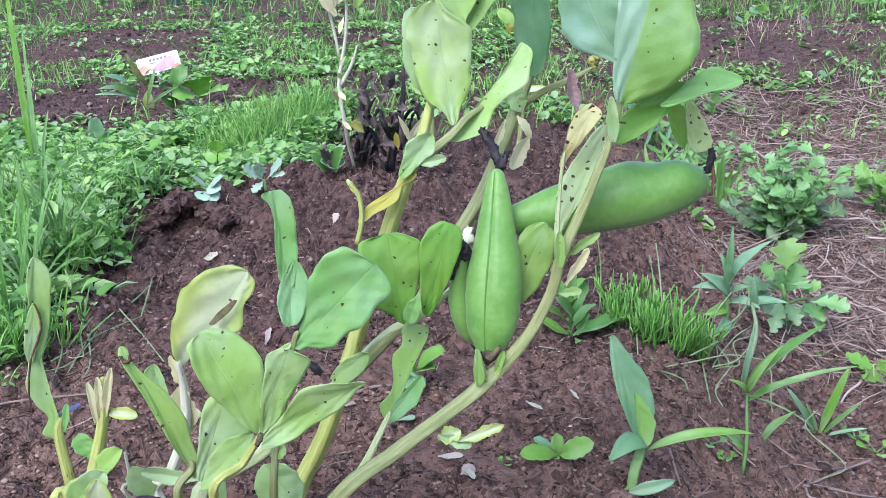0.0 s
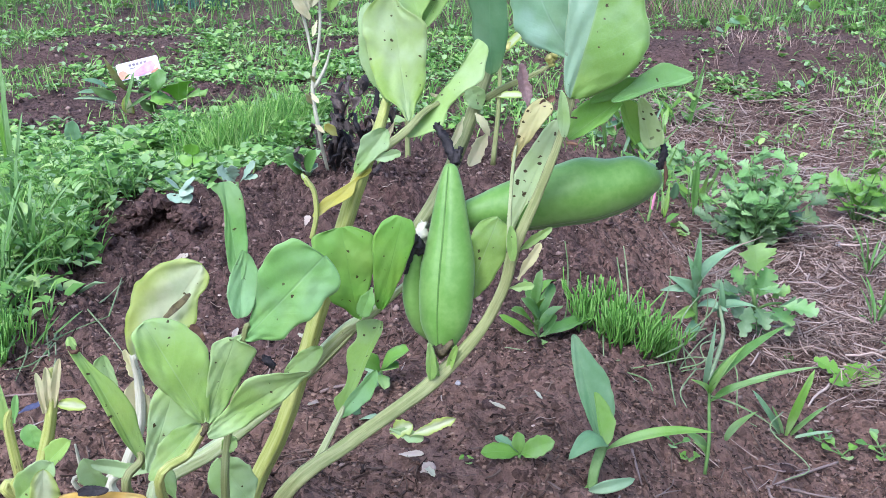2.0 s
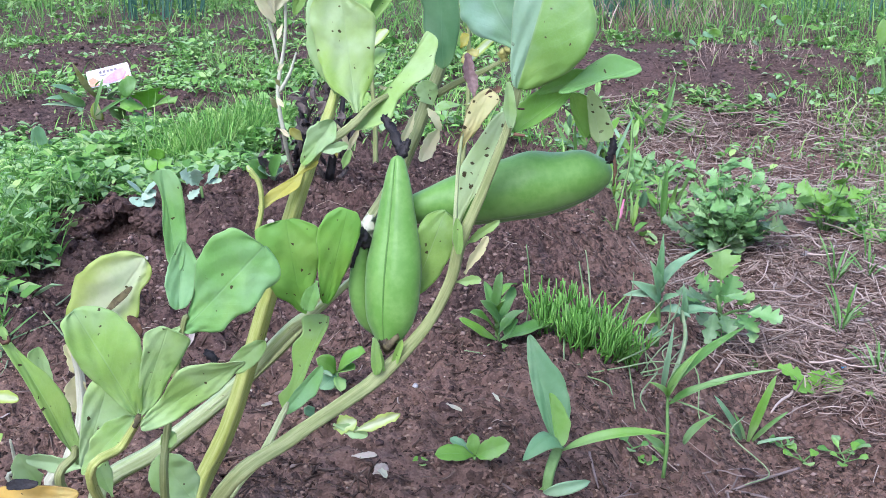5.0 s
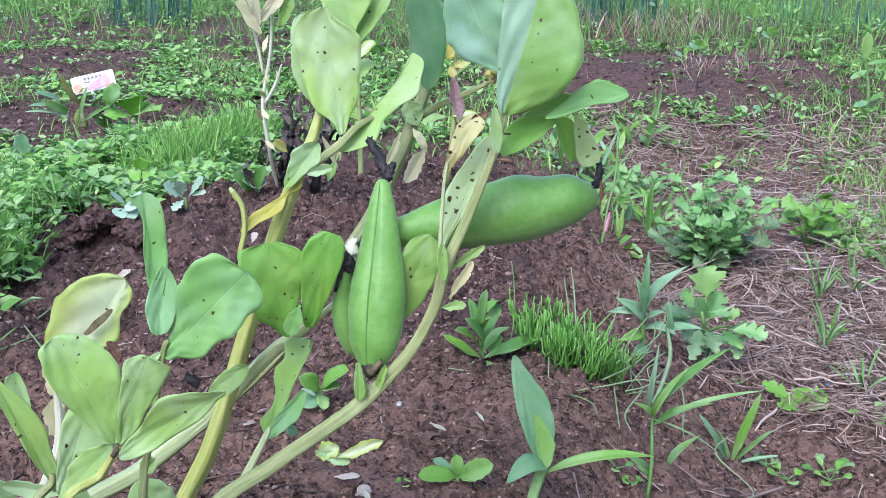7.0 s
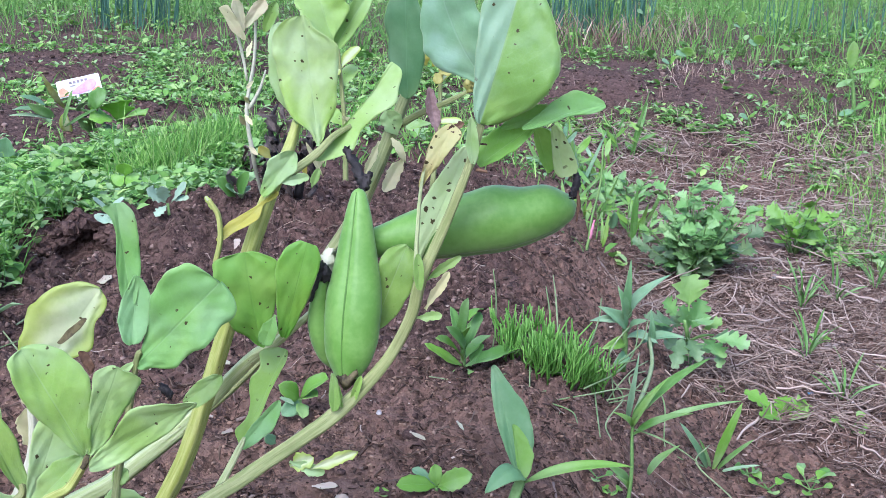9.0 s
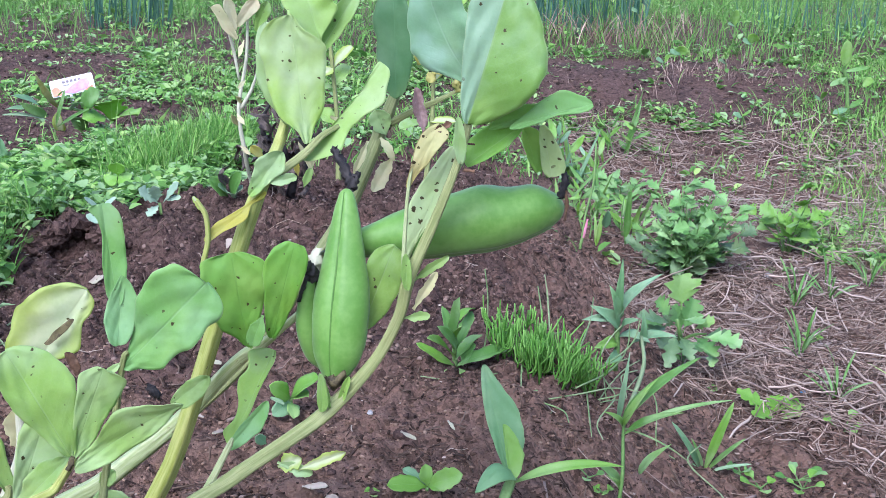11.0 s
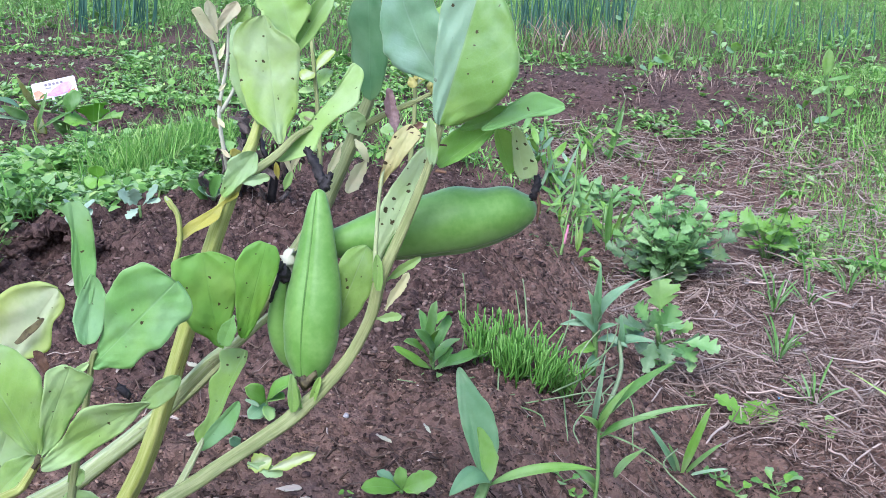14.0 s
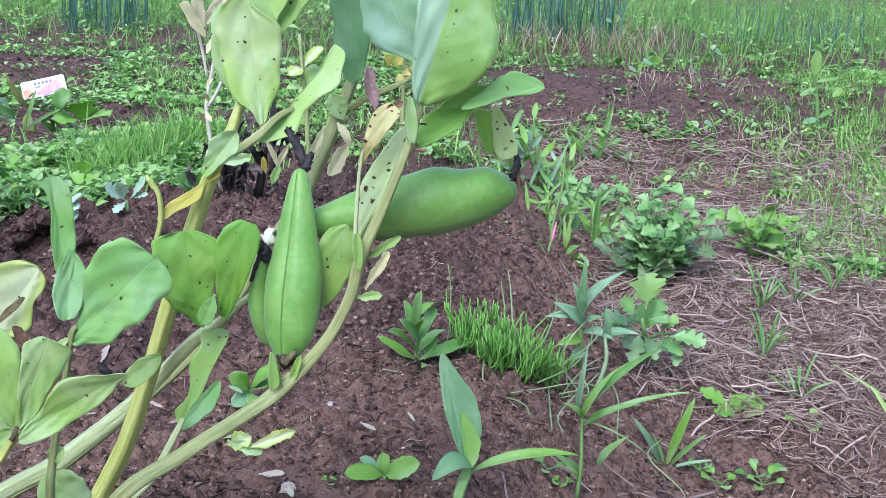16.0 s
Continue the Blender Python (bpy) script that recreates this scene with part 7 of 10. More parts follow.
cut_leaf(mugwort, MUGWORT_SHADED, (0.4843, 1.5300, -0.0718), (0.4464, 1.4900, -0.0670), 0.0248, seed=3715, face=(0.2, -0.5, 0.85), pairs=3)
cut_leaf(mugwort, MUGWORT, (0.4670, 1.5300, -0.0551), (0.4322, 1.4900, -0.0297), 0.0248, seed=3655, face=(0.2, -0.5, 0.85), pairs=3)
cut_leaf(mugwort, MUGWORT_SHADED, (0.5047, 1.5300, -0.0759), (0.4876, 1.4900, -0.0949), 0.0248, seed=3790, face=(0.2, -0.5, 0.85), pairs=3)
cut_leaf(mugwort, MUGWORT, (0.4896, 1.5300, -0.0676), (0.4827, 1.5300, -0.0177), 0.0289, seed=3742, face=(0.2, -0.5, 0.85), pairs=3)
cut_leaf(mugwort, MUGWORT_SHADED, (0.5141, 1.5300, -0.0726), (0.5447, 1.4900, -0.0415), 0.0248, seed=3826, face=(0.2, -0.5, 0.85), pairs=3)
cut_leaf(mugwort, MUGWORT, (0.4950, 1.5300, -0.0760), (0.4671, 1.4900, -0.0826), 0.0223, seed=3750, face=(0.2, -0.5, 0.85), pairs=3)
stem(mugwort, WEED_STALK, [(0.4874, 1.5200, -0.0725), (0.4790, 1.5000, -0.0491), (0.4746, 1.5000, -0.0328)], [0.0039, 0.0031, 0.0023], name="stalk", sides=6, section=None, steps=4)
stem(mugwort, WEED_STALK, [(0.4873, 1.5200, -0.0708), (0.4991, 1.5000, -0.0556), (0.5141, 1.4900, -0.0505)], [0.0023, 0.0023, 0.0016], name="stalk", sides=6, section=None, steps=4)


mugwort = thing("mugwort", ground_at(0.618, 1.99), "bushy mugwort with many lobed green leaves", "mugwort", "mugwort plants")
bush(mugwort, MUGWORT, ground_at(0.618, 1.99), 0.165, 0.12, 26, 10, 0.034, 3, slim=0.62)
bush(mugwort, MUGWORT_SHADED, ground_at(0.625, 2.0), 0.085, 0.11, 16, 7, 0.036, 8, slim=0.8)
mugwort = thing("mugwort", ground_at(0.875, 2.2), "small mugwort with lobed green leaves", "mugwort", "mugwort plants")
bush(mugwort, LIGHTWEED, ground_at(0.875, 2.2), 0.11, 0.07, 7, 5, 0.042, 12, slim=0.85)
mugwort = thing("mugwort", ground_at(0.62, 2.6), "small mugwort among straw", "mugwort", "mugwort plants")
bush(mugwort, MUGWORT, ground_at(0.62, 2.6), 0.09, 0.08, 6, 5, 0.045, 14)

mugwort = thing("mugwort", ground_at(0.581, 1.37), "mugwort seedling with pale lobed leaves", "mugwort", "mugwort plants")
cut_leaf(mugwort, LIGHTWEED, (0.5760, 1.3700, -0.1198), (0.5276, 1.3800, -0.0788), 0.0206, seed=1424, face=(0, -0.5, 0.85), pairs=3)
cut_leaf(mugwort, LIGHTWEED, (0.5800, 1.3700, -0.1237), (0.6146, 1.3800, -0.1005), 0.0291, seed=1439, face=(0, -0.5, 0.85), pairs=3)
cut_leaf(mugwort, LIGHTWEED, (0.5800, 1.3700, -0.1237), (0.5768, 1.3800, -0.0927), 0.0257, seed=1435, face=(0, -0.5, 0.85), pairs=3)
cut_leaf(mugwort, LIGHTWEED, (0.5822, 1.3700, -0.1237), (0.5968, 1.3400, -0.1034), 0.0287, seed=1442, face=(0, -0.5, 0.85), pairs=3)
cut_leaf(mugwort, LIGHTWEED, (0.5766, 1.3700, -0.1261), (0.5962, 1.3400, -0.1341), 0.0219, seed=1426, face=(0, -0.5, 0.85), pairs=3)
cut_leaf(mugwort, LIGHTWEED, (0.5778, 1.3700, -0.1237), (0.5419, 1.3400, -0.0958), 0.0203, seed=1426, face=(0, -0.5, 0.85), pairs=3)
cut_leaf(mugwort, LIGHTWEED, (0.5841, 1.3700, -0.1277), (0.5849, 1.3400, -0.1302), 0.0236, seed=1438, face=(0, -0.5, 0.85), pairs=3)

weed = thing("meadow_grass", ground_at(0.287, 0.96), "tall grass stalk with long drooping green blades", "grass plant", "single grasses")
stem(weed, WEED_STALK, [(0.2857, 0.9550, -0.0334), (0.2890, 0.9600, -0.0022), (0.2895, 0.9700, 0.0321), (0.2902, 0.9700, 0.0459)], [0.0018, 0.0018, 0.0015, 0.0013], name="stalk", sides=6, section=None, steps=4)
leaf(weed, WEED, (0.2880, 0.9700, 0.0459), (0.3490, 0.9500, 0.1130), 0.0108, fold=0.5, bend=0.1, full=0.65, roll=10, wave=0.015, round_=0.8, nu=6, nv=12, face=(0.0, -0.65, 0.75))
leaf(weed, WEED_BLUE, (0.2840, 0.9700, 0.0459), (0.2865, 0.9500, 0.1180), 0.0054, fold=0.5, bend=0.1, full=0.65, roll=10, wave=0.015, round_=0.8, nu=6, nv=12, face=(0.0, -0.65, 0.75))
leaf(weed, WEED, (0.2900, 0.9700, 0.0321), (0.3802, 0.9500, 0.0731), 0.0063, fold=0.5, bend=0.1, full=0.65, roll=10, wave=0.015, round_=0.8, nu=6, nv=12, face=(0.0, -0.65, 0.75))
leaf(weed, WEED, (0.2935, 0.9700, 0.0349), (0.3381, 0.9500, 0.0613), 0.0081, fold=0.5, bend=0.1, full=0.65, roll=10, wave=0.015, round_=0.8, nu=6, nv=12, face=(0.0, -0.65, 0.75))
leaf(weed, LIGHTWEED, (0.2895, 0.9700, 0.0404), (0.3130, 0.9500, 0.0944), 0.0072, fold=0.5, bend=0.1, full=0.65, roll=10, wave=0.015, round_=0.8, nu=6, nv=12, face=(0.0, -0.65, 0.75))
leaf(weed, LIGHTWEED, (0.2879, 0.9700, 0.0404), (0.2673, 0.9500, 0.0624), 0.0072, fold=0.5, bend=0.1, full=0.65, roll=10, wave=0.015, round_=0.8, nu=6, nv=12, face=(0.0, -0.65, 0.75))
leaf(weed, WEED, (0.2889, 0.9700, -0.0183), (0.2625, 0.9500, 0.0137), 0.0090, fold=0.5, bend=0.1, full=0.65, roll=10, wave=0.015, round_=0.8, nu=6, nv=12, face=(0.0, -0.65, 0.75))
leaf(weed, LIGHTWEED, (0.2893, 0.9700, -0.0240), (0.2723, 0.9500, 0.0015), 0.0063, fold=0.5, bend=0.1, full=0.65, roll=10, wave=0.015, round_=0.8, nu=6, nv=12, face=(0.0, -0.65, 0.75))
leaf(weed, WEED, (0.3065, 0.9700, -0.0070), (0.3286, 0.9500, 0.0310), 0.0081, fold=0.5, bend=0.1, full=0.65, roll=10, wave=0.015, round_=0.8, nu=6, nv=12, face=(0.0, -0.65, 0.75))
leaf(weed, RUNNER, (0.2907, 0.9700, 0.0376), (0.3496, 0.9500, 0.0107), 0.0018, fold=0.5, bend=0.1, full=0.65, roll=10, wave=0.015, round_=0.8, nu=6, nv=12, face=(0.0, -0.65, 0.75))

weed = thing("meadow_grass", ground_at(0.437, 1.2), "small grass tuft with upright blades", "grass plant", "single grasses")
leaf(weed, LIGHTWEED, (0.4367, 1.2000, -0.1174), (0.4583, 1.1800, -0.0231), 0.0104, fold=0.4, bend=0.06, full=0.7, roll=10, wave=0.01, nu=6, nv=12, face=(0.0, -0.65, 0.75))
leaf(weed, WEED_BLUE, (0.4333, 1.2000, -0.1159), (0.3908, 1.1800, -0.0465), 0.0074, fold=0.4, bend=0.06, full=0.7, roll=10, wave=0.01, nu=6, nv=12, face=(0.0, -0.65, 0.75))
leaf(weed, WEED_BLUE, (0.4368, 1.2000, -0.1188), (0.4840, 1.1800, -0.0976), 0.0044, fold=0.4, bend=0.06, full=0.7, roll=10, wave=0.01, nu=6, nv=12, face=(0.0, -0.65, 0.75))
leaf(weed, WEED_BLUE, (0.4348, 1.2000, -0.1188), (0.3969, 1.1800, -0.0871), 0.0052, fold=0.4, bend=0.06, full=0.7, roll=10, wave=0.01, nu=6, nv=12, face=(0.0, -0.65, 0.75))
leaf(weed, WEED, (0.4386, 1.2000, -0.1174), (0.4748, 1.1800, -0.0668), 0.0059, fold=0.4, bend=0.06, full=0.7, roll=10, wave=0.01, nu=6, nv=12, face=(0.0, -0.65, 0.75))
leaf(weed, WEED, (0.4361, 1.2000, -0.1188), (0.4144, 1.1800, -0.0667), 0.0044, fold=0.4, bend=0.06, full=0.7, roll=10, wave=0.01, nu=6, nv=12, face=(0.0, -0.65, 0.75))
weed = thing("meadow_grass", ground_at(0.820, 1.835), "small tuft of green grass among straw", "grass plant", "single grasses")
spray(weed, WEED, ground_at(0.820, 1.835), 9, 0.062, 0.0042, 1.45, 1, low=0.5, full=0.7)
weed = thing("meadow_grass", ground_at(0.667, 1.403), "small tuft of green grass among straw", "grass plant", "single grasses")
spray(weed, WEED, ground_at(0.667, 1.403), 9, 0.062, 0.0042, 1.45, 2, low=0.5, full=0.7)
weed = thing("meadow_grass", ground_at(0.675, 1.563), "small tuft of green grass among straw", "grass plant", "single grasses")
spray(weed, WEED, ground_at(0.675, 1.563), 9, 0.062, 0.0042, 1.45, 3, low=0.5, full=0.7)
weed = thing("meadow_grass", ground_at(0.917, 1.905), "small tuft of green grass among straw", "grass plant", "single grasses")
spray(weed, WEED, ground_at(0.917, 1.905), 9, 0.062, 0.0042, 1.45, 4, low=0.5, full=0.7)
weed = thing("meadow_grass", ground_at(0.747, 1.791), "small tuft of green grass among straw", "grass plant", "single grasses")
spray(weed, WEED, ground_at(0.747, 1.791), 9, 0.062, 0.0042, 1.45, 6, low=0.5, full=0.7)
weed = thing("meadow_grass", ground_at(-0.478, 1.33), "upright tuft of green grass beside the bed", "grass plant", "single grasses")
spray(weed, WEED, ground_at(-0.478, 1.33), 11, 0.09, 0.0045, 1.45, 21, low=0.5, full=0.7)
weed = thing("meadow_grass", ground_at(-0.455, 1.25), "upright tuft of green grass beside the bed", "grass plant", "single grasses")
spray(weed, WEED, ground_at(-0.455, 1.25), 11, 0.09, 0.0045, 1.45, 22, low=0.5, full=0.7)
weed = thing("meadow_grass", ground_at(-0.495, 1.43), "upright tuft of green grass beside the bed", "grass plant", "single grasses")
spray(weed, WEED, ground_at(-0.495, 1.43), 11, 0.09, 0.0045, 1.45, 23, low=0.5, full=0.7)
weed = thing("meadow_grass", ground_at(-0.462, 1.38), "upright tuft of green grass beside the bed", "grass plant", "single grasses")
spray(weed, WEED, ground_at(-0.462, 1.38), 11, 0.09, 0.0045, 1.45, 24, low=0.5, full=0.7)
weed = thing("herb_seedling", ground_at(0.492, 1.167), "low seedling with small rounded leaves on soil", "seedling", "herb seedlings")
spray(weed, LIGHTWEED, ground_at(0.492, 1.167), 4, 0.024, 0.013, 0.5, 3, full=1.2, stalk=WEED_STALK)
weed = thing("herb_seedling", ground_at(0.544, 1.194), "low seedling with small rounded leaves on soil", "seedling", "herb seedlings")
spray(weed, WEED, ground_at(0.544, 1.194), 5, 0.029, 0.010, 0.5, 4, full=1.2, stalk=WEED_STALK)
weed = thing("herb_seedling", ground_at(0.478, 1.197), "low seedling with small rounded leaves on soil", "seedling", "herb seedlings")
spray(weed, WEED, ground_at(0.478, 1.197), 5, 0.014, 0.013, 0.5, 5, full=1.2, stalk=WEED_STALK)
weed = thing("herb_seedling", ground_at(0.726, 1.655), "low seedling with small rounded leaves on soil", "seedling", "herb seedlings")
spray(weed, LIGHTWEED, ground_at(0.726, 1.655), 4, 0.024, 0.011, 0.5, 6, full=1.2, stalk=WEED_STALK)
weed = thing("herb_seedling", ground_at(0.649, 1.329), "low seedling with small rounded leaves on soil", "seedling", "herb seedlings")
spray(weed, LIGHTWEED, ground_at(0.649, 1.329), 5, 0.029, 0.011, 0.5, 7, full=1.2, stalk=WEED_STALK)
weed = thing("herb_seedling", ground_at(0.274, 0.972), "low seedling with small rounded leaves on soil", "seedling", "herb seedlings")
spray(weed, LIGHTWEED, ground_at(0.274, 0.972), 4, 0.010, 0.010, 0.5, 8, full=1.2, stalk=WEED_STALK)
weed = thing("herb_seedling", ground_at(0.543, 1.174), "low seedling with small rounded leaves on soil", "seedling", "herb seedlings")
spray(weed, LIGHTWEED, ground_at(0.543, 1.174), 5, 0.025, 0.010, 0.5, 9, full=1.2, stalk=WEED_STALK)
weed = thing("herb_seedling", ground_at(0.263, 0.985), "low seedling with small rounded leaves on soil", "seedling", "herb seedlings")
spray(weed, WEED, ground_at(0.263, 0.985), 3, 0.013, 0.010, 0.5, 10, full=1.2, stalk=WEED_STALK)
weed = thing("herb_seedling", ground_at(0.065, 0.868), "low seedling with small rounded leaves on soil", "seedling", "herb seedlings")
spray(weed, LIGHTWEED, ground_at(0.065, 0.868), 3, 0.007, 0.006, 0.5, 11, full=1.2, stalk=WEED_STALK)
weed = thing("herb_seedling", ground_at(0.519, 1.454), "low seedling with small rounded leaves on soil", "seedling", "herb seedlings")
spray(weed, WEED, ground_at(0.519, 1.454), 4, 0.009, 0.008, 0.5, 12, full=1.2, stalk=WEED_STALK)

clover = thing("clover", ground_at(-0.377, 1.949), "three-leaved clover on a thin stalk", "clover")
stem(clover, WEED_STALK, [(-0.3750, 1.9485, 0.0240), (-0.3756, 1.9485, 0.0495), (-0.3764, 1.9485, 0.0709)], [0.0025, 0.0020, 0.0020], name="stalk", sides=6, section=None, steps=4)
leaf(clover, BRIGHT, (-0.3753, 1.9435, 0.0719), (-0.3747, 1.9335, 0.0960), 0.0290, full=1.5, round_=0.45, fold=0.1, wave=0.01, nu=6, nv=12, face=(0.0, -0.65, 0.75))
leaf(clover, BRIGHT, (-0.3753, 1.9435, 0.0719), (-0.3934, 1.9335, 0.0621), 0.0290, full=1.5, round_=0.45, fold=0.1, wave=0.01, nu=6, nv=12, face=(0.0, -0.65, 0.75))
leaf(clover, BRIGHT, (-0.3753, 1.9435, 0.0719), (-0.3538, 1.9335, 0.0644), 0.0290, full=1.5, round_=0.45, fold=0.1, wave=0.01, nu=6, nv=12, face=(0.0, -0.65, 0.75))

weed = thing("thistle_seedling", ground_at(-0.255, 1.687), "bluish sow-thistle seedling with toothed leaves", "seedling", "thistle seedlings")
leaf(weed, PALE_BLUE, (-0.2566, 1.6770, 0.0854), (-0.2802, 1.6570, 0.1105), 0.0229, lobes=4, lobe=0.35, fold=0.2, nv=20, nu=6, face=(0.0, -0.65, 0.75))
leaf(weed, PALE_BLUE, (-0.2581, 1.6770, 0.0879), (-0.2582, 1.6570, 0.1148), 0.0212, lobes=4, lobe=0.35, fold=0.2, nv=20, nu=6, face=(0.0, -0.65, 0.75))
leaf(weed, PALE_BLUE, (-0.2500, 1.6770, 0.0855), (-0.2232, 1.6570, 0.1209), 0.0176, lobes=4, lobe=0.35, fold=0.2, nv=20, nu=6, face=(0.0, -0.65, 0.75))
leaf(weed, PALE_BLUE, (-0.2550, 1.6770, 0.0829), (-0.2699, 1.6570, 0.0704), 0.0159, lobes=4, lobe=0.35, fold=0.2, nv=20, nu=6, face=(0.0, -0.65, 0.75))
leaf(weed, PALE_BLUE, (-0.2482, 1.6770, 0.0897), (-0.2200, 1.6570, 0.0984), 0.0124, lobes=4, lobe=0.35, fold=0.2, nv=20, nu=6, face=(0.0, -0.65, 0.75))
stem(weed, WEED_STALK, [(-0.2532, 1.6770, 0.0676), (-0.2549, 1.6770, 0.0854)], [0.0026, 0.0026], name="stalk", sides=6, section=None, steps=4)

weed = thing("thistle_seedling", ground_at(-0.33, 1.633), "bluish seedling with rounded leaves at the bed's edge", "seedling", "thistle seedlings")
leaf(weed, PALE_BLUE, (-0.3290, 1.6335, 0.0779), (-0.3406, 1.6135, 0.0717), 0.0258, full=1.2, fold=0.15, nu=6, nv=12, face=(0.0, -0.65, 0.75))
leaf(weed, PALE_BLUE, (-0.3272, 1.6335, 0.0820), (-0.3155, 1.6135, 0.0686), 0.0189, full=1.2, fold=0.15, nu=6, nv=12, face=(0.0, -0.65, 0.75))
leaf(weed, PALE_BLUE, (-0.3286, 1.6335, 0.0861), (-0.3034, 1.6135, 0.1047), 0.0155, full=1.2, fold=0.15, nu=6, nv=12, face=(0.0, -0.65, 0.75))
leaf(weed, PALE_BLUE, (-0.3327, 1.6335, 0.0836), (-0.3083, 1.6135, 0.0851), 0.0206, full=1.2, fold=0.15, nu=6, nv=12, face=(0.0, -0.65, 0.75))
leaf(weed, PALE_BLUE, (-0.3302, 1.6335, 0.0853), (-0.3465, 1.6135, 0.1068), 0.0086, full=1.2, fold=0.15, nu=6, nv=12, face=(0.0, -0.65, 0.75))
stem(weed, WEED_STALK, [(-0.3285, 1.6335, 0.0588), (-0.3287, 1.6335, 0.0837)], [0.0025, 0.0025], name="stalk", sides=6, section=None, steps=4)

weed = thing("dock_plant", ground_at(-0.151, 1.69), "young bluish dock with upright leaves", "weed", "dock plants")
leaf(weed, WEED, (-0.1509, 1.6898, 0.0920), (-0.1351, 1.6698, 0.1342), 0.0230, fold=0.3, bend=0.05, full=1.1, nu=6, nv=12, face=(0.0, -0.65, 0.75))
leaf(weed, WEED, (-0.1575, 1.6898, 0.0919), (-0.1820, 1.6698, 0.1237), 0.0230, fold=0.3, bend=0.05, full=1.1, nu=6, nv=12, face=(0.0, -0.65, 0.75))
leaf(weed, WEED_BLUE, (-0.1509, 1.6898, 0.0920), (-0.1564, 1.6698, 0.1046), 0.0184, fold=0.3, bend=0.05, full=1.1, nu=6, nv=12, face=(0.0, -0.65, 0.75))
leaf(weed, WEED_BLUE, (-0.1467, 1.6898, 0.0920), (-0.1333, 1.6698, 0.1090), 0.0207, fold=0.3, bend=0.05, full=1.1, nu=6, nv=12, face=(0.0, -0.65, 0.75))
leaf(weed, WEED_BLUE, (-0.1574, 1.6898, 0.0962), (-0.1684, 1.6698, 0.1130), 0.0184, fold=0.3, bend=0.05, full=1.1, nu=6, nv=12, face=(0.0, -0.65, 0.75))

weed = thing("dock_plant", ground_at(-0.71, 2.4), "pale upright dock leaf among grass", "weed", "dock plants")
leaf(weed, WEED_BLUE, (-0.7154, 2.4000, 0.0072), (-0.7106, 2.3800, 0.0635), 0.0387, fold=0.4, full=0.8, nu=6, nv=12, face=(0.0, -0.65, 0.75))
leaf(weed, WEED_BLUE, (-0.7101, 2.4000, 0.0013), (-0.6870, 2.3800, 0.0287), 0.0238, fold=0.4, full=0.8, nu=6, nv=12, face=(0.0, -0.65, 0.75))
leaf(weed, WEED_BLUE, (-0.7180, 2.4000, 0.0036), (-0.7327, 2.3800, 0.0283), 0.0208, fold=0.4, full=0.8, nu=6, nv=12, face=(0.0, -0.65, 0.75))

weed = thing("broad_leaf_weed", ground_at(-0.604, 2.85), "broad-leaved weed with large bright green lobed leaves", "weed")
leaf(weed, BRIGHT, (-0.5919, 2.8500, 0.0280), (-0.6498, 2.8000, 0.0430), 0.0774, fold=0.15, bend=0.08, full=1.2, round_=0.55, lobes=3, lobe=0.4, roll=10, face=(0, -0.35, 1.0), nu=6, nv=12)
leaf(weed, BRIGHT, (-0.5921, 2.8500, 0.0239), (-0.5778, 2.8000, 0.0845), 0.0880, fold=0.15, bend=0.08, full=1.2, round_=0.55, lobes=3, lobe=0.4, roll=10, face=(0, -0.35, 1.0), nu=6, nv=12)
leaf(weed, BRIGHT, (-0.5919, 2.8500, 0.0280), (-0.5178, 2.8000, 0.0498), 0.0845, fold=0.15, bend=0.08, full=1.2, round_=0.55, lobes=3, lobe=0.4, roll=10, face=(0, -0.35, 1.0), nu=6, nv=12)
leaf(weed, WEED_BLUE, (-0.5928, 2.8500, 0.0099), (-0.6119, 2.8000, -0.0004), 0.0528, fold=0.15, bend=0.08, full=1.2, round_=0.55, lobes=0, lobe=0.12, roll=10, face=(0, -0.35, 1.0), nu=6, nv=12)
leaf(weed, WEED_BLUE, (-0.5889, 2.8500, 0.0058), (-0.5446, 2.8000, -0.0025), 0.0457, fold=0.15, bend=0.08, full=1.2, round_=0.55, lobes=0, lobe=0.12, roll=10, face=(0, -0.35, 1.0), nu=6, nv=12)
leaf(weed, LIME, (-0.7128, 2.8500, -0.0053), (-0.7051, 2.8000, 0.0573), 0.0334, fold=0.15, bend=0.08, full=0.9, round_=0.8, lobes=0, lobe=0.12, roll=10, face=(0.05, -1.0, 0.3), nu=6, nv=12)
leaf(weed, OLIVE, (-0.7183, 2.8500, 0.0571), (-0.7549, 2.8000, 0.1469), 0.0181, fold=0.15, bend=0.08, full=0.9, round_=0.8, lobes=7, lobe=0.12, roll=10, face=(0.05, -1.0, 0.3), nu=6, nv=12)
leaf(weed, WEED, (-0.6612, 2.8500, 0.0577), (-0.6060, 2.8000, 0.1058), 0.0457, fold=0.15, bend=0.08, full=1.2, round_=0.55, lobes=0, lobe=0.12, roll=10, face=(0.05, -1.0, 0.3), nu=6, nv=12)
leaf(weed, WEED_BLUE, (-0.7637, 2.8500, 0.0497), (-0.8289, 2.8000, 0.0600), 0.0223, fold=0.15, bend=0.08, full=0.9, round_=0.8, lobes=0, lobe=0.12, roll=10, face=(0, -0.35, 1.0), nu=6, nv=12)
leaf(weed, WEED, (-0.7442, 2.8500, 0.0361), (-0.7944, 2.8000, 0.0766), 0.0251, fold=0.15, bend=0.08, full=0.9, round_=0.8, lobes=0, lobe=0.12, roll=10, face=(0.05, -1.0, 0.3), nu=6, nv=12)
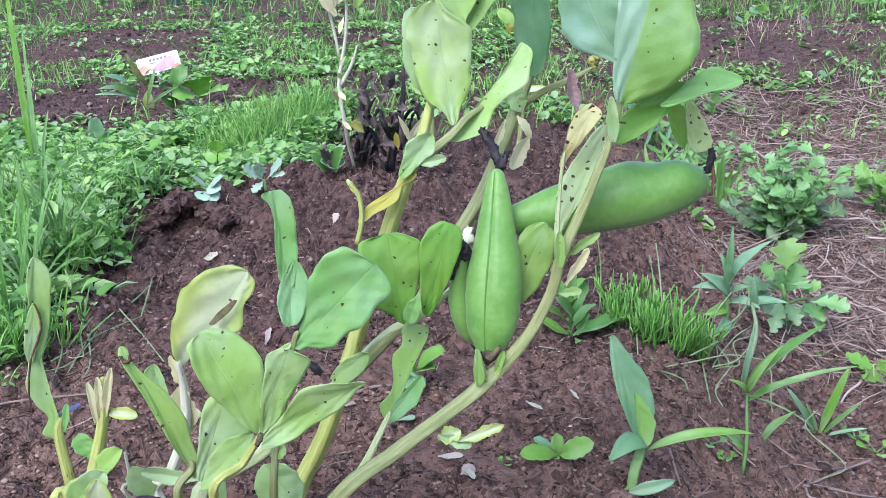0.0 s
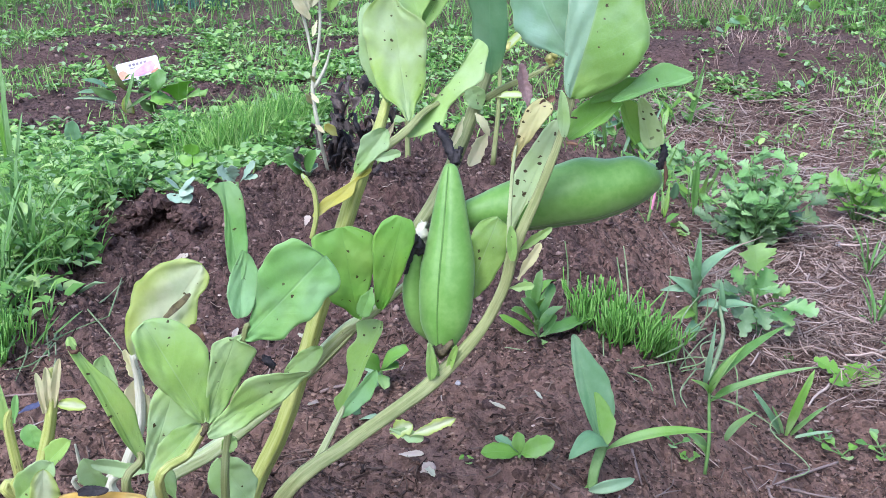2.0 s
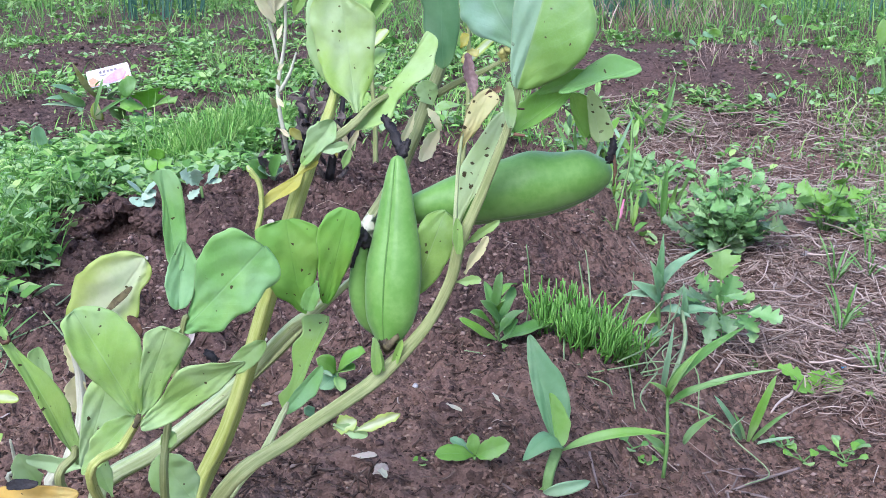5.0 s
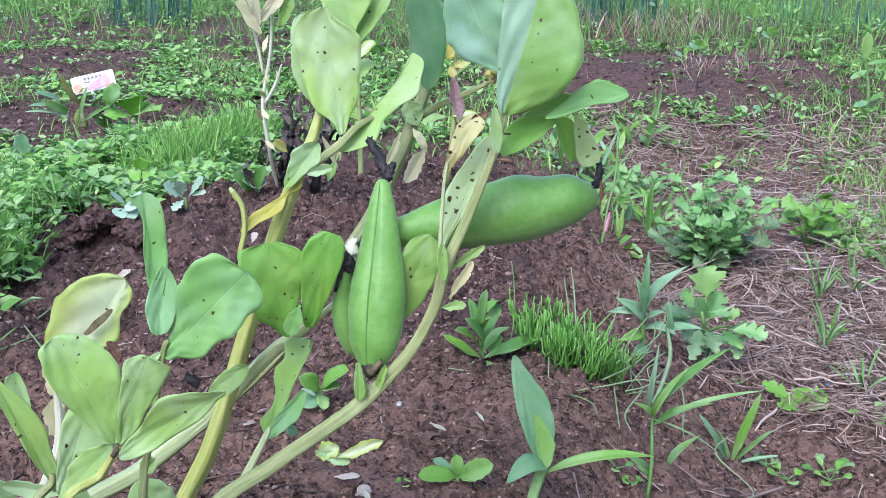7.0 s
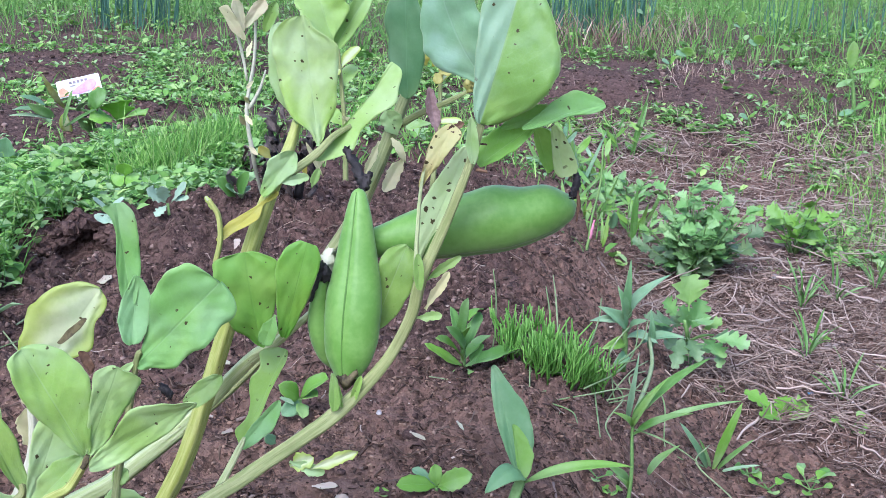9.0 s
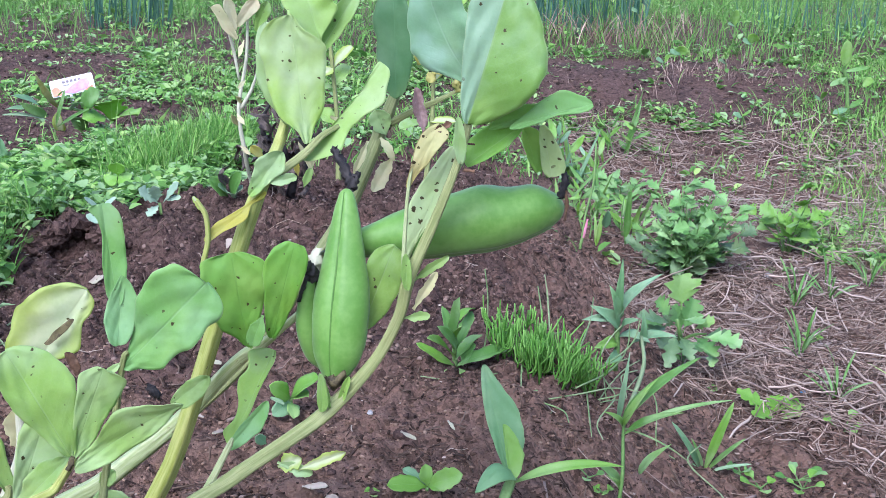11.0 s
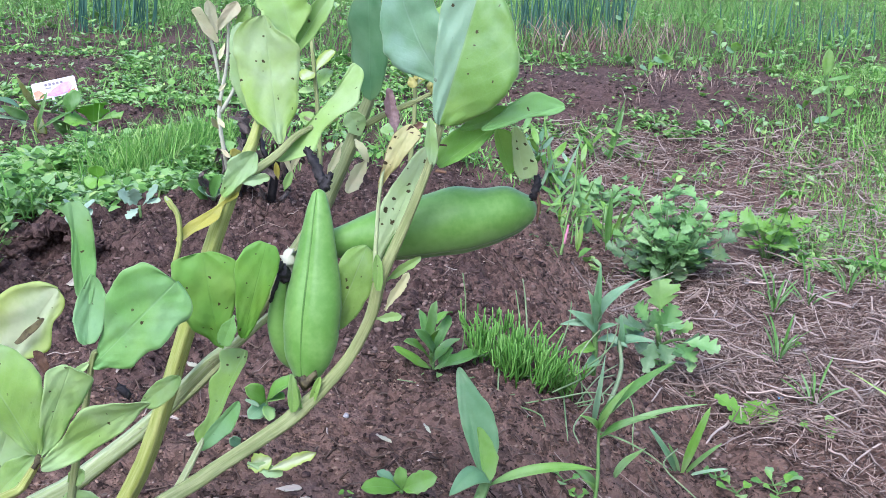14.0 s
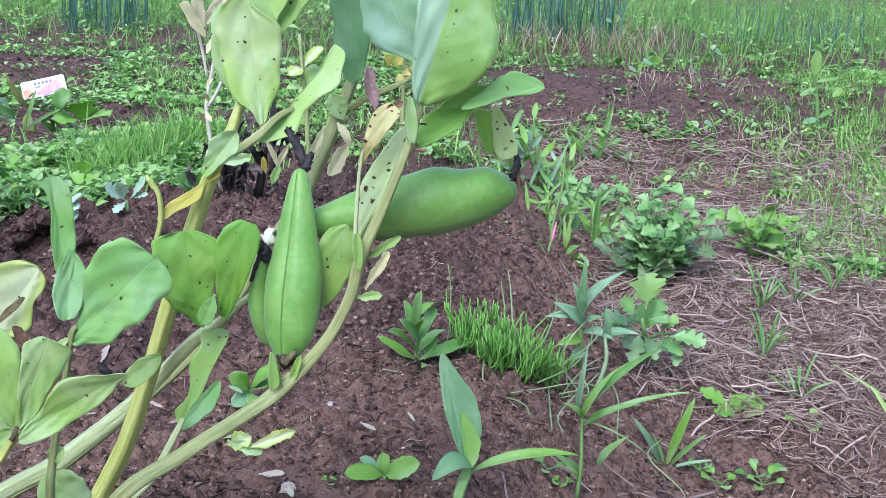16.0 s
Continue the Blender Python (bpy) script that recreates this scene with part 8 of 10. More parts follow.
leaf(weed, WEED_BLUE, (-0.7448, 2.8500, 0.0264), (-0.8366, 2.8000, 0.0464), 0.0139, fold=0.15, bend=0.08, full=0.9, round_=0.8, lobes=0, lobe=0.12, roll=10, face=(0, -0.35, 1.0), nu=6, nv=12)
leaf(weed, WEED_BLUE, (-0.6888, 2.8500, 0.0505), (-0.6477, 2.8000, 0.0783), 0.0223, fold=0.15, bend=0.08, full=0.9, round_=0.8, lobes=0, lobe=0.12, roll=10, face=(0, -0.35, 1.0), nu=6, nv=12)
leaf(weed, WEED, (-0.6503, 2.8500, 0.0093), (-0.6765, 2.8000, 0.0440), 0.0334, fold=0.15, bend=0.08, full=0.9, round_=0.8, lobes=0, lobe=0.12, roll=10, face=(0.05, -1.0, 0.3), nu=6, nv=12)
leaf(weed, WEED_BLUE, (-0.7627, 2.8500, 0.0635), (-0.8132, 2.8000, 0.0926), 0.0251, fold=0.15, bend=0.08, full=0.9, round_=0.8, lobes=0, lobe=0.12, roll=10, face=(0, -0.35, 1.0), nu=6, nv=12)
leaf(weed, WEED, (-0.5898, 2.8500, -0.0110), (-0.5704, 2.8000, -0.0331), 0.0195, fold=0.15, bend=0.08, full=0.9, round_=0.8, lobes=0, lobe=0.12, roll=10, face=(0.05, -1.0, 0.3), nu=6, nv=12)
leaf(weed, WEED, (-0.5161, 2.8500, -0.0524), (-0.4402, 2.8000, 0.0698), 0.0139, fold=0.15, bend=0.08, full=0.9, round_=0.8, lobes=0, lobe=0.12, roll=10, face=(0.05, -1.0, 0.3), nu=6, nv=12)
stem(weed, WEED_STALK, [(-0.6066, 2.8600, -0.0268), (-0.6021, 2.8500, -0.0111)], [0.0044, 0.0044, 0.0030], name="stalk", sides=6, section=None, steps=4)
stem(weed, WEED_STALK, [(-0.6068, 2.8600, -0.0297), (-0.7130, 2.8500, -0.0095)], [0.0044, 0.0044, 0.0030], name="stalk", sides=6, section=None, steps=4)
stem(weed, WEED_STALK, [(-0.6066, 2.8600, -0.0268), (-0.6483, 2.8500, 0.0441), (-0.7222, 2.8500, 0.0598)], [0.0044, 0.0044, 0.0030], name="stalk", sides=6, section=None, steps=4)


# ---------------------------------------------------------------- plant label
plate_at = Matrix.Translation((-0.7801, 3.2200, 0.0699)) @ Euler((radians(78), radians(-13), radians(6))).to_matrix().to_4x4()
sign = thing("plant_label", plate_at.translation - Vector((0, 0, 0.09)), "small white printed plant label with pink flower picture stuck in soil", "plant label")


def on_plate(name, mat, outline, lift, label=""):
    """A thin printed piece on the label."""
    bm_v = [plate_at @ Vector((0.92 * a, 0.86 * b, lift)) for a, b in outline] + [plate_at @ Vector((0.92 * a, 0.86 * b, lift - 0.0009)) for a, b in outline]
    n = len(outline)
    faces = [tuple(range(n)), tuple(range(2 * n - 1, n - 1, -1))] + [(k, k + n, (k + 1) % n + n, (k + 1) % n) for k in range(n)]
    return link(name, [tuple(p) for p in bm_v], faces, mat, sign, label, flat=True)


on_plate("plate", LABEL, [(-0.064, -0.029), (0.06, -0.029), (0.064, -0.025), (0.064, 0.021), (0.06, 0.025), (-0.06, 0.025), (-0.064, 0.021)], 0.0, "white plastic plate")
on_plate("picture", PINK, [(-0.03, -0.02), (0.0, -0.027), (0.04, -0.02), (0.052, -0.004), (0.046, 0.01), (0.03, 0.012), (0.012, 0.003), (-0.012, -0.008)], 0.0022, "pink flower picture")
on_plate("picture", PEACH, [(-0.061, -0.026), (-0.036, -0.026), (-0.034, -0.01), (-0.046, 0.002), (-0.061, -0.002)], 0.0022, "peach-coloured picture")
on_plate("picture", PEACH, [(0.03, -0.027), (0.057, -0.026), (0.059, -0.014), (0.046, -0.018)], 0.0026, "peach-coloured picture")
for k in range(5):
    on_plate("print_bar", INK, [(-0.026 + 0.0115 * k, 0.009), (-0.0185 + 0.0115 * k, 0.009), (-0.0185 + 0.0115 * k, 0.0165), (-0.026 + 0.0115 * k, 0.0165)], 0.0022, "grey printed bar")
on_plate("print_bar", INK, [(-0.026, 0.001), (-0.008, 0.001), (-0.008, 0.0035), (-0.026, 0.0035)], 0.0022, "grey printed bar")
sv, sf = tube([tuple(plate_at @ Vector((-0.01, -0.012, -0.004))), tuple(plate_at @ Vector((-0.01, -0.05, -0.004))), tuple(plate_at @ Vector((-0.012, -0.12, 0.0)))], [0.004, 0.004, 0.003], 8, 3)
link("stake", sv, sf, LABEL, sign, "white plastic stake")


dead = thing("withered_bean_plant", ground_at(-0.099, 1.72), "dead broad bean plant, blackened leaves and pale dry stem", "bean plant", "bean plants behind")
stem(dead, STEM_DRY, [(-0.1222, 1.7200, 0.0888), (-0.1276, 1.7000, 0.1280), (-0.1298, 1.6800, 0.1608), (-0.1371, 1.6800, 0.2243), (-0.1242, 1.6800, 0.2974), (-0.1213, 1.6800, 0.3689)], [0.0025, 0.0032, 0.0035, 0.0032, 0.0025, 0.0019], name="stem", sides=6, section=None, steps=4)
stem(dead, STEM_DRY, [(-0.1353, 1.6800, 0.2652), (-0.1418, 1.6800, 0.3057), (-0.1491, 1.6700, 0.3386), (-0.1624, 1.6700, 0.3624)], [0.0019, 0.0025, 0.0022, 0.0012], name="stem", sides=6, section=None, steps=4)
stem(dead, STEM_DRY, [(-0.1338, 1.6800, 0.2243), (-0.1178, 1.6800, 0.2527), (-0.1085, 1.6800, 0.2810)], [0.0032, 0.0025, 0.0012], name="stem", sides=6, section=None, steps=4)
leaf(dead, DRY, (-0.1372, 1.6700, 0.2011), (-0.1443, 1.6500, 0.2207), 0.0083, fold=0.5, wave=0.12, round_=0.8, nu=6, nv=12)
leaf(dead, DRY, (-0.1343, 1.6700, 0.1720), (-0.1190, 1.6500, 0.1629), 0.0072, fold=0.5, wave=0.12, round_=0.8, nu=6, nv=12)
leaf(dead, DRY, (-0.1317, 1.6700, 0.2339), (-0.1368, 1.6500, 0.2465), 0.0062, fold=0.5, wave=0.12, round_=0.8, nu=6, nv=12)
leaf(dead, DRY, (-0.1372, 1.6600, 0.2191), (-0.1246, 1.6400, 0.2074), 0.0072, fold=0.5, wave=0.12, round_=0.8, nu=6, nv=12)
leaf(dead, DRY, (-0.1238, 1.6600, 0.2675), (-0.1322, 1.6400, 0.2582), 0.0062, fold=0.5, wave=0.12, round_=0.8, nu=6, nv=12)
leaf(dead, DRY, (-0.1247, 1.6600, 0.3232), (-0.1303, 1.6400, 0.3017), 0.0072, fold=0.5, wave=0.12, round_=0.8, nu=6, nv=12)
leaf(dead, DRY, (-0.0281, 1.6800, 0.1261), (-0.0510, 1.6600, 0.1807), 0.0083, fold=0.5, wave=0.12, round_=0.8, nu=6, nv=12)
leaf(dead, DRY, (-0.0409, 1.6900, 0.1286), (-0.0185, 1.6700, 0.1742), 0.0094, fold=0.5, wave=0.12, round_=0.8, nu=6, nv=12)
lamina(dead, DRY, (-0.1360, 1.6700, 0.3235), (-0.1696, 1.6600, 0.3676), (0.8, 2.2, 3.5, 4.9, 6.3, 4.3, 2.2, 1.3, 0.8, 0.3), (0.8, 3.0, 5.3, 7.5, 9.5, 10.7, 11.8, 12.5, 9.6, 0.3), face=(0.13, -0.99, 0.06), label="dry papery leaf", fold=0.35, wave=0.05)
lamina(dead, DRY_PINK, (-0.1355, 1.6700, 0.3408), (-0.1057, 1.6600, 0.3804), (0.8, 3.0, 5.1, 7.3, 8.5, 9.3, 9.5, 6.4, 3.4, 0.3), (0.8, 2.4, 4.0, 5.6, 7.2, 8.7, 10.3, 10.4, 5.3, 0.3), face=(0.11, -0.99, 0.06), fold=0.35, wave=0.05)
lamina(dead, PALE, (-0.1086, 1.6700, 0.3348), (-0.0909, 1.6600, 0.3775), (0.8, 2.7, 4.6, 6.5, 8.0, 8.5, 8.7, 5.9, 3.1, 0.3), (0.8, 2.9, 5.0, 7.2, 8.9, 9.3, 9.7, 7.8, 4.0, 0.3), face=(0.09, -0.99, 0.06), fold=0.35, wave=0.05)
lamina(dead, DRY_PINK, (-0.1372, 1.6700, 0.3361), (-0.1472, 1.6600, 0.3816), (0.8, 1.8, 2.7, 3.7, 4.7, 6.4, 8.3, 6.2, 3.2, 0.3), (0.8, 2.4, 3.9, 5.5, 7.0, 7.7, 8.4, 6.2, 3.3, 0.3), face=(0.12, -0.99, 0.06), fold=0.35, wave=0.05)
withered(dead, [(-0.1099, 1.7200, 0.1146), (-0.1081, 1.6839, 0.1481), (-0.1179, 1.7337, 0.1444), (-0.1231, 1.7000, 0.1422)], [0.0035, 0.0030, 0.0024, 0.0009], CHAR, "withered_leaf", "blackened withered leaf", 20)
withered(dead, [(-0.0875, 1.7200, 0.1089), (-0.0911, 1.7114, 0.1381), (-0.1081, 1.7171, 0.1628), (-0.1235, 1.7000, 0.1546)], [0.0028, 0.0026, 0.0014, 0.0009], BLACK, "withered_leaf", "blackened withered leaf", 21)
withered(dead, [(-0.0505, 1.7200, 0.1177), (-0.0378, 1.7353, 0.1484), (-0.0320, 1.7301, 0.1692), (-0.0264, 1.7000, 0.1786)], [0.0033, 0.0020, 0.0015, 0.0009], BLACK, "withered_leaf", "blackened withered leaf", 22)
withered(dead, [(-0.1127, 1.7200, 0.0907), (-0.1164, 1.7104, 0.1201), (-0.1125, 1.6851, 0.1409), (-0.1136, 1.7000, 0.1303)], [0.0034, 0.0036, 0.0026, 0.0009], BLACK, "withered_leaf", "blackened withered leaf", 23)
withered(dead, [(-0.0522, 1.7200, 0.0882), (-0.0431, 1.7379, 0.0995), (-0.0447, 1.7069, 0.1228), (-0.0385, 1.7000, 0.1053)], [0.0032, 0.0033, 0.0017, 0.0009], CHAR, "withered_leaf", "blackened withered leaf", 24)
withered(dead, [(-0.1270, 1.7200, 0.0973), (-0.1125, 1.7046, 0.1135), (-0.1079, 1.6794, 0.1233), (-0.0989, 1.7000, 0.1227)], [0.0018, 0.0034, 0.0014, 0.0009], BLACK, "withered_leaf", "blackened withered leaf", 25)
withered(dead, [(-0.0642, 1.7200, 0.1259), (-0.0475, 1.7399, 0.1584), (-0.0282, 1.6577, 0.1904), (-0.0174, 1.7000, 0.1521)], [0.0021, 0.0028, 0.0021, 0.0009], BLACK, "withered_leaf", "blackened withered leaf", 26)
withered(dead, [(-0.1165, 1.7200, 0.1431), (-0.1007, 1.7338, 0.1592), (-0.0973, 1.6960, 0.1767), (-0.0919, 1.7000, 0.1721)], [0.0028, 0.0032, 0.0021, 0.0009], BLACK, "withered_leaf", "blackened withered leaf", 27)
withered(dead, [(-0.0435, 1.7200, 0.1156), (-0.0487, 1.6981, 0.1495), (-0.0459, 1.7021, 0.1828), (-0.0477, 1.7000, 0.1378)], [0.0025, 0.0033, 0.0013, 0.0009], CHAR, "withered_leaf", "blackened withered leaf", 28)
withered(dead, [(-0.0744, 1.7200, 0.1090), (-0.0883, 1.7208, 0.1364), (-0.1013, 1.7207, 0.1516), (-0.1052, 1.7000, 0.1307)], [0.0019, 0.0036, 0.0026, 0.0009], BLACK, "withered_leaf", "blackened withered leaf", 29)
withered(dead, [(-0.1084, 1.7200, 0.1196), (-0.1064, 1.6988, 0.1429), (-0.1024, 1.7096, 0.1515), (-0.1047, 1.7000, 0.1436)], [0.0031, 0.0018, 0.0021, 0.0009], BLACK, "withered_leaf", "blackened withered leaf", 30)
withered(dead, [(-0.0625, 1.7200, 0.1271), (-0.0749, 1.6912, 0.1642), (-0.0817, 1.7198, 0.1791), (-0.0961, 1.7000, 0.1625)], [0.0024, 0.0040, 0.0019, 0.0009], BLACK, "withered_leaf", "blackened withered leaf", 31)
withered(dead, [(-0.0510, 1.7200, 0.1349), (-0.0485, 1.7071, 0.1648), (-0.0579, 1.6621, 0.1842), (-0.0630, 1.7000, 0.1616)], [0.0032, 0.0040, 0.0016, 0.0009], CHAR, "withered_leaf", "blackened withered leaf", 32)
withered(dead, [(-0.1066, 1.7200, 0.0996), (-0.1004, 1.6878, 0.1379), (-0.0948, 1.7294, 0.1453), (-0.0945, 1.7000, 0.1359)], [0.0025, 0.0029, 0.0019, 0.0009], BLACK, "withered_leaf", "blackened withered leaf", 33)
leaf(dead, CHAR, (-0.0715, 1.7000, 0.2072), (-0.0540, 1.6934, 0.2400), 0.0209, name="withered_leaf", fold=1.1551450497447204, wave=0.35, roll=68.38035430581417, bend=-0.13895463186383938, curl=0.09820920365056762, nu=6, nv=12)
leaf(dead, CHAR, (-0.0959, 1.7000, 0.1120), (-0.0887, 1.6841, 0.1189), 0.0111, name="withered_leaf", fold=0.5047197027160079, wave=0.35, roll=-69.10918014290203, bend=0.04433885950954308, curl=-0.08519552910329012, nu=6, nv=12)
leaf(dead, CHAR, (-0.1330, 1.7000, 0.1687), (-0.1408, 1.6671, 0.1795), 0.0184, name="withered_leaf", fold=1.0125047269939105, wave=0.35, roll=67.48264180378112, bend=0.15302551958145683, curl=0.12939950502143233, nu=6, nv=12)
leaf(dead, CHAR, (-0.0851, 1.7000, 0.2018), (-0.1032, 1.7475, 0.1658), 0.0081, name="withered_leaf", fold=1.0690040412653037, wave=0.35, roll=-66.21951876234468, bend=0.0010600033774656459, curl=-0.07364150238918765, nu=6, nv=12)
leaf(dead, CHAR, (-0.1123, 1.7000, 0.1660), (-0.1133, 1.7194, 0.1812), 0.0131, name="withered_leaf", fold=0.7147559211860047, wave=0.35, roll=-40.786672569931724, bend=0.01791869204525187, curl=0.07806765910953894, nu=6, nv=12)
leaf(dead, CHAR, (-0.0612, 1.7000, 0.1590), (-0.0477, 1.7398, 0.1896), 0.0125, name="withered_leaf", fold=1.0118252067514957, wave=0.35, roll=-38.05124387568121, bend=-0.01792839284779363, curl=-0.1507415803102793, nu=6, nv=12)
leaf(dead, CHAR, (-0.0908, 1.7000, 0.1221), (-0.0760, 1.7064, 0.0865), 0.0117, name="withered_leaf", fold=1.0452533980429468, wave=0.35, roll=-41.25982999998371, bend=-0.16011377928416104, curl=-0.10001356764393723, nu=6, nv=12)
leaf(dead, CHAR, (-0.1001, 1.7000, 0.1377), (-0.0902, 1.6897, 0.1331), 0.0122, name="withered_leaf", fold=0.6152560353351744, wave=0.35, roll=-13.085175792796178, bend=-0.2083697565819152, curl=0.0001238442518236571, nu=6, nv=12)
leaf(dead, CHAR, (-0.0604, 1.7000, 0.1218), (-0.0735, 1.7174, 0.1364), 0.0178, name="withered_leaf", fold=0.7653828689232725, wave=0.35, roll=-2.604657225400672, bend=0.07147650197540195, curl=0.15896051790581694, nu=6, nv=12)
leaf(dead, CHAR, (-0.0355, 1.7000, 0.1524), (-0.0328, 1.7322, 0.1459), 0.0190, name="withered_leaf", fold=0.8014091225340454, wave=0.35, roll=-2.9921090688831242, bend=0.11035450947424225, curl=0.14265957757102038, nu=6, nv=12)
leaf(dead, CHAR, (-0.0216, 1.7000, 0.1613), (-0.0116, 1.6730, 0.2045), 0.0135, name="withered_leaf", fold=0.5113008497910564, wave=0.35, roll=34.830137225786075, bend=0.08767540778690686, curl=0.18348587816170403, nu=6, nv=12)
leaf(dead, CHAR, (-0.0625, 1.7000, 0.1578), (-0.0659, 1.7455, 0.1275), 0.0155, name="withered_leaf", fold=0.6518279993003819, wave=0.35, roll=7.09704556323716, bend=-0.19041165007892702, curl=-0.09009550191091305, nu=6, nv=12)
leaf(dead, CHAR, (-0.0991, 1.7000, 0.1333), (-0.0912, 1.7461, 0.1065), 0.0179, name="withered_leaf", fold=0.9055425450909331, wave=0.35, roll=5.786768824673274, bend=-0.19335197408913696, curl=-0.00244771090542395, nu=6, nv=12)
leaf(dead, CHAR, (-0.0972, 1.7000, 0.1882), (-0.1127, 1.7043, 0.2071), 0.0177, name="withered_leaf", fold=0.9656748403062583, wave=0.35, roll=-22.524424672300057, bend=-0.11707696590258493, curl=-0.04664812668123003, nu=6, nv=12)
leaf(dead, CHAR, (-0.0816, 1.7000, 0.1503), (-0.0891, 1.6833, 0.1772), 0.0120, name="withered_leaf", fold=0.6630049743012253, wave=0.35, roll=6.639699708409083, bend=0.1358551907138088, curl=-0.05884617418645105, nu=6, nv=12)
leaf(dead, CHAR, (-0.1375, 1.7000, 0.1301), (-0.1446, 1.7101, 0.1598), 0.0139, name="withered_leaf", fold=0.9541509454744754, wave=0.35, roll=-79.62033735813769, bend=0.135228241816028, curl=0.06477502654134032, nu=6, nv=12)
leaf(dead, CHAR, (-0.1422, 1.7000, 0.1528), (-0.1417, 1.7030, 0.1511), 0.0098, name="withered_leaf", fold=0.3333560372252054, wave=0.35, roll=0.07152667766567333, bend=0.07297917435590379, curl=-0.022311103011448397, nu=6, nv=12)
leaf(dead, CHAR, (-0.1515, 1.7000, 0.1064), (-0.1591, 1.6551, 0.1416), 0.0156, name="withered_leaf", fold=0.6239109140374401, wave=0.35, roll=-42.65379368549121, bend=-0.21108184196577146, curl=0.015552011188567055, nu=6, nv=12)
leaf(dead, CHAR, (-0.0846, 1.7000, 0.1875), (-0.0686, 1.6871, 0.2088), 0.0122, name="withered_leaf", fold=0.7763980353279117, wave=0.35, roll=15.435868980657133, bend=-0.13807650666785698, curl=-0.19891977964581972, nu=6, nv=12)
leaf(dead, CHAR, (-0.1131, 1.7000, 0.1847), (-0.1014, 1.6695, 0.1635), 0.0134, name="withered_leaf", fold=0.48835867807272326, wave=0.35, roll=-52.67777373250881, bend=-0.04812637156377508, curl=-0.1326896737911768, nu=6, nv=12)
leaf(dead, CHAR, (-0.0816, 1.7000, 0.1244), (-0.0919, 1.7433, 0.1421), 0.0138, name="withered_leaf", fold=0.5704933392980159, wave=0.35, roll=-40.00435643062305, bend=-0.11709292221772216, curl=0.12586771052169882, nu=6, nv=12)
leaf(dead, CHAR, (-0.0819, 1.7000, 0.2018), (-0.0778, 1.7474, 0.2290), 0.0100, name="withered_leaf", fold=0.7291901037542878, wave=0.35, roll=48.57419071034792, bend=0.20868780967422407, curl=0.17603593664952072, nu=6, nv=12)
leaf(dead, CHAR, (-0.0510, 1.7000, 0.1813), (-0.0395, 1.6670, 0.1873), 0.0108, name="withered_leaf", fold=0.9485661512424695, wave=0.35, roll=16.912742751906194, bend=0.10531346759546684, curl=-0.04528017953200325, nu=6, nv=12)
leaf(dead, CHAR, (-0.1035, 1.7000, 0.1268), (-0.1228, 1.7177, 0.1230), 0.0179, name="withered_leaf", fold=0.38737868061719005, wave=0.35, roll=-42.05264973558819, bend=0.17182747573161183, curl=0.056951931287176516, nu=6, nv=12)
leaf(dead, CHAR, (-0.1027, 1.7000, 0.1881), (-0.1133, 1.6524, 0.2235), 0.0085, name="withered_leaf", fold=1.1697737111990434, wave=0.35, roll=-48.1189108572255, bend=0.19664190804598958, curl=-0.16569105652257435, nu=6, nv=12)
leaf(dead, CHAR, (-0.0908, 1.7000, 0.1550), (-0.1010, 1.7142, 0.1814), 0.0158, name="withered_leaf", fold=0.9852613918606778, wave=0.35, roll=59.47204077181627, bend=-0.07697570173867085, curl=0.04124264914117726, nu=6, nv=12)
leaf(dead, CHAR, (-0.1008, 1.7000, 0.1122), (-0.0965, 1.7039, 0.1393), 0.0100, name="withered_leaf", fold=0.7177567047577539, wave=0.35, roll=36.481394341775996, bend=-0.21138074866843914, curl=-0.06154029014123946, nu=6, nv=12)
leaf(dead, GOLD, (-0.1026, 1.6800, 0.1528), (-0.1202, 1.6700, 0.1717), 0.0139, fold=0.4, nu=6, nv=12)
leaf(dead, LIGHTWEED, (-0.0453, 1.6800, 0.1093), (-0.0333, 1.6700, 0.1409), 0.0122, fold=0.4, nu=6, nv=12)
leaf(dead, GOLD, (-0.0532, 1.6800, 0.1265), (-0.0562, 1.6700, 0.1539), 0.0087, fold=0.4, nu=6, nv=12)
stem(dead, BLACK, [(-0.1003, 1.7400, 0.0840), (-0.1021, 1.7300, 0.1390), (-0.1078, 1.7200, 0.1968), (-0.0967, 1.7200, 0.2262)], [0.0072, 0.0063, 0.0036, 0.0018], name="stem", sides=6, section=None, steps=4)
stem(dead, BLACK, [(-0.0698, 1.7400, 0.0835), (-0.0591, 1.7300, 0.1383), (-0.0470, 1.7200, 0.1915), (-0.0431, 1.7200, 0.2421)], [0.0072, 0.0063, 0.0045, 0.0018], name="stem", sides=6, section=None, steps=4)

shoot = thing("young_bean_plant", ground_at(0.146, 2.05), "yellow-green bean plant standing behind", "bean plant", "bean plants behind")
stem(shoot, STEM, [ground_at(0.146, 2.05), (0.1575, 2.0500, 0.1650), (0.1567, 2.0500, 0.3301)], [0.005, 0.004, 0.003])
leaf(shoot, PALE, (0.1477, 2.0500, 0.1513), (0.0978, 2.0172, 0.1472), 0.0239, fold=0.25, bend=0.08, face=(0.0, -0.5, 0.8))
leaf(shoot, LIME, (0.1477, 2.0500, 0.1513), (0.1982, 2.0360, 0.1564), 0.0185, fold=0.25, bend=0.08, face=(0.0, -0.5, 0.8))
leaf(shoot, LIME, (0.1502, 2.0500, 0.2138), (0.2071, 2.0870, 0.2673), 0.0191, fold=0.25, bend=0.08, face=(0.0, -0.5, 0.8))
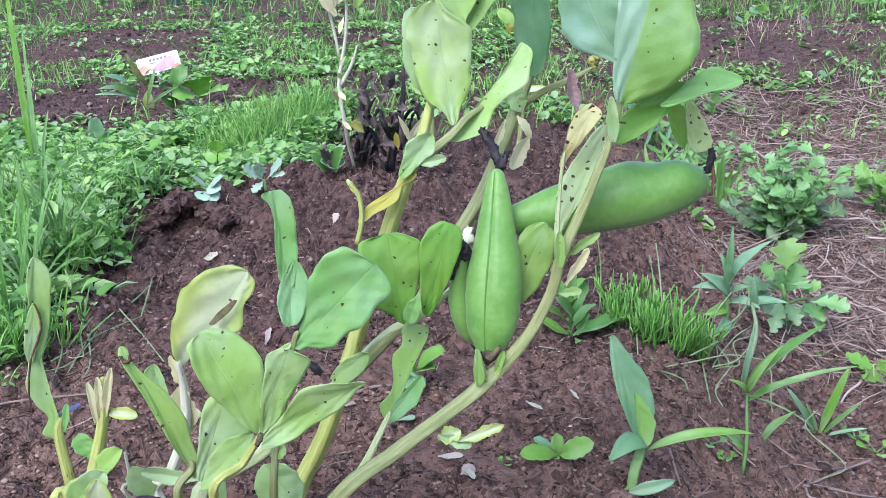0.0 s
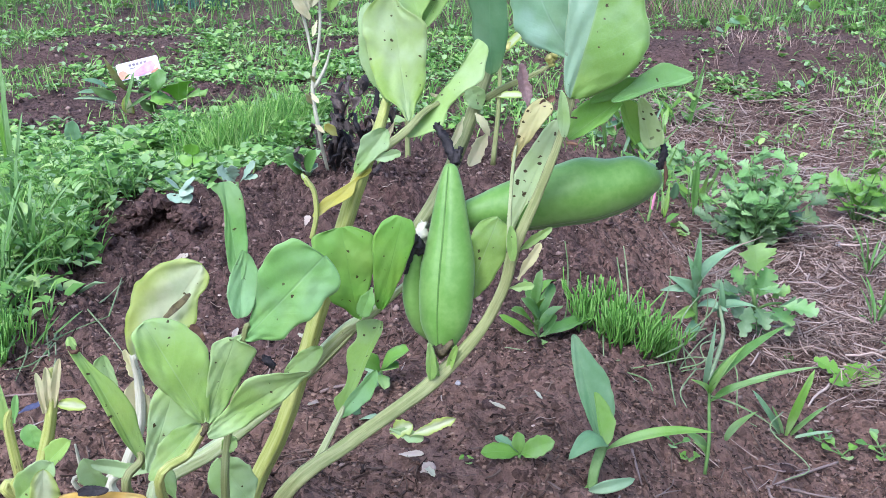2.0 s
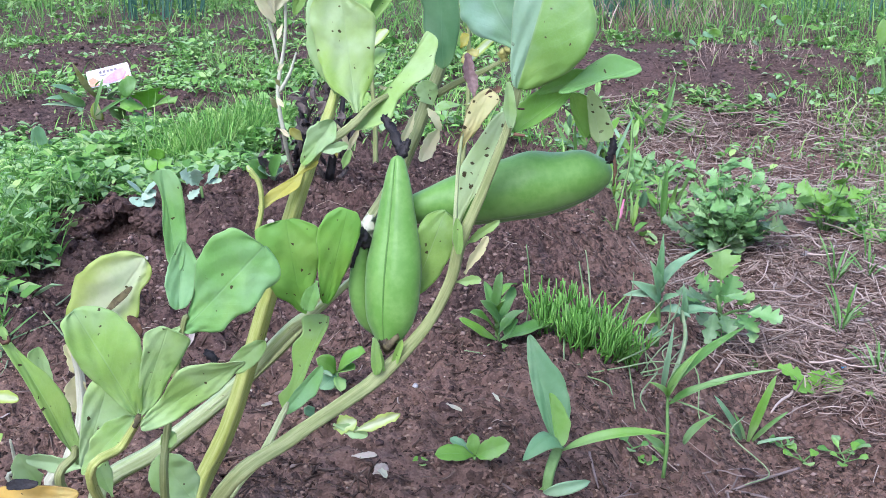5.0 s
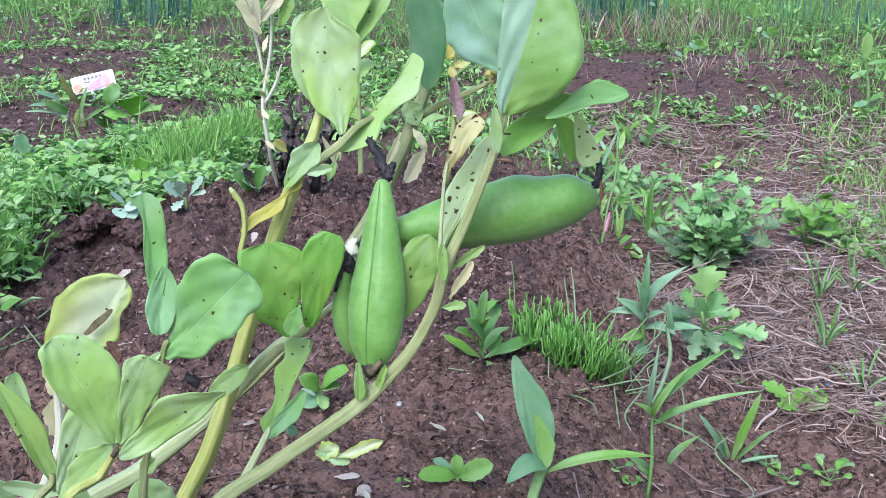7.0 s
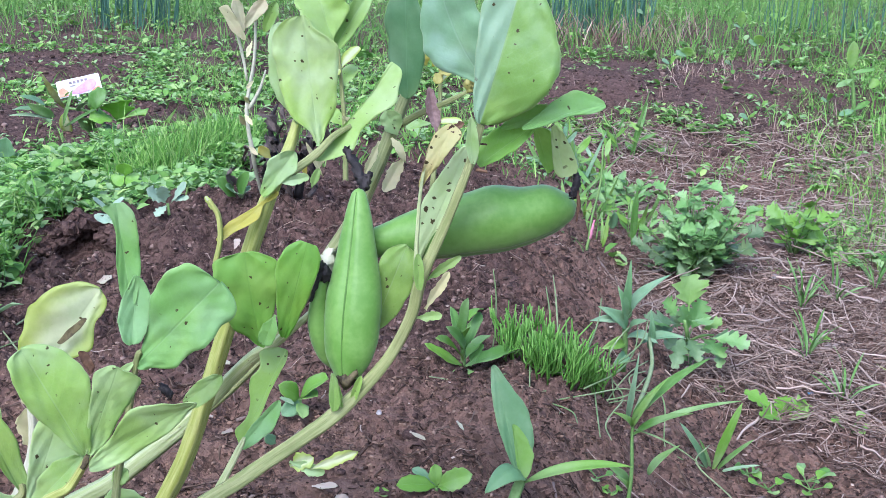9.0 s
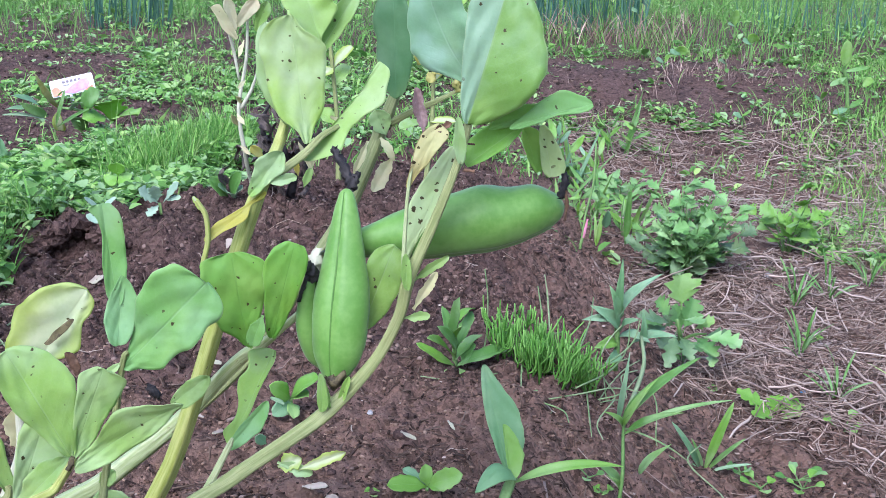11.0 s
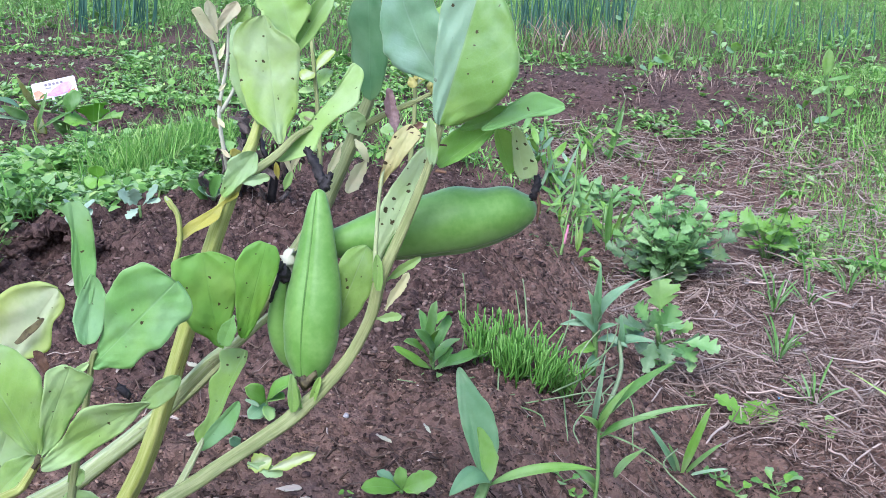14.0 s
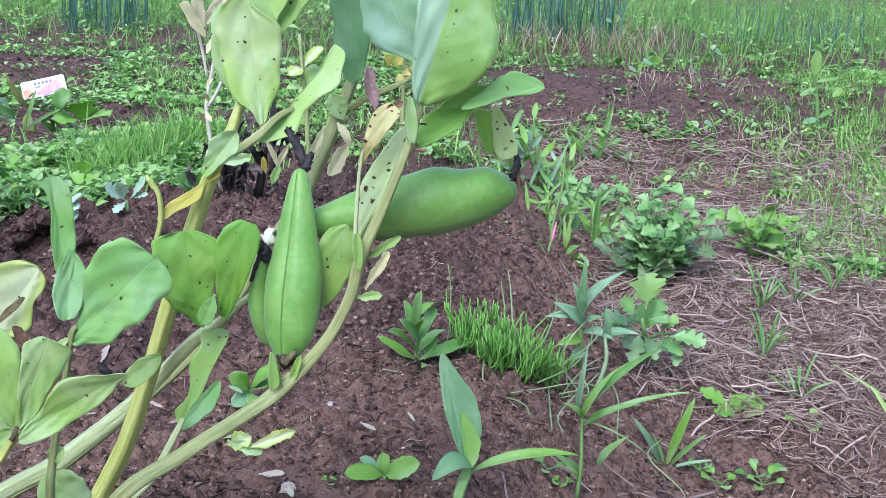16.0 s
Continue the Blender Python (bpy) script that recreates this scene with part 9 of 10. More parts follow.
leaf(shoot, GREEN, (0.1515, 2.0500, 0.2450), (0.1135, 2.0629, 0.2961), 0.0280, fold=0.25, bend=0.08, face=(0.0, -0.5, 0.8))
leaf(shoot, LIME, (0.1528, 2.0500, 0.2763), (0.1271, 2.0239, 0.3048), 0.0171, fold=0.25, bend=0.08, face=(0.0, -0.5, 0.8))
leaf(shoot, PALE, (0.1541, 2.0500, 0.3076), (0.1386, 2.0345, 0.3285), 0.0199, fold=0.25, bend=0.08, face=(0.0, -0.5, 0.8))
leaf(shoot, GREEN, (0.1541, 2.0500, 0.3076), (0.2126, 2.0206, 0.3664), 0.0219, fold=0.25, bend=0.08, face=(0.0, -0.5, 0.8))
leaf(shoot, GREEN, (0.1554, 2.0500, 0.3388), (0.1189, 2.0566, 0.3361), 0.0212, fold=0.25, bend=0.08, face=(0.0, -0.5, 0.8))
leaf(shoot, GREEN, (0.1567, 2.0500, 0.3701), (0.1809, 2.0307, 0.3985), 0.0160, fold=0.25, bend=0.08, face=(0.0, -0.5, 0.8))
leaf(shoot, GOLD, (0.1430, 2.0300, 0.2534), (0.1568, 2.0200, 0.2789), 0.0202, label="withered yellow leaf", fold=0.5, wave=0.15, nu=6, nv=12, face=(0.0, -0.65, 0.75))
leaf(shoot, GOLD, (0.1529, 2.0300, 0.2488), (0.1724, 2.0200, 0.2404), 0.0202, label="withered yellow leaf", fold=0.5, wave=0.15, nu=6, nv=12, face=(0.0, -0.65, 0.75))
leaf(shoot, GOLD, (0.1331, 2.0300, 0.2551), (0.1228, 2.0200, 0.2732), 0.0202, label="withered yellow leaf", fold=0.5, wave=0.15, nu=6, nv=12, face=(0.0, -0.65, 0.75))
leaf(shoot, GOLD, (0.1481, 2.0300, 0.2438), (0.1551, 2.0200, 0.2254), 0.0202, label="withered yellow leaf", fold=0.5, wave=0.15, nu=6, nv=12, face=(0.0, -0.65, 0.75))

shoot = thing("young_bean_plant", ground_at(-0.007, 2.0), "yellow-green bean plant standing behind", "bean plant", "bean plants behind")
stem(shoot, STEM, [ground_at(-0.007, 2.0), (-0.0084, 2.0000, 0.1546), (-0.0217, 2.0000, 0.3092)], [0.005, 0.004, 0.003])
leaf(shoot, GREEN, (-0.0071, 2.0000, 0.1200), (-0.0588, 1.9692, 0.1235), 0.0227, fold=0.25, bend=0.08, face=(0.0, -0.5, 0.8))
leaf(shoot, GREEN, (-0.0091, 2.0000, 0.1527), (-0.0425, 2.0107, 0.1780), 0.0284, fold=0.25, bend=0.08, face=(0.0, -0.5, 0.8))
leaf(shoot, GREEN, (-0.0133, 2.0000, 0.2182), (-0.0427, 1.9915, 0.2180), 0.0147, fold=0.25, bend=0.08, face=(0.0, -0.5, 0.8))
leaf(shoot, GREEN, (-0.0133, 2.0000, 0.2182), (0.0073, 2.0434, 0.2525), 0.0263, fold=0.25, bend=0.08, face=(0.0, -0.5, 0.8))
leaf(shoot, LIME, (-0.0154, 2.0000, 0.2510), (-0.0374, 1.9795, 0.2404), 0.0274, fold=0.25, bend=0.08, face=(0.0, -0.5, 0.8))
leaf(shoot, LIME, (-0.0154, 2.0000, 0.2510), (0.0162, 2.0252, 0.2864), 0.0222, fold=0.25, bend=0.08, face=(0.0, -0.5, 0.8))
leaf(shoot, PALE, (-0.0196, 2.0000, 0.3164), (-0.0672, 2.0276, 0.3195), 0.0159, fold=0.25, bend=0.08, face=(0.0, -0.5, 0.8))

weed = thing("broad_leaf_sprout", ground_at(1.457, 3.4), "upright weed with a broad light green leaf", "weed", "broad leaf sprouts")
stem(weed, WEED_STALK, [ground_at(1.4701, 3.4200), (1.4701, 3.4200, -0.0218), (1.4564, 3.4200, 0.0715), (1.4413, 3.4200, 0.1301)], [0.0071, 0.0062, 0.0053], name="stalk", sides=6, section=None, steps=4)
leaf(weed, BRIGHT, (1.4338, 3.4000, 0.1270), (1.4284, 3.3800, 0.2111), 0.0340, fold=0.3, full=0.9, nu=6, nv=12, face=(0.0, -0.65, 0.75))
leaf(weed, WEED, (1.4402, 3.4000, 0.1154), (1.5019, 3.3800, 0.1299), 0.0157, fold=0.3, full=0.9, nu=6, nv=12, face=(0.0, -0.65, 0.75))
leaf(weed, LIGHTWEED, (1.4482, 3.4000, 0.0737), (1.4127, 3.3800, 0.0923), 0.0157, fold=0.3, full=0.9, nu=6, nv=12, face=(0.0, -0.65, 0.75))
leaf(weed, LIGHTWEED, (1.4961, 3.4000, 0.0743), (1.5197, 3.3800, 0.0936), 0.0392, fold=0.3, full=0.9, nu=6, nv=12, face=(0.0, -0.65, 0.75))
leaf(weed, WEED, (1.4454, 3.4000, 0.0988), (1.3891, 3.3800, 0.0754), 0.0184, fold=0.3, full=0.9, nu=6, nv=12, face=(0.0, -0.65, 0.75))
leaf(weed, WEED, (1.4591, 3.4000, 0.0064), (1.4958, 3.3800, 0.0348), 0.0210, fold=0.3, full=0.9, nu=6, nv=12, face=(0.0, -0.65, 0.75))
leaf(weed, WEED_BLUE, (1.4591, 3.4000, 0.0064), (1.4065, 3.3800, -0.0083), 0.0210, fold=0.3, full=0.9, nu=6, nv=12, face=(0.0, -0.65, 0.75))

weed = thing("broad_leaf_sprout", ground_at(1.256, 4.0), "small pale broadleaf sprout on dug soil", "weed", "broad leaf sprouts")
stem(weed, WEED_STALK, [ground_at(1.2577, 4.0000), (1.2577, 4.0000, 0.0639), (1.2564, 4.0000, 0.0794)], [0.0042, 0.0031], name="stalk", sides=6, section=None, steps=4)
leaf(weed, LIGHTWEED, (1.2564, 4.0000, 0.0794), (1.2421, 3.9800, 0.1102), 0.0298, fold=0.3, nu=6, nv=12, face=(0.0, -0.65, 0.75))
leaf(weed, WEED_BLUE, (1.2564, 4.0000, 0.0794), (1.2261, 3.9800, 0.0887), 0.0209, fold=0.3, nu=6, nv=12, face=(0.0, -0.65, 0.75))

weed = thing("broad_leaf_sprout", ground_at(1.148, 4.2), "small pale broadleaf sprout on dug soil", "weed", "broad leaf sprouts")
stem(weed, WEED_STALK, [ground_at(1.1489, 4.2000), (1.1489, 4.2000, 0.0728), (1.1477, 4.2000, 0.0890)], [0.0044, 0.0033], name="stalk", sides=6, section=None, steps=4)
leaf(weed, LIGHTWEED, (1.1477, 4.2000, 0.0890), (1.1506, 4.1800, 0.1212), 0.0522, fold=0.3, nu=6, nv=12, face=(0.0, -0.65, 0.75))
leaf(weed, WEED_BLUE, (1.1477, 4.2000, 0.0890), (1.1007, 4.1800, 0.0983), 0.0365, fold=0.3, nu=6, nv=12, face=(0.0, -0.65, 0.75))

weed = thing("broad_leaf_sprout", ground_at(1.038, 4.0), "small pale broadleaf sprout on dug soil", "weed", "broad leaf sprouts")
stem(weed, WEED_STALK, [ground_at(1.0395, 4.0000), (1.0395, 4.0000, 0.0650), (1.0384, 4.0000, 0.0805)], [0.0042, 0.0031], name="stalk", sides=6, section=None, steps=4)
leaf(weed, LIGHTWEED, (1.0384, 4.0000, 0.0805), (1.0521, 3.9800, 0.0981), 0.0348, fold=0.3, nu=6, nv=12, face=(0.0, -0.65, 0.75))
leaf(weed, WEED_BLUE, (1.0384, 4.0000, 0.0805), (1.0055, 3.9800, 0.0897), 0.0244, fold=0.3, nu=6, nv=12, face=(0.0, -0.65, 0.75))

weed = thing("broad_leaf_sprout", ground_at(1.436, 4.3), "small pale broadleaf sprout on dug soil", "weed", "broad leaf sprouts")
stem(weed, WEED_STALK, [ground_at(1.4373, 4.3000), (1.4373, 4.3000, 0.1088), (1.4358, 4.3000, 0.1254)], [0.0045, 0.0033], name="stalk", sides=6, section=None, steps=4)
leaf(weed, LIGHTWEED, (1.4358, 4.3000, 0.1254), (1.4369, 4.2800, 0.1621), 0.0427, fold=0.3, nu=6, nv=12, face=(0.0, -0.65, 0.75))
leaf(weed, WEED_BLUE, (1.4358, 4.3000, 0.1254), (1.3949, 4.2800, 0.1347), 0.0299, fold=0.3, nu=6, nv=12, face=(0.0, -0.65, 0.75))

weed = thing("broad_leaf_sprout", ground_at(1.414, 3.5), "small pale broadleaf sprout on dug soil", "weed", "broad leaf sprouts")
stem(weed, WEED_STALK, [ground_at(1.4159, 3.5000), (1.4159, 3.5000, 0.0045), (1.4145, 3.5000, 0.0184)], [0.0036, 0.0027], name="stalk", sides=6, section=None, steps=4)
leaf(weed, LIGHTWEED, (1.4145, 3.5000, 0.0184), (1.4128, 3.4800, 0.0468), 0.0261, fold=0.3, nu=6, nv=12, face=(0.0, -0.65, 0.75))
leaf(weed, WEED_BLUE, (1.4145, 3.5000, 0.0184), (1.3850, 3.4800, 0.0275), 0.0183, fold=0.3, nu=6, nv=12, face=(0.0, -0.65, 0.75))

weed = thing("broad_leaf_sprout", ground_at(1.109, 3.3), "small pale broadleaf sprout on dug soil", "weed", "broad leaf sprouts")
stem(weed, WEED_STALK, [ground_at(1.1105, 3.3000), (1.1105, 3.3000, -0.0216), (1.1093, 3.3000, -0.0085)], [0.0034, 0.0026], name="stalk", sides=6, section=None, steps=4)
leaf(weed, LIGHTWEED, (1.1093, 3.3000, -0.0085), (1.1187, 3.2800, 0.0027), 0.0328, fold=0.3, nu=6, nv=12, face=(0.0, -0.65, 0.75))
leaf(weed, WEED_BLUE, (1.1093, 3.3000, -0.0085), (1.0760, 3.2800, 0.0006), 0.0229, fold=0.3, nu=6, nv=12, face=(0.0, -0.65, 0.75))

weed = thing("broad_leaf_sprout", ground_at(1.458, 4.6), "small pale broadleaf sprout on dug soil", "weed", "broad leaf sprouts")
stem(weed, WEED_STALK, [ground_at(1.4596, 4.6000), (1.4596, 4.6000, 0.1501), (1.4581, 4.6000, 0.1678)], [0.0048, 0.0036], name="stalk", sides=6, section=None, steps=4)
leaf(weed, LIGHTWEED, (1.4581, 4.6000, 0.1678), (1.4509, 4.5800, 0.2345), 0.0343, fold=0.3, nu=6, nv=12, face=(0.0, -0.65, 0.75))
leaf(weed, WEED_BLUE, (1.4581, 4.6000, 0.1678), (1.4242, 4.5800, 0.1774), 0.0240, fold=0.3, nu=6, nv=12, face=(0.0, -0.65, 0.75))

weed = thing("broad_leaf_sprout", ground_at(1.159, 5.0), "small pale broadleaf sprout on dug soil", "weed", "broad leaf sprouts")
stem(weed, WEED_STALK, [ground_at(1.1601, 5.0000), (1.1601, 5.0000, 0.1774), (1.1589, 5.0000, 0.1964)], [0.0052, 0.0039], name="stalk", sides=6, section=None, steps=4)
leaf(weed, LIGHTWEED, (1.1589, 5.0000, 0.1964), (1.1770, 4.9800, 0.2260), 0.0435, fold=0.3, nu=6, nv=12, face=(0.0, -0.65, 0.75))
leaf(weed, WEED_BLUE, (1.1589, 5.0000, 0.1964), (1.1200, 4.9800, 0.2063), 0.0305, fold=0.3, nu=6, nv=12, face=(0.0, -0.65, 0.75))
def lance_bush(place, high, stalks, leaves, size, seed, mats):
    """A clump of leafy stalks with narrow pointed leaves, and some grass blades between."""
    r = np.random.RandomState(seed)
    root = thing("leafy_weed", ground_at(*place), "leafy green weed with narrow leaves", "weed", "leafy weeds")
    for k in range(stalks):
        p0 = np.array(ground_at(place[0] + 0.02 * r.randn(), place[1] + 0.03 * r.randn()))
        h = high * (0.5 + 0.6 * r.rand())
        p2 = p0 + np.array((0.25 * h * r.randn(), 0.2 * h * r.randn(), h))
        p1 = (p0 + p2) / 2 + np.array((0.05 * h * r.randn(), 0, 0))
        stem(root, WEED_STALK, [p0, p1, p2], [0.0018, 0.0014, 0.0008], sides=5, section=None, steps=3, name="stalk")
        for j in range(leaves):
            t = 0.2 + 0.8 * (j + r.rand()) / leaves
            c = (1 - t) ** 2 * p0 + 2 * t * (1 - t) * p1 + t * t * p2
            g, up = 2.4 * j + 3 * r.rand(), 0.1 + 0.9 * r.rand()
            w = np.array((math.cos(g) * math.cos(up), math.sin(g) * math.cos(up), math.sin(up)))
            L_ = size * (0.6 + 0.6 * r.rand())
            leaf(root, mats[r.randint(len(mats))], c, c + w * L_, L_ * (0.2 + 0.16 * r.rand()), face=(0.4 * r.randn(), -0.6, 1.0), bend=-0.1 * r.rand(), fold=0.3, full=0.9, round_=0.8, wave=0.03, nu=4, nv=9, seed=j)
    for k in range(stalks):
        b = np.array(ground_at(place[0] + 0.04 * r.randn(), place[1] + 0.05 * r.randn()))
        h = high * (0.5 + 0.7 * r.rand())
        leaf(root, mats[r.randint(len(mats))], b, b + np.array((0.35 * h * r.randn(), 0.2 * h * r.randn(), h)), 0.006 + 0.004 * r.rand(), name="blade", fold=0.4, bend=0.1 * r.randn(), full=0.7, round_=0.8, wave=0.01, nu=4, nv=9, seed=k)
    return root


lance_bush((0.525, 2.4), 0.13, 4, 6, 0.05, 1, (WEED, WEED, LIGHTWEED))
lance_bush((0.54, 2.7), 0.15, 4, 6, 0.055, 2, (WEED, LIGHTWEED, WEED_BLUE))
lance_bush((0.68, 3.0), 0.14, 3, 5, 0.055, 3, (WEED, LIGHTWEED))
lance_bush((0.445, 2.6), 0.14, 4, 6, 0.055, 4, (WEED, LIGHTWEED, WEED_BLUE))
lance_bush((0.467, 2.2), 0.09, 3, 5, 0.04, 5, (WEED, LIGHTWEED))
lance_bush((0.58, 2.28), 0.09, 4, 6, 0.035, 6, (WEED, LIGHTWEED))

bud = thing("pink_bud_weed", ground_at(0.437, 2.05), "thin weed stalk with a closed pink flower bud", "weed")
stem(bud, WEED_STALK, [(0.4323, 2.0500, -0.0815), (0.4346, 2.0500, -0.0654), (0.4383, 2.0500, -0.0547)], [0.0027, 0.0027, 0.0021], name="stalk", sides=6, section=None, steps=4)
withered(bud, [(0.4374, 2.0500, -0.0579), (0.4407, 2.0500, -0.0408), (0.4439, 2.0500, -0.0226)], [0.0024, 0.0034, 0.0015], BUD, "flower_bud", "closed pink bud", 2)
stem(bud, WEED_STALK, [(0.4341, 2.0500, -0.0761), (0.4395, 2.0500, -0.0174), (0.4517, 2.0500, 0.0459), (0.4529, 2.0500, 0.1184)], [0.0021, 0.0021, 0.0021, 0.0016], name="stalk", sides=6, section=None, steps=4)
leaf(bud, WEED, (0.5268, 2.1000, -0.0831), (0.5263, 2.0800, 0.0298), 0.0130, fold=0.4, full=0.7, nu=6, nv=12, face=(0.0, -0.65, 0.75))
leaf(bud, LIME, (0.4375, 2.1000, -0.0181), (0.4442, 2.0800, -0.0082), 0.0182, fold=0.4, full=0.7, nu=6, nv=12, face=(0.0, -0.65, 0.75))
leaf(bud, WEED_BLUE, (0.4873, 2.1000, -0.0504), (0.4867, 2.0800, -0.0132), 0.0182, fold=0.4, full=0.7, nu=6, nv=12, face=(0.0, -0.65, 0.75))

tall_grass = thing("tall_grass", ground_at(-0.712, 2.0), "long green grass blade at the edge of the bed", "grass plant", "tall grass blades")
leaf(tall_grass, LIGHTWEED, (-0.7131, 2.0000, 0.0303), (-0.7140, 1.9700, 0.3703), 0.0144, full=0.6, fold=0.5, bend=0.06, wave=0.005, roll=20, sway=0.05, nu=6, nv=12)
leaf(tall_grass, WEED, (-0.7101, 2.0000, 0.0302), (-0.7085, 2.0200, 0.2036), 0.0102, full=0.6, fold=0.5, bend=0.1, wave=0.005, nu=6, nv=12)

tall_grass = thing("tall_grass", ground_at(-0.667, 1.9), "long green grass blade at the edge of the bed", "grass plant", "tall grass blades")
leaf(tall_grass, WEED, (-0.6675, 1.9000, 0.0227), (-0.6588, 1.8700, 0.2867), 0.0098, full=0.6, fold=0.5, bend=0.06, wave=0.005, roll=20, sway=0.05, nu=6, nv=12)
leaf(tall_grass, WEED, (-0.6646, 1.9000, 0.0226), (-0.6494, 1.9200, 0.1549), 0.0069, full=0.6, fold=0.5, bend=0.1, wave=0.005, nu=6, nv=12)

tall_grass = thing("tall_grass", ground_at(-0.532, 1.45), "long green grass blade at the edge of the bed", "grass plant", "tall grass blades")
leaf(tall_grass, WEED, (-0.5321, 1.4500, 0.0215), (-0.5212, 1.4200, 0.1766), 0.0089, full=0.6, fold=0.5, bend=0.06, wave=0.005, roll=20, sway=0.05, nu=6, nv=12)
leaf(tall_grass, WEED, (-0.5298, 1.4500, 0.0215), (-0.5155, 1.4700, 0.0938), 0.0064, full=0.6, fold=0.5, bend=0.1, wave=0.005, nu=6, nv=12)

tall_grass = thing("tall_grass", ground_at(-0.519, 1.45), "long green grass blade at the edge of the bed", "grass plant", "tall grass blades")
leaf(tall_grass, LIGHTWEED, (-0.5200, 1.4500, 0.0291), (-0.4850, 1.4200, 0.0877), 0.0067, full=0.6, fold=0.5, bend=0.06, wave=0.005, roll=20, sway=0.05, nu=6, nv=12)
leaf(tall_grass, WEED, (-0.5178, 1.4500, 0.0291), (-0.4716, 1.4700, 0.0504), 0.0048, full=0.6, fold=0.5, bend=0.1, wave=0.005, nu=6, nv=12)

tall_grass = thing("tall_grass", ground_at(-0.469, 1.2), "long green grass blade at the edge of the bed", "grass plant", "tall grass blades")
leaf(tall_grass, WEED, (-0.4691, 1.2000, 0.0134), (-0.4559, 1.1700, 0.1309), 0.0074, full=0.6, fold=0.5, bend=0.06, wave=0.005, roll=20, sway=0.05, nu=6, nv=12)
leaf(tall_grass, WEED, (-0.4673, 1.2000, 0.0134), (-0.4544, 1.2200, 0.0634), 0.0053, full=0.6, fold=0.5, bend=0.1, wave=0.005, nu=6, nv=12)

tall_grass = thing("tall_grass", ground_at(-0.479, 1.25), "long green grass blade at the edge of the bed", "grass plant", "tall grass blades")
leaf(tall_grass, WEED, (-0.4796, 1.2500, 0.0221), (-0.4358, 1.2200, 0.1673), 0.0064, full=0.6, fold=0.5, bend=0.06, wave=0.005, roll=20, sway=0.05, nu=6, nv=12)
leaf(tall_grass, WEED, (-0.4776, 1.2500, 0.0221), (-0.4330, 1.2700, 0.0874), 0.0046, full=0.6, fold=0.5, bend=0.1, wave=0.005, nu=6, nv=12)

tall_grass = thing("tall_grass", ground_at(-0.509, 1.7), "long green grass blade at the edge of the bed", "grass plant", "tall grass blades")
leaf(tall_grass, LIGHTWEED, (-0.5099, 1.7000, -0.0210), (-0.4745, 1.6700, 0.0800), 0.0079, full=0.6, fold=0.5, bend=0.06, wave=0.005, roll=20, sway=0.05, nu=6, nv=12)
leaf(tall_grass, WEED, (-0.5073, 1.7000, -0.0211), (-0.4544, 1.7200, 0.0231), 0.0056, full=0.6, fold=0.5, bend=0.1, wave=0.005, nu=6, nv=12)

tall_grass = thing("tall_grass", ground_at(-0.509, 1.45), "long green grass blade at the edge of the bed", "grass plant", "tall grass blades")
leaf(tall_grass, WEED, (-0.5097, 1.4500, 0.0212), (-0.5185, 1.4200, 0.1401), 0.0074, full=0.6, fold=0.5, bend=0.06, wave=0.005, roll=20, sway=0.05, nu=6, nv=12)
leaf(tall_grass, WEED, (-0.5075, 1.4500, 0.0211), (-0.5102, 1.4700, 0.0744), 0.0053, full=0.6, fold=0.5, bend=0.1, wave=0.005, nu=6, nv=12)

tall_grass = thing("tall_grass", ground_at(-0.62, 1.6), "long green grass blade at the edge of the bed", "grass plant", "tall grass blades")
leaf(tall_grass, WEED, (-0.6208, 1.6000, 0.0186), (-0.6028, 1.5700, 0.1700), 0.0099, full=0.6, fold=0.5, bend=0.06, wave=0.005, roll=20, sway=0.05, nu=6, nv=12)
leaf(tall_grass, WEED, (-0.6184, 1.6000, 0.0186), (-0.5947, 1.6200, 0.0897), 0.0070, full=0.6, fold=0.5, bend=0.1, wave=0.005, nu=6, nv=12)

tall_grass = thing("tall_grass", ground_at(-0.396, 1.15), "long green grass blade at the edge of the bed", "grass plant", "tall grass blades")
leaf(tall_grass, LIGHTWEED, (-0.3960, 1.1500, 0.0186), (-0.3707, 1.1200, 0.1081), 0.0035, full=0.6, fold=0.5, bend=0.06, wave=0.005, roll=20, sway=0.05, nu=6, nv=12)
leaf(tall_grass, WEED, (-0.3941, 1.1500, 0.0185), (-0.3649, 1.1700, 0.0532), 0.0025, full=0.6, fold=0.5, bend=0.1, wave=0.005, nu=6, nv=12)

tall_grass = thing("tall_grass", ground_at(-0.409, 1.1), "long green grass blade at the edge of the bed", "grass plant", "tall grass blades")
leaf(tall_grass, WEED, (-0.4090, 1.1000, 0.0199), (-0.3975, 1.0700, 0.1015), 0.0034, full=0.6, fold=0.5, bend=0.06, wave=0.005, roll=20, sway=0.05, nu=6, nv=12)
leaf(tall_grass, WEED, (-0.4073, 1.1000, 0.0199), (-0.3947, 1.1200, 0.0499), 0.0024, full=0.6, fold=0.5, bend=0.1, wave=0.005, nu=6, nv=12)

tall_grass = thing("tall_grass", ground_at(-0.386, 1.18), "long green grass blade at the edge of the bed", "grass plant", "tall grass blades")
leaf(tall_grass, WEED, (-0.3868, 1.1800, 0.0198), (-0.3575, 1.1500, 0.0981), 0.0030, full=0.6, fold=0.5, bend=0.06, wave=0.005, roll=20, sway=0.05, nu=6, nv=12)
leaf(tall_grass, WEED, (-0.3849, 1.1800, 0.0197), (-0.3492, 1.2000, 0.0487), 0.0022, full=0.6, fold=0.5, bend=0.1, wave=0.005, nu=6, nv=12)

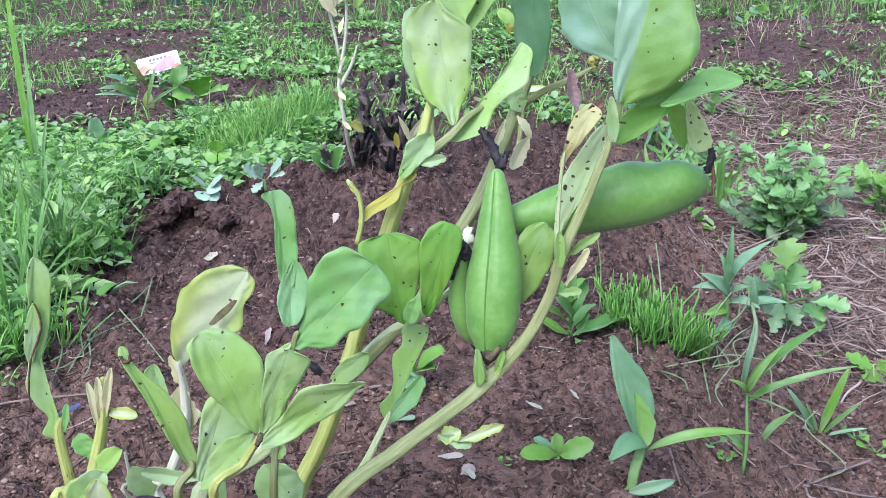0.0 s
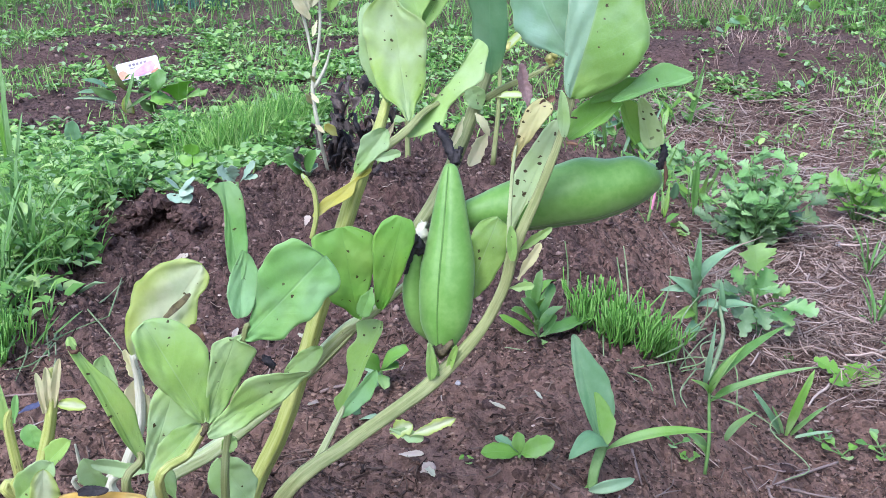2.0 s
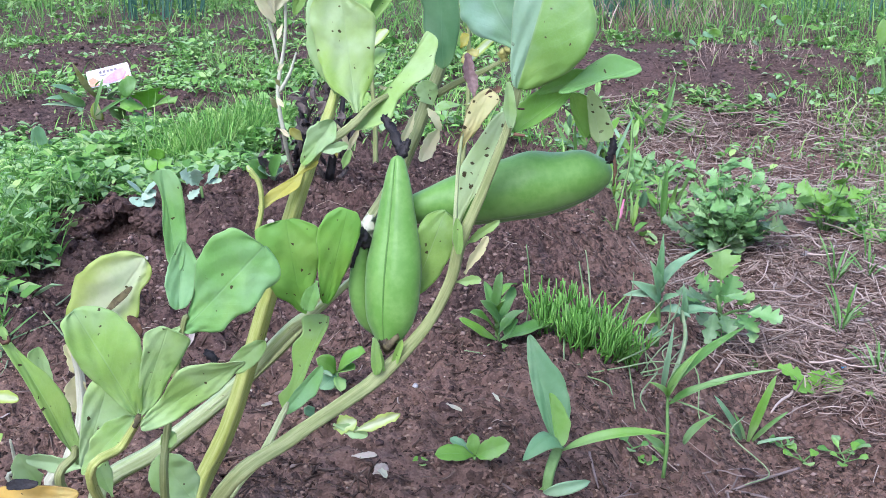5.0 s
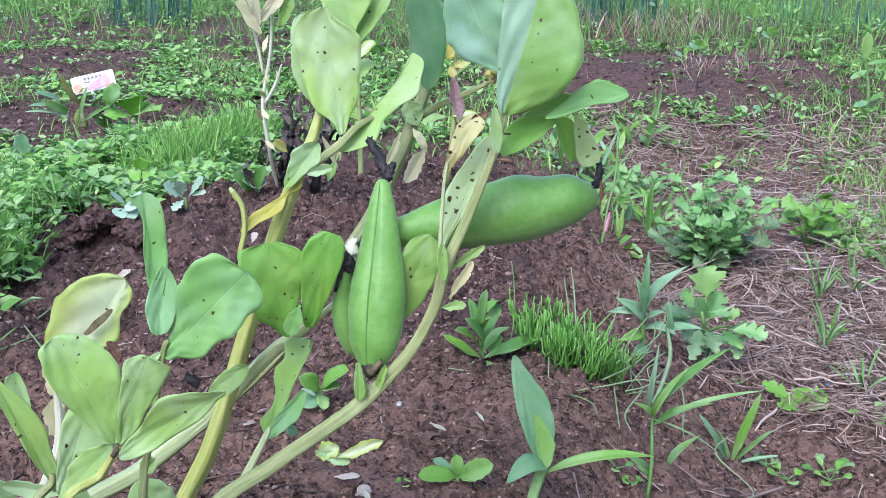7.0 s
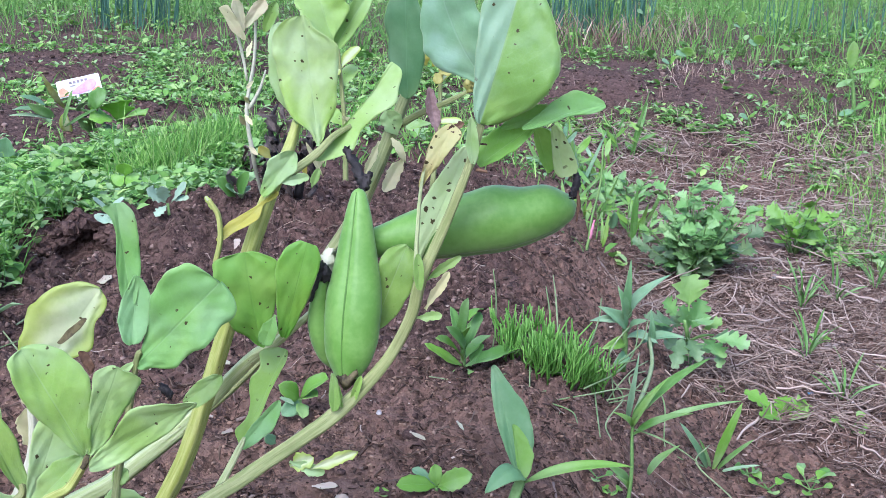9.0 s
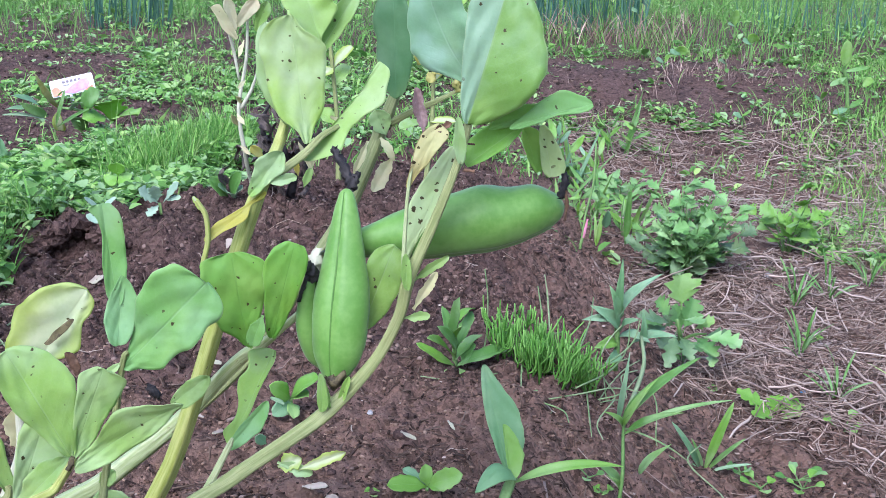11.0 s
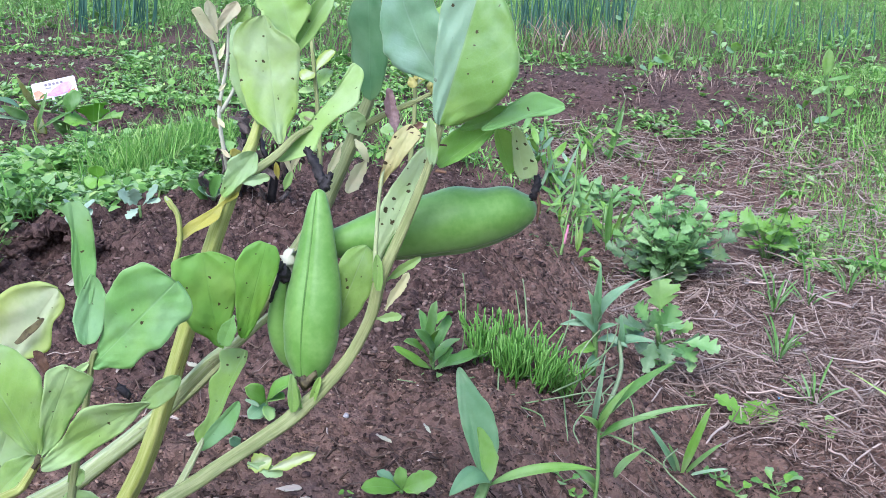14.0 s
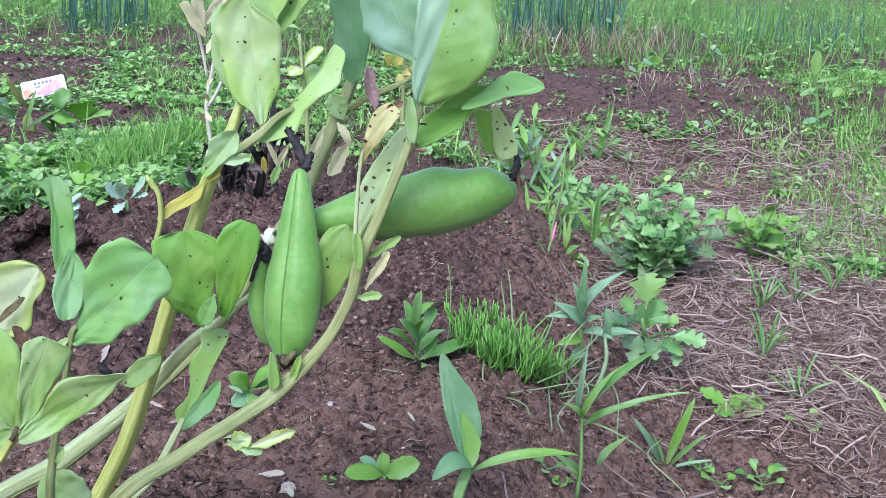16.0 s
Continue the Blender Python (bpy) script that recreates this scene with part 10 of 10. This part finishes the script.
tall_grass = thing("tall_grass", ground_at(-0.418, 2.2), "long green grass blade at the edge of the bed", "grass plant", "tall grass blades")
leaf(tall_grass, LIGHTWEED, (-0.4182, 2.2000, -0.0084), (-0.3566, 2.1700, 0.1023), 0.0091, full=0.6, fold=0.5, bend=0.06, wave=0.005, roll=20, sway=0.05, nu=6, nv=12)
leaf(tall_grass, WEED, (-0.4149, 2.2000, -0.0084), (-0.3188, 2.2200, 0.0431), 0.0064, full=0.6, fold=0.5, bend=0.1, wave=0.005, nu=6, nv=12)

tall_grass = thing("tall_grass", ground_at(-0.349, 2.3), "long green grass blade at the edge of the bed", "grass plant", "tall grass blades")
leaf(tall_grass, WEED, (-0.3489, 2.3000, 0.0152), (-0.3041, 2.2700, 0.1292), 0.0095, full=0.6, fold=0.5, bend=0.06, wave=0.005, roll=20, sway=0.05, nu=6, nv=12)
leaf(tall_grass, WEED, (-0.3455, 2.3000, 0.0152), (-0.2626, 2.3200, 0.0692), 0.0067, full=0.6, fold=0.5, bend=0.1, wave=0.005, nu=6, nv=12)

tall_grass = thing("tall_grass", ground_at(-0.712, 2.8), "long green grass blade at the edge of the bed", "grass plant", "tall grass blades")
leaf(tall_grass, WEED, (-0.7129, 2.8000, 0.0195), (-0.6768, 2.7700, 0.1137), 0.0116, full=0.6, fold=0.5, bend=0.06, wave=0.005, roll=20, sway=0.05, nu=6, nv=12)
leaf(tall_grass, WEED, (-0.7088, 2.8000, 0.0194), (-0.6307, 2.8200, 0.0649), 0.0082, full=0.6, fold=0.5, bend=0.1, wave=0.005, nu=6, nv=12)

runners = thing("trailing_stems", ground_at(-0.332, 1.08), "tangle of thin pale trailing stems beside the bed", "weed")
stem(runners, RUNNER, [(-0.4350, 1.3000, 0.0361), (-0.3916, 1.2200, 0.0289), (-0.3499, 1.1000, 0.0290), (-0.3432, 1.0400, 0.0295)], [0.0009, 0.0010, 0.0008, 0.0006], name="stalk", sides=6, section=None, steps=4)
stem(runners, RUNNER, [(-0.3905, 1.1000, 0.0296), (-0.3610, 1.1800, 0.0299), (-0.3274, 1.2200, 0.0346)], [0.0009, 0.0010, 0.0008, 0.0006], name="stalk", sides=6, section=None, steps=4)
stem(runners, RUNNER, [(-0.3730, 1.2800, 0.0278), (-0.3178, 1.1800, 0.0292), (-0.2692, 1.0800, 0.0357)], [0.0009, 0.0010, 0.0009, 0.0006], name="stalk", sides=6, section=None, steps=4)
stem(runners, RUNNER, [(-0.4069, 1.3300, 0.0327), (-0.3761, 1.2000, 0.0293), (-0.3637, 1.0700, 0.0292)], [0.0009, 0.0011, 0.0009, 0.0006], name="stalk", sides=6, section=None, steps=4)
stem(runners, RUNNER, [(-0.3667, 1.2800, 0.0242), (-0.3549, 1.3000, 0.0276), (-0.3452, 1.3600, 0.0328)], [0.0010, 0.0012, 0.0010, 0.0007], name="stalk", sides=6, section=None, steps=4)
stem(runners, RUNNER, [(-0.3976, 1.0700, 0.0297), (-0.3673, 1.1000, 0.0292), (-0.3718, 1.2400, 0.0281)], [0.0009, 0.0010, 0.0008, 0.0006], name="stalk", sides=6, section=None, steps=4)
stem(runners, RUNNER, [(-0.4299, 1.2400, 0.0290), (-0.3883, 1.1300, 0.0302), (-0.3708, 1.0400, 0.0299)], [0.0009, 0.0010, 0.0008, 0.0006], name="stalk", sides=6, section=None, steps=4)
stem(runners, RUNNER, [(-0.3331, 1.2400, 0.0274), (-0.3394, 1.3000, 0.0345), (-0.3484, 1.3600, 0.0365)], [0.0010, 0.0011, 0.0009, 0.0007], name="stalk", sides=6, section=None, steps=4)
stem(runners, RUNNER, [(-0.3557, 1.1000, 0.0291), (-0.3918, 1.2000, 0.0295), (-0.4439, 1.3400, 0.0373)], [0.0009, 0.0011, 0.0009, 0.0006], name="stalk", sides=6, section=None, steps=4)

scrap = thing("twig", ground_at(0.422, 1.079), "crooked pale greyish twig lying on soil", "twig", "twigs")
stem(scrap, TWIG, [(0.4810, 1.1469, -0.1195), (0.4478, 1.1148, -0.1107), (0.4012, 1.0506, -0.0871), (0.3585, 1.0023, -0.0733)], [0.0014, 0.0015, 0.0017, 0.0011], name="stick", sides=6, section=None, steps=4)

scrap = thing("twig", ground_at(0.411, 1.031), "crooked pale greyish twig lying on soil", "twig", "twigs")
stem(scrap, TWIG, [(0.3588, 1.0036, -0.0727), (0.3925, 1.0234, -0.0876), (0.4249, 1.0335, -0.0998), (0.4666, 1.0618, -0.1210)], [0.0015, 0.0013, 0.0012, 0.0010], name="stick", sides=6, section=None, steps=4)

scrap = thing("twig", ground_at(0.384, 1.055), "crooked pale greyish twig lying on soil", "twig", "twigs")
stem(scrap, TWIG, [(0.3393, 1.0185, -0.0608), (0.3650, 1.0439, -0.0705), (0.3877, 1.0459, -0.0782), (0.4441, 1.1130, -0.1097)], [0.0009, 0.0009, 0.0009, 0.0007], name="stick", sides=6, section=None, steps=4)

scrap = thing("twig", ground_at(0.343, 0.999), "crooked pale greyish twig lying on soil", "twig", "twigs")
stem(scrap, TWIG, [(0.3414, 1.0181, -0.0618), (0.3427, 0.9991, -0.0628), (0.3437, 0.9798, -0.0646)], [0.0007, 0.0007, 0.0006], name="stick", sides=6, section=None, steps=4)

scrap = thing("twig", ground_at(0.378, 1.036), "crooked pale greyish twig lying on soil", "twig", "twigs")
stem(scrap, TWIG, [(0.3649, 1.0060, -0.0717), (0.3792, 1.0373, -0.0754), (0.3889, 1.0645, -0.0789)], [0.0010, 0.0008, 0.0006], name="stick", sides=6, section=None, steps=4)

scrap = thing("twig", ground_at(0.361, 0.987), "crooked pale greyish twig lying on soil", "twig", "twigs")
stem(scrap, TWIG, [(0.3598, 1.0014, -0.0728), (0.3555, 0.9753, -0.0694), (0.3688, 0.9855, -0.0776)], [0.0012, 0.0016, 0.0012], name="stick", sides=6, section=None, steps=4)

scrap = thing("twig", ground_at(0.396, 1.021), "crooked pale greyish twig lying on soil", "twig", "twigs")
stem(scrap, TWIG, [(0.3690, 1.0048, -0.0723), (0.4083, 1.0356, -0.0957), (0.4101, 1.0238, -0.0968)], [0.0008, 0.0007, 0.0007], name="stick", sides=6, section=None, steps=4)

scrap = thing("twig", ground_at(0.241, 0.908), "thin pale root lying on soil", "twig", "twigs")
stem(scrap, TWIG, [(0.2509, 0.9268, -0.0233), (0.2465, 0.9176, -0.0262), (0.2249, 0.8804, -0.0177)], [0.0006, 0.0006, 0.0006], name="stick", sides=6, section=None, steps=4)

scrap = thing("twig", ground_at(0.241, 0.903), "thin pale root lying on soil", "twig", "twigs")
stem(scrap, TWIG, [(0.2253, 0.8827, -0.0168), (0.2413, 0.9054, -0.0251), (0.2571, 0.9195, -0.0307)], [0.0006, 0.0006, 0.0004], name="stick", sides=6, section=None, steps=4)

scrap = thing("twig", ground_at(0.401, 1.07), "thin pale root lying on soil", "twig", "twigs")
stem(scrap, TWIG, [(0.3730, 1.0460, -0.0705), (0.4080, 1.0890, -0.0916), (0.4218, 1.0762, -0.0963)], [0.0007, 0.0007, 0.0006], name="stick", sides=6, section=None, steps=4)

scrap = thing("twig", ground_at(0.216, 0.918), "short pale root lying on soil", "twig", "twigs")
stem(scrap, TWIG, [(0.2156, 0.9444, -0.0021), (0.2156, 0.9167, -0.0075), (0.2162, 0.8935, -0.0117)], [0.0012, 0.0011, 0.0007], name="stick", sides=6, section=None, steps=4)

scrap = thing("twig", ground_at(-0.353, 1.003), "long dry stalk lying on soil", "twig", "twigs")
stem(scrap, TWIG, [(-0.4027, 0.9923, 0.0308), (-0.3720, 0.9964, 0.0337), (-0.3372, 1.0038, 0.0333), (-0.3020, 1.0207, 0.0300)], [0.0010, 0.0010, 0.0010, 0.0006], name="stick", sides=6, section=None, steps=4)

scrap = thing("twig", ground_at(-0.048, 1.009), "whitish dry stalk beside the bean", "twig", "twigs")
stem(scrap, TWIG, [(-0.0693, 0.9995, 0.0337), (-0.0509, 1.0206, 0.0304), (-0.0235, 1.0083, 0.0356)], [0.0016, 0.0019, 0.0013], name="stick", sides=6, section=None, steps=4)

scrap = thing("twig", ground_at(0.456, 1.949), "whitish dry stalk on the bed", "twig", "twigs")
stem(scrap, TWIG, [(0.4481, 2.0202, -0.0842), (0.4515, 1.9264, -0.0896), (0.4670, 1.9006, -0.1024)], [0.0019, 0.0025, 0.0025], name="stick", sides=6, section=None, steps=4)

scrap = thing("twig", ground_at(0.139, 0.837), "short dry stalk lying on soil", "twig", "twigs")
stem(scrap, TWIG, [(0.1310, 0.8563, 0.0121), (0.1381, 0.8393, 0.0144), (0.1483, 0.8156, 0.0186)], [0.0008, 0.0011, 0.0014], name="stick", sides=6, section=None, steps=4)

scrap = thing("leaf_scrap", ground_at(0.026, 0.837), "pale dry leaf scrap lying on soil", "leaf litter", "leaf scraps")
leaf(scrap, SCRAP, (0.0261, 0.8365, 0.0319), (0.0377, 0.8466, 0.0340), 0.0096, name="scrap_blade", fold=0.3, wave=0.12, face=(0, -0.6, 0.8), nu=6, nv=12)

scrap = thing("leaf_scrap", ground_at(0.029, 0.853), "pale dry leaf scrap lying on soil", "leaf litter", "leaf scraps")
leaf(scrap, SCRAP, (0.0287, 0.8533, 0.0323), (0.0372, 0.8239, 0.0348), 0.0052, name="scrap_blade", fold=0.3, wave=0.12, face=(0, -0.6, 0.8), nu=6, nv=12)

scrap = thing("leaf_scrap", ground_at(0.008, 0.861), "pale dry leaf scrap lying on soil", "leaf litter", "leaf scraps")
leaf(scrap, SCRAP, (0.0079, 0.8606, 0.0361), (0.0288, 0.8573, 0.0384), 0.0053, name="scrap_blade", fold=0.3, wave=0.12, face=(0, -0.6, 0.8), nu=6, nv=12)

scrap = thing("leaf_scrap", ground_at(-0.298, 1.426), "pale dry leaf scrap lying on soil", "leaf litter", "leaf scraps")
leaf(scrap, SCRAP, (-0.2983, 1.4260, 0.0390), (-0.2770, 1.4129, 0.0472), 0.0133, name="scrap_blade", fold=0.3, wave=0.12, face=(0, -0.6, 0.8), nu=6, nv=12)

scrap = thing("leaf_scrap", ground_at(-0.137, 1.514), "pale dry leaf scrap lying on soil", "leaf litter", "leaf scraps")
leaf(scrap, SCRAP, (-0.1373, 1.5144, 0.0601), (-0.1310, 1.5193, 0.0730), 0.0094, name="scrap_blade", fold=0.3, wave=0.12, face=(0, -0.6, 0.8), nu=6, nv=12)

scrap = thing("leaf_scrap", ground_at(-0.338, 0.958), "pale dry leaf scrap lying on soil", "leaf litter", "leaf scraps")
leaf(scrap, SLATE, (-0.3384, 0.9581, 0.0340), (-0.3197, 0.9739, 0.0377), 0.0060, name="scrap_blade", fold=0.3, wave=0.12, face=(0, -0.6, 0.8), nu=6, nv=12)

scrap = thing("leaf_scrap", ground_at(-0.062, 0.965), "pale dry leaf scrap lying on soil", "leaf litter", "leaf scraps")
leaf(scrap, SCRAP, (-0.0619, 0.9647, 0.0404), (-0.0759, 0.9488, 0.0433), 0.0040, name="scrap_blade", fold=0.3, wave=0.12, face=(0, -0.6, 0.8), nu=6, nv=12)

scrap = thing("leaf_scrap", ground_at(-0.091, 1.003), "pale dry leaf scrap lying on soil", "leaf litter", "leaf scraps")
leaf(scrap, SCRAP, (-0.0913, 1.0027, 0.0355), (-0.1044, 1.0033, 0.0412), 0.0031, name="scrap_blade", fold=0.3, wave=0.12, face=(0, -0.6, 0.8), nu=6, nv=12)

scrap = thing("leaf_scrap", ground_at(-0.11, 1.17), "pale dry leaf scrap lying on soil", "leaf litter", "leaf scraps")
leaf(scrap, SCRAP, (-0.1100, 1.1698, 0.0296), (-0.0950, 1.1403, 0.0354), 0.0060, name="scrap_blade", fold=0.3, wave=0.12, face=(0, -0.6, 0.8), nu=6, nv=12)

scrap = thing("leaf_scrap", ground_at(-0.175, 1.133), "pale dry leaf scrap lying on soil", "leaf litter", "leaf scraps")
leaf(scrap, SCRAP, (-0.1747, 1.1326, 0.0320), (-0.1742, 1.1649, 0.0390), 0.0060, name="scrap_blade", fold=0.3, wave=0.12, face=(0, -0.6, 0.8), nu=6, nv=12)

scrap = thing("leaf_scrap", ground_at(0.088, 0.985), "pale dry leaf scrap lying on soil", "leaf litter", "leaf scraps")
leaf(scrap, SCRAP, (0.0884, 0.9851, 0.0289), (0.1020, 0.9591, 0.0324), 0.0040, name="scrap_blade", fold=0.3, wave=0.12, face=(0, -0.6, 0.8), nu=6, nv=12)

scrap = thing("leaf_scrap", ground_at(0.133, 1.01), "pale dry leaf scrap lying on soil", "leaf litter", "leaf scraps")
leaf(scrap, SCRAP, (0.1330, 1.0103, 0.0286), (0.1377, 0.9857, 0.0300), 0.0031, name="scrap_blade", fold=0.3, wave=0.12, face=(0, -0.6, 0.8), nu=6, nv=12)

scrap = thing("leaf_scrap", ground_at(-0.051, 1.465), "pale dry leaf scrap lying on soil", "leaf litter", "leaf scraps")
leaf(scrap, SCRAP, (-0.0509, 1.4648, 0.0528), (-0.0404, 1.4676, 0.0549), 0.0061, name="scrap_blade", fold=0.3, wave=0.12, face=(0, -0.6, 0.8), nu=6, nv=12)


def pebble(place, size, mat, label, seed):
    """A small worn stone."""
    bm = bmesh.new()
    bmesh.ops.create_icosphere(bm, subdivisions=3, radius=size / 2)
    for p in bm.verts:
        p.co *= 1 + 0.35 * noise.noise(p.co * (1.6 / size) + Vector((seed, 0, 0)))
        p.co.z *= 0.7
    me = bpy.data.meshes.new("pebble")
    bm.to_mesh(me)
    bm.free()
    me.materials.append(mat)
    me.polygons.foreach_set("use_smooth", [True] * len(me.polygons))
    ob = new("pebble", me)
    ob.location = (place[0], place[1], float(surface(place[0], place[1])) + size * 0.22)
    return tagged(ob, label, "stone", "pebbles")


def soil_lump(place, size, seed, lift=0.15):
    """A big crumbling clod at the lip of the burrow."""
    bm = bmesh.new()
    bmesh.ops.create_icosphere(bm, subdivisions=4, radius=size / 2)
    for p in bm.verts:
        q2 = p.co / size
        p.co *= 1 + 0.55 * noise.noise(q2 * 2.2 + Vector((seed, 3, 0))) + 0.4 * noise.noise(q2 * 7 + Vector((0, seed, 1))) + 0.32 * noise.noise(q2 * 17) + 0.22 * noise.noise(q2 * 34)
        p.co.z *= 0.75
    me = bpy.data.meshes.new("soil_lump")
    bm.to_mesh(me)
    bm.free()
    me.materials.append(CLOD)
    me.polygons.foreach_set("use_smooth", [True] * len(me.polygons))
    ob = new("soil_lump", me)
    ob.location = (place[0], place[1], float(surface(place[0], place[1])) + size * lift)
    return tagged(ob, "large dark clod of soil at the edge of a burrow", "soil", "soil lumps")


pebble((0.767, 1.987), 0.02, STONE, "small whitish pebble lying among straw", 1)
pebble((0.060, 1.026), 0.006, STONE, "tiny pale pebble on the soil", 2)
pebble((0.089, 0.995), 0.014, CLOD, "dark round stone in the soil", 3)
pebble((0.649, 1.469), 0.01, BLUE, "tiny blue plastic scrap among straw", 4)

soil_lump((-0.395, 1.629), 0.04, 0, 0.3)
soil_lump((-0.375, 1.640), 0.03, 1, 0.3)
soil_lump((-0.359, 1.637), 0.03, 2, 0.3)
soil_lump((-0.343, 1.642), 0.03, 3, 0.3)
soil_lump((-0.320, 1.611), 0.038, 4, 0.35)
soil_lump((-0.409, 1.626), 0.036, 5, 0.2)
soil_lump((-0.299, 1.556), 0.03, 6, 0.2)
soil_lump((-0.417, 1.610), 0.032, 7, 0.15)
soil_lump((-0.353, 1.645), 0.034, 8, 0.3)
soil_lump((-0.407, 1.505), 0.03, 9, 0.1)
soil_lump((-0.288, 1.575), 0.024, 10, 0.2)
soil_lump((-0.391, 1.643), 0.03, 11, 0.2)
soil_lump((-0.374, 1.619), 0.016, 12, 0.1)


def burrow_hood(place, wide, high, deep):
    """A crust of soil that overhangs a hollow, open to the front."""
    nu, nv = 60, 30
    verts, faces = [], []
    for layer, grow in enumerate((1.0, 0.72)):
        for i in range(nv + 1):
            for k in range(nu + 1):
                a, b = math.pi * k / nu, 0.5 * math.pi * i / nv
                p = Vector((math.cos(a) * math.cos(b) * wide * (1 + 0.25 * b), deep * math.sin(b), math.sin(a) * math.cos(b) * high)) * grow
                if layer:
                    p.y = deep * 0.95 * math.sin(b) - 0.004
                p += 0.010 * noise.noise_vector(p * 45) + 0.008 * noise.noise_vector(p * 110) + 0.007 * noise.noise_vector(p * 240)
                p.y -= 0.014 * math.sin(a) * (1 - i / nv) ** 2
                if i == 0:
                    p.y += 0.012 * noise.noise(p * 60)
                verts.append(Vector(place) + p - Vector((0, 0, 0.006)))
    m, w = (nu + 1) * (nv + 1), nu + 1
    for i in range(nv):
        for k in range(nu):
            c = i * w + k
            faces += [(c, c + 1, c + w + 1, c + w), (m + c, m + c + w, m + c + w + 1, m + c + 1)]
    faces += [(k, m + k, m + k + 1, k + 1) for k in range(nu)]
    ob = link("burrow_hood", [tuple(p) for p in verts], faces, CLOD, flat=True)
    return tagged(ob, "overhanging crust of dark soil above a burrow", "soil", kind="structure")


burrow_hood((-0.360, 1.620, float(ground_z(-0.360, 1.620 + 0.03)) - 0.018), 0.05, 0.03, 0.09)
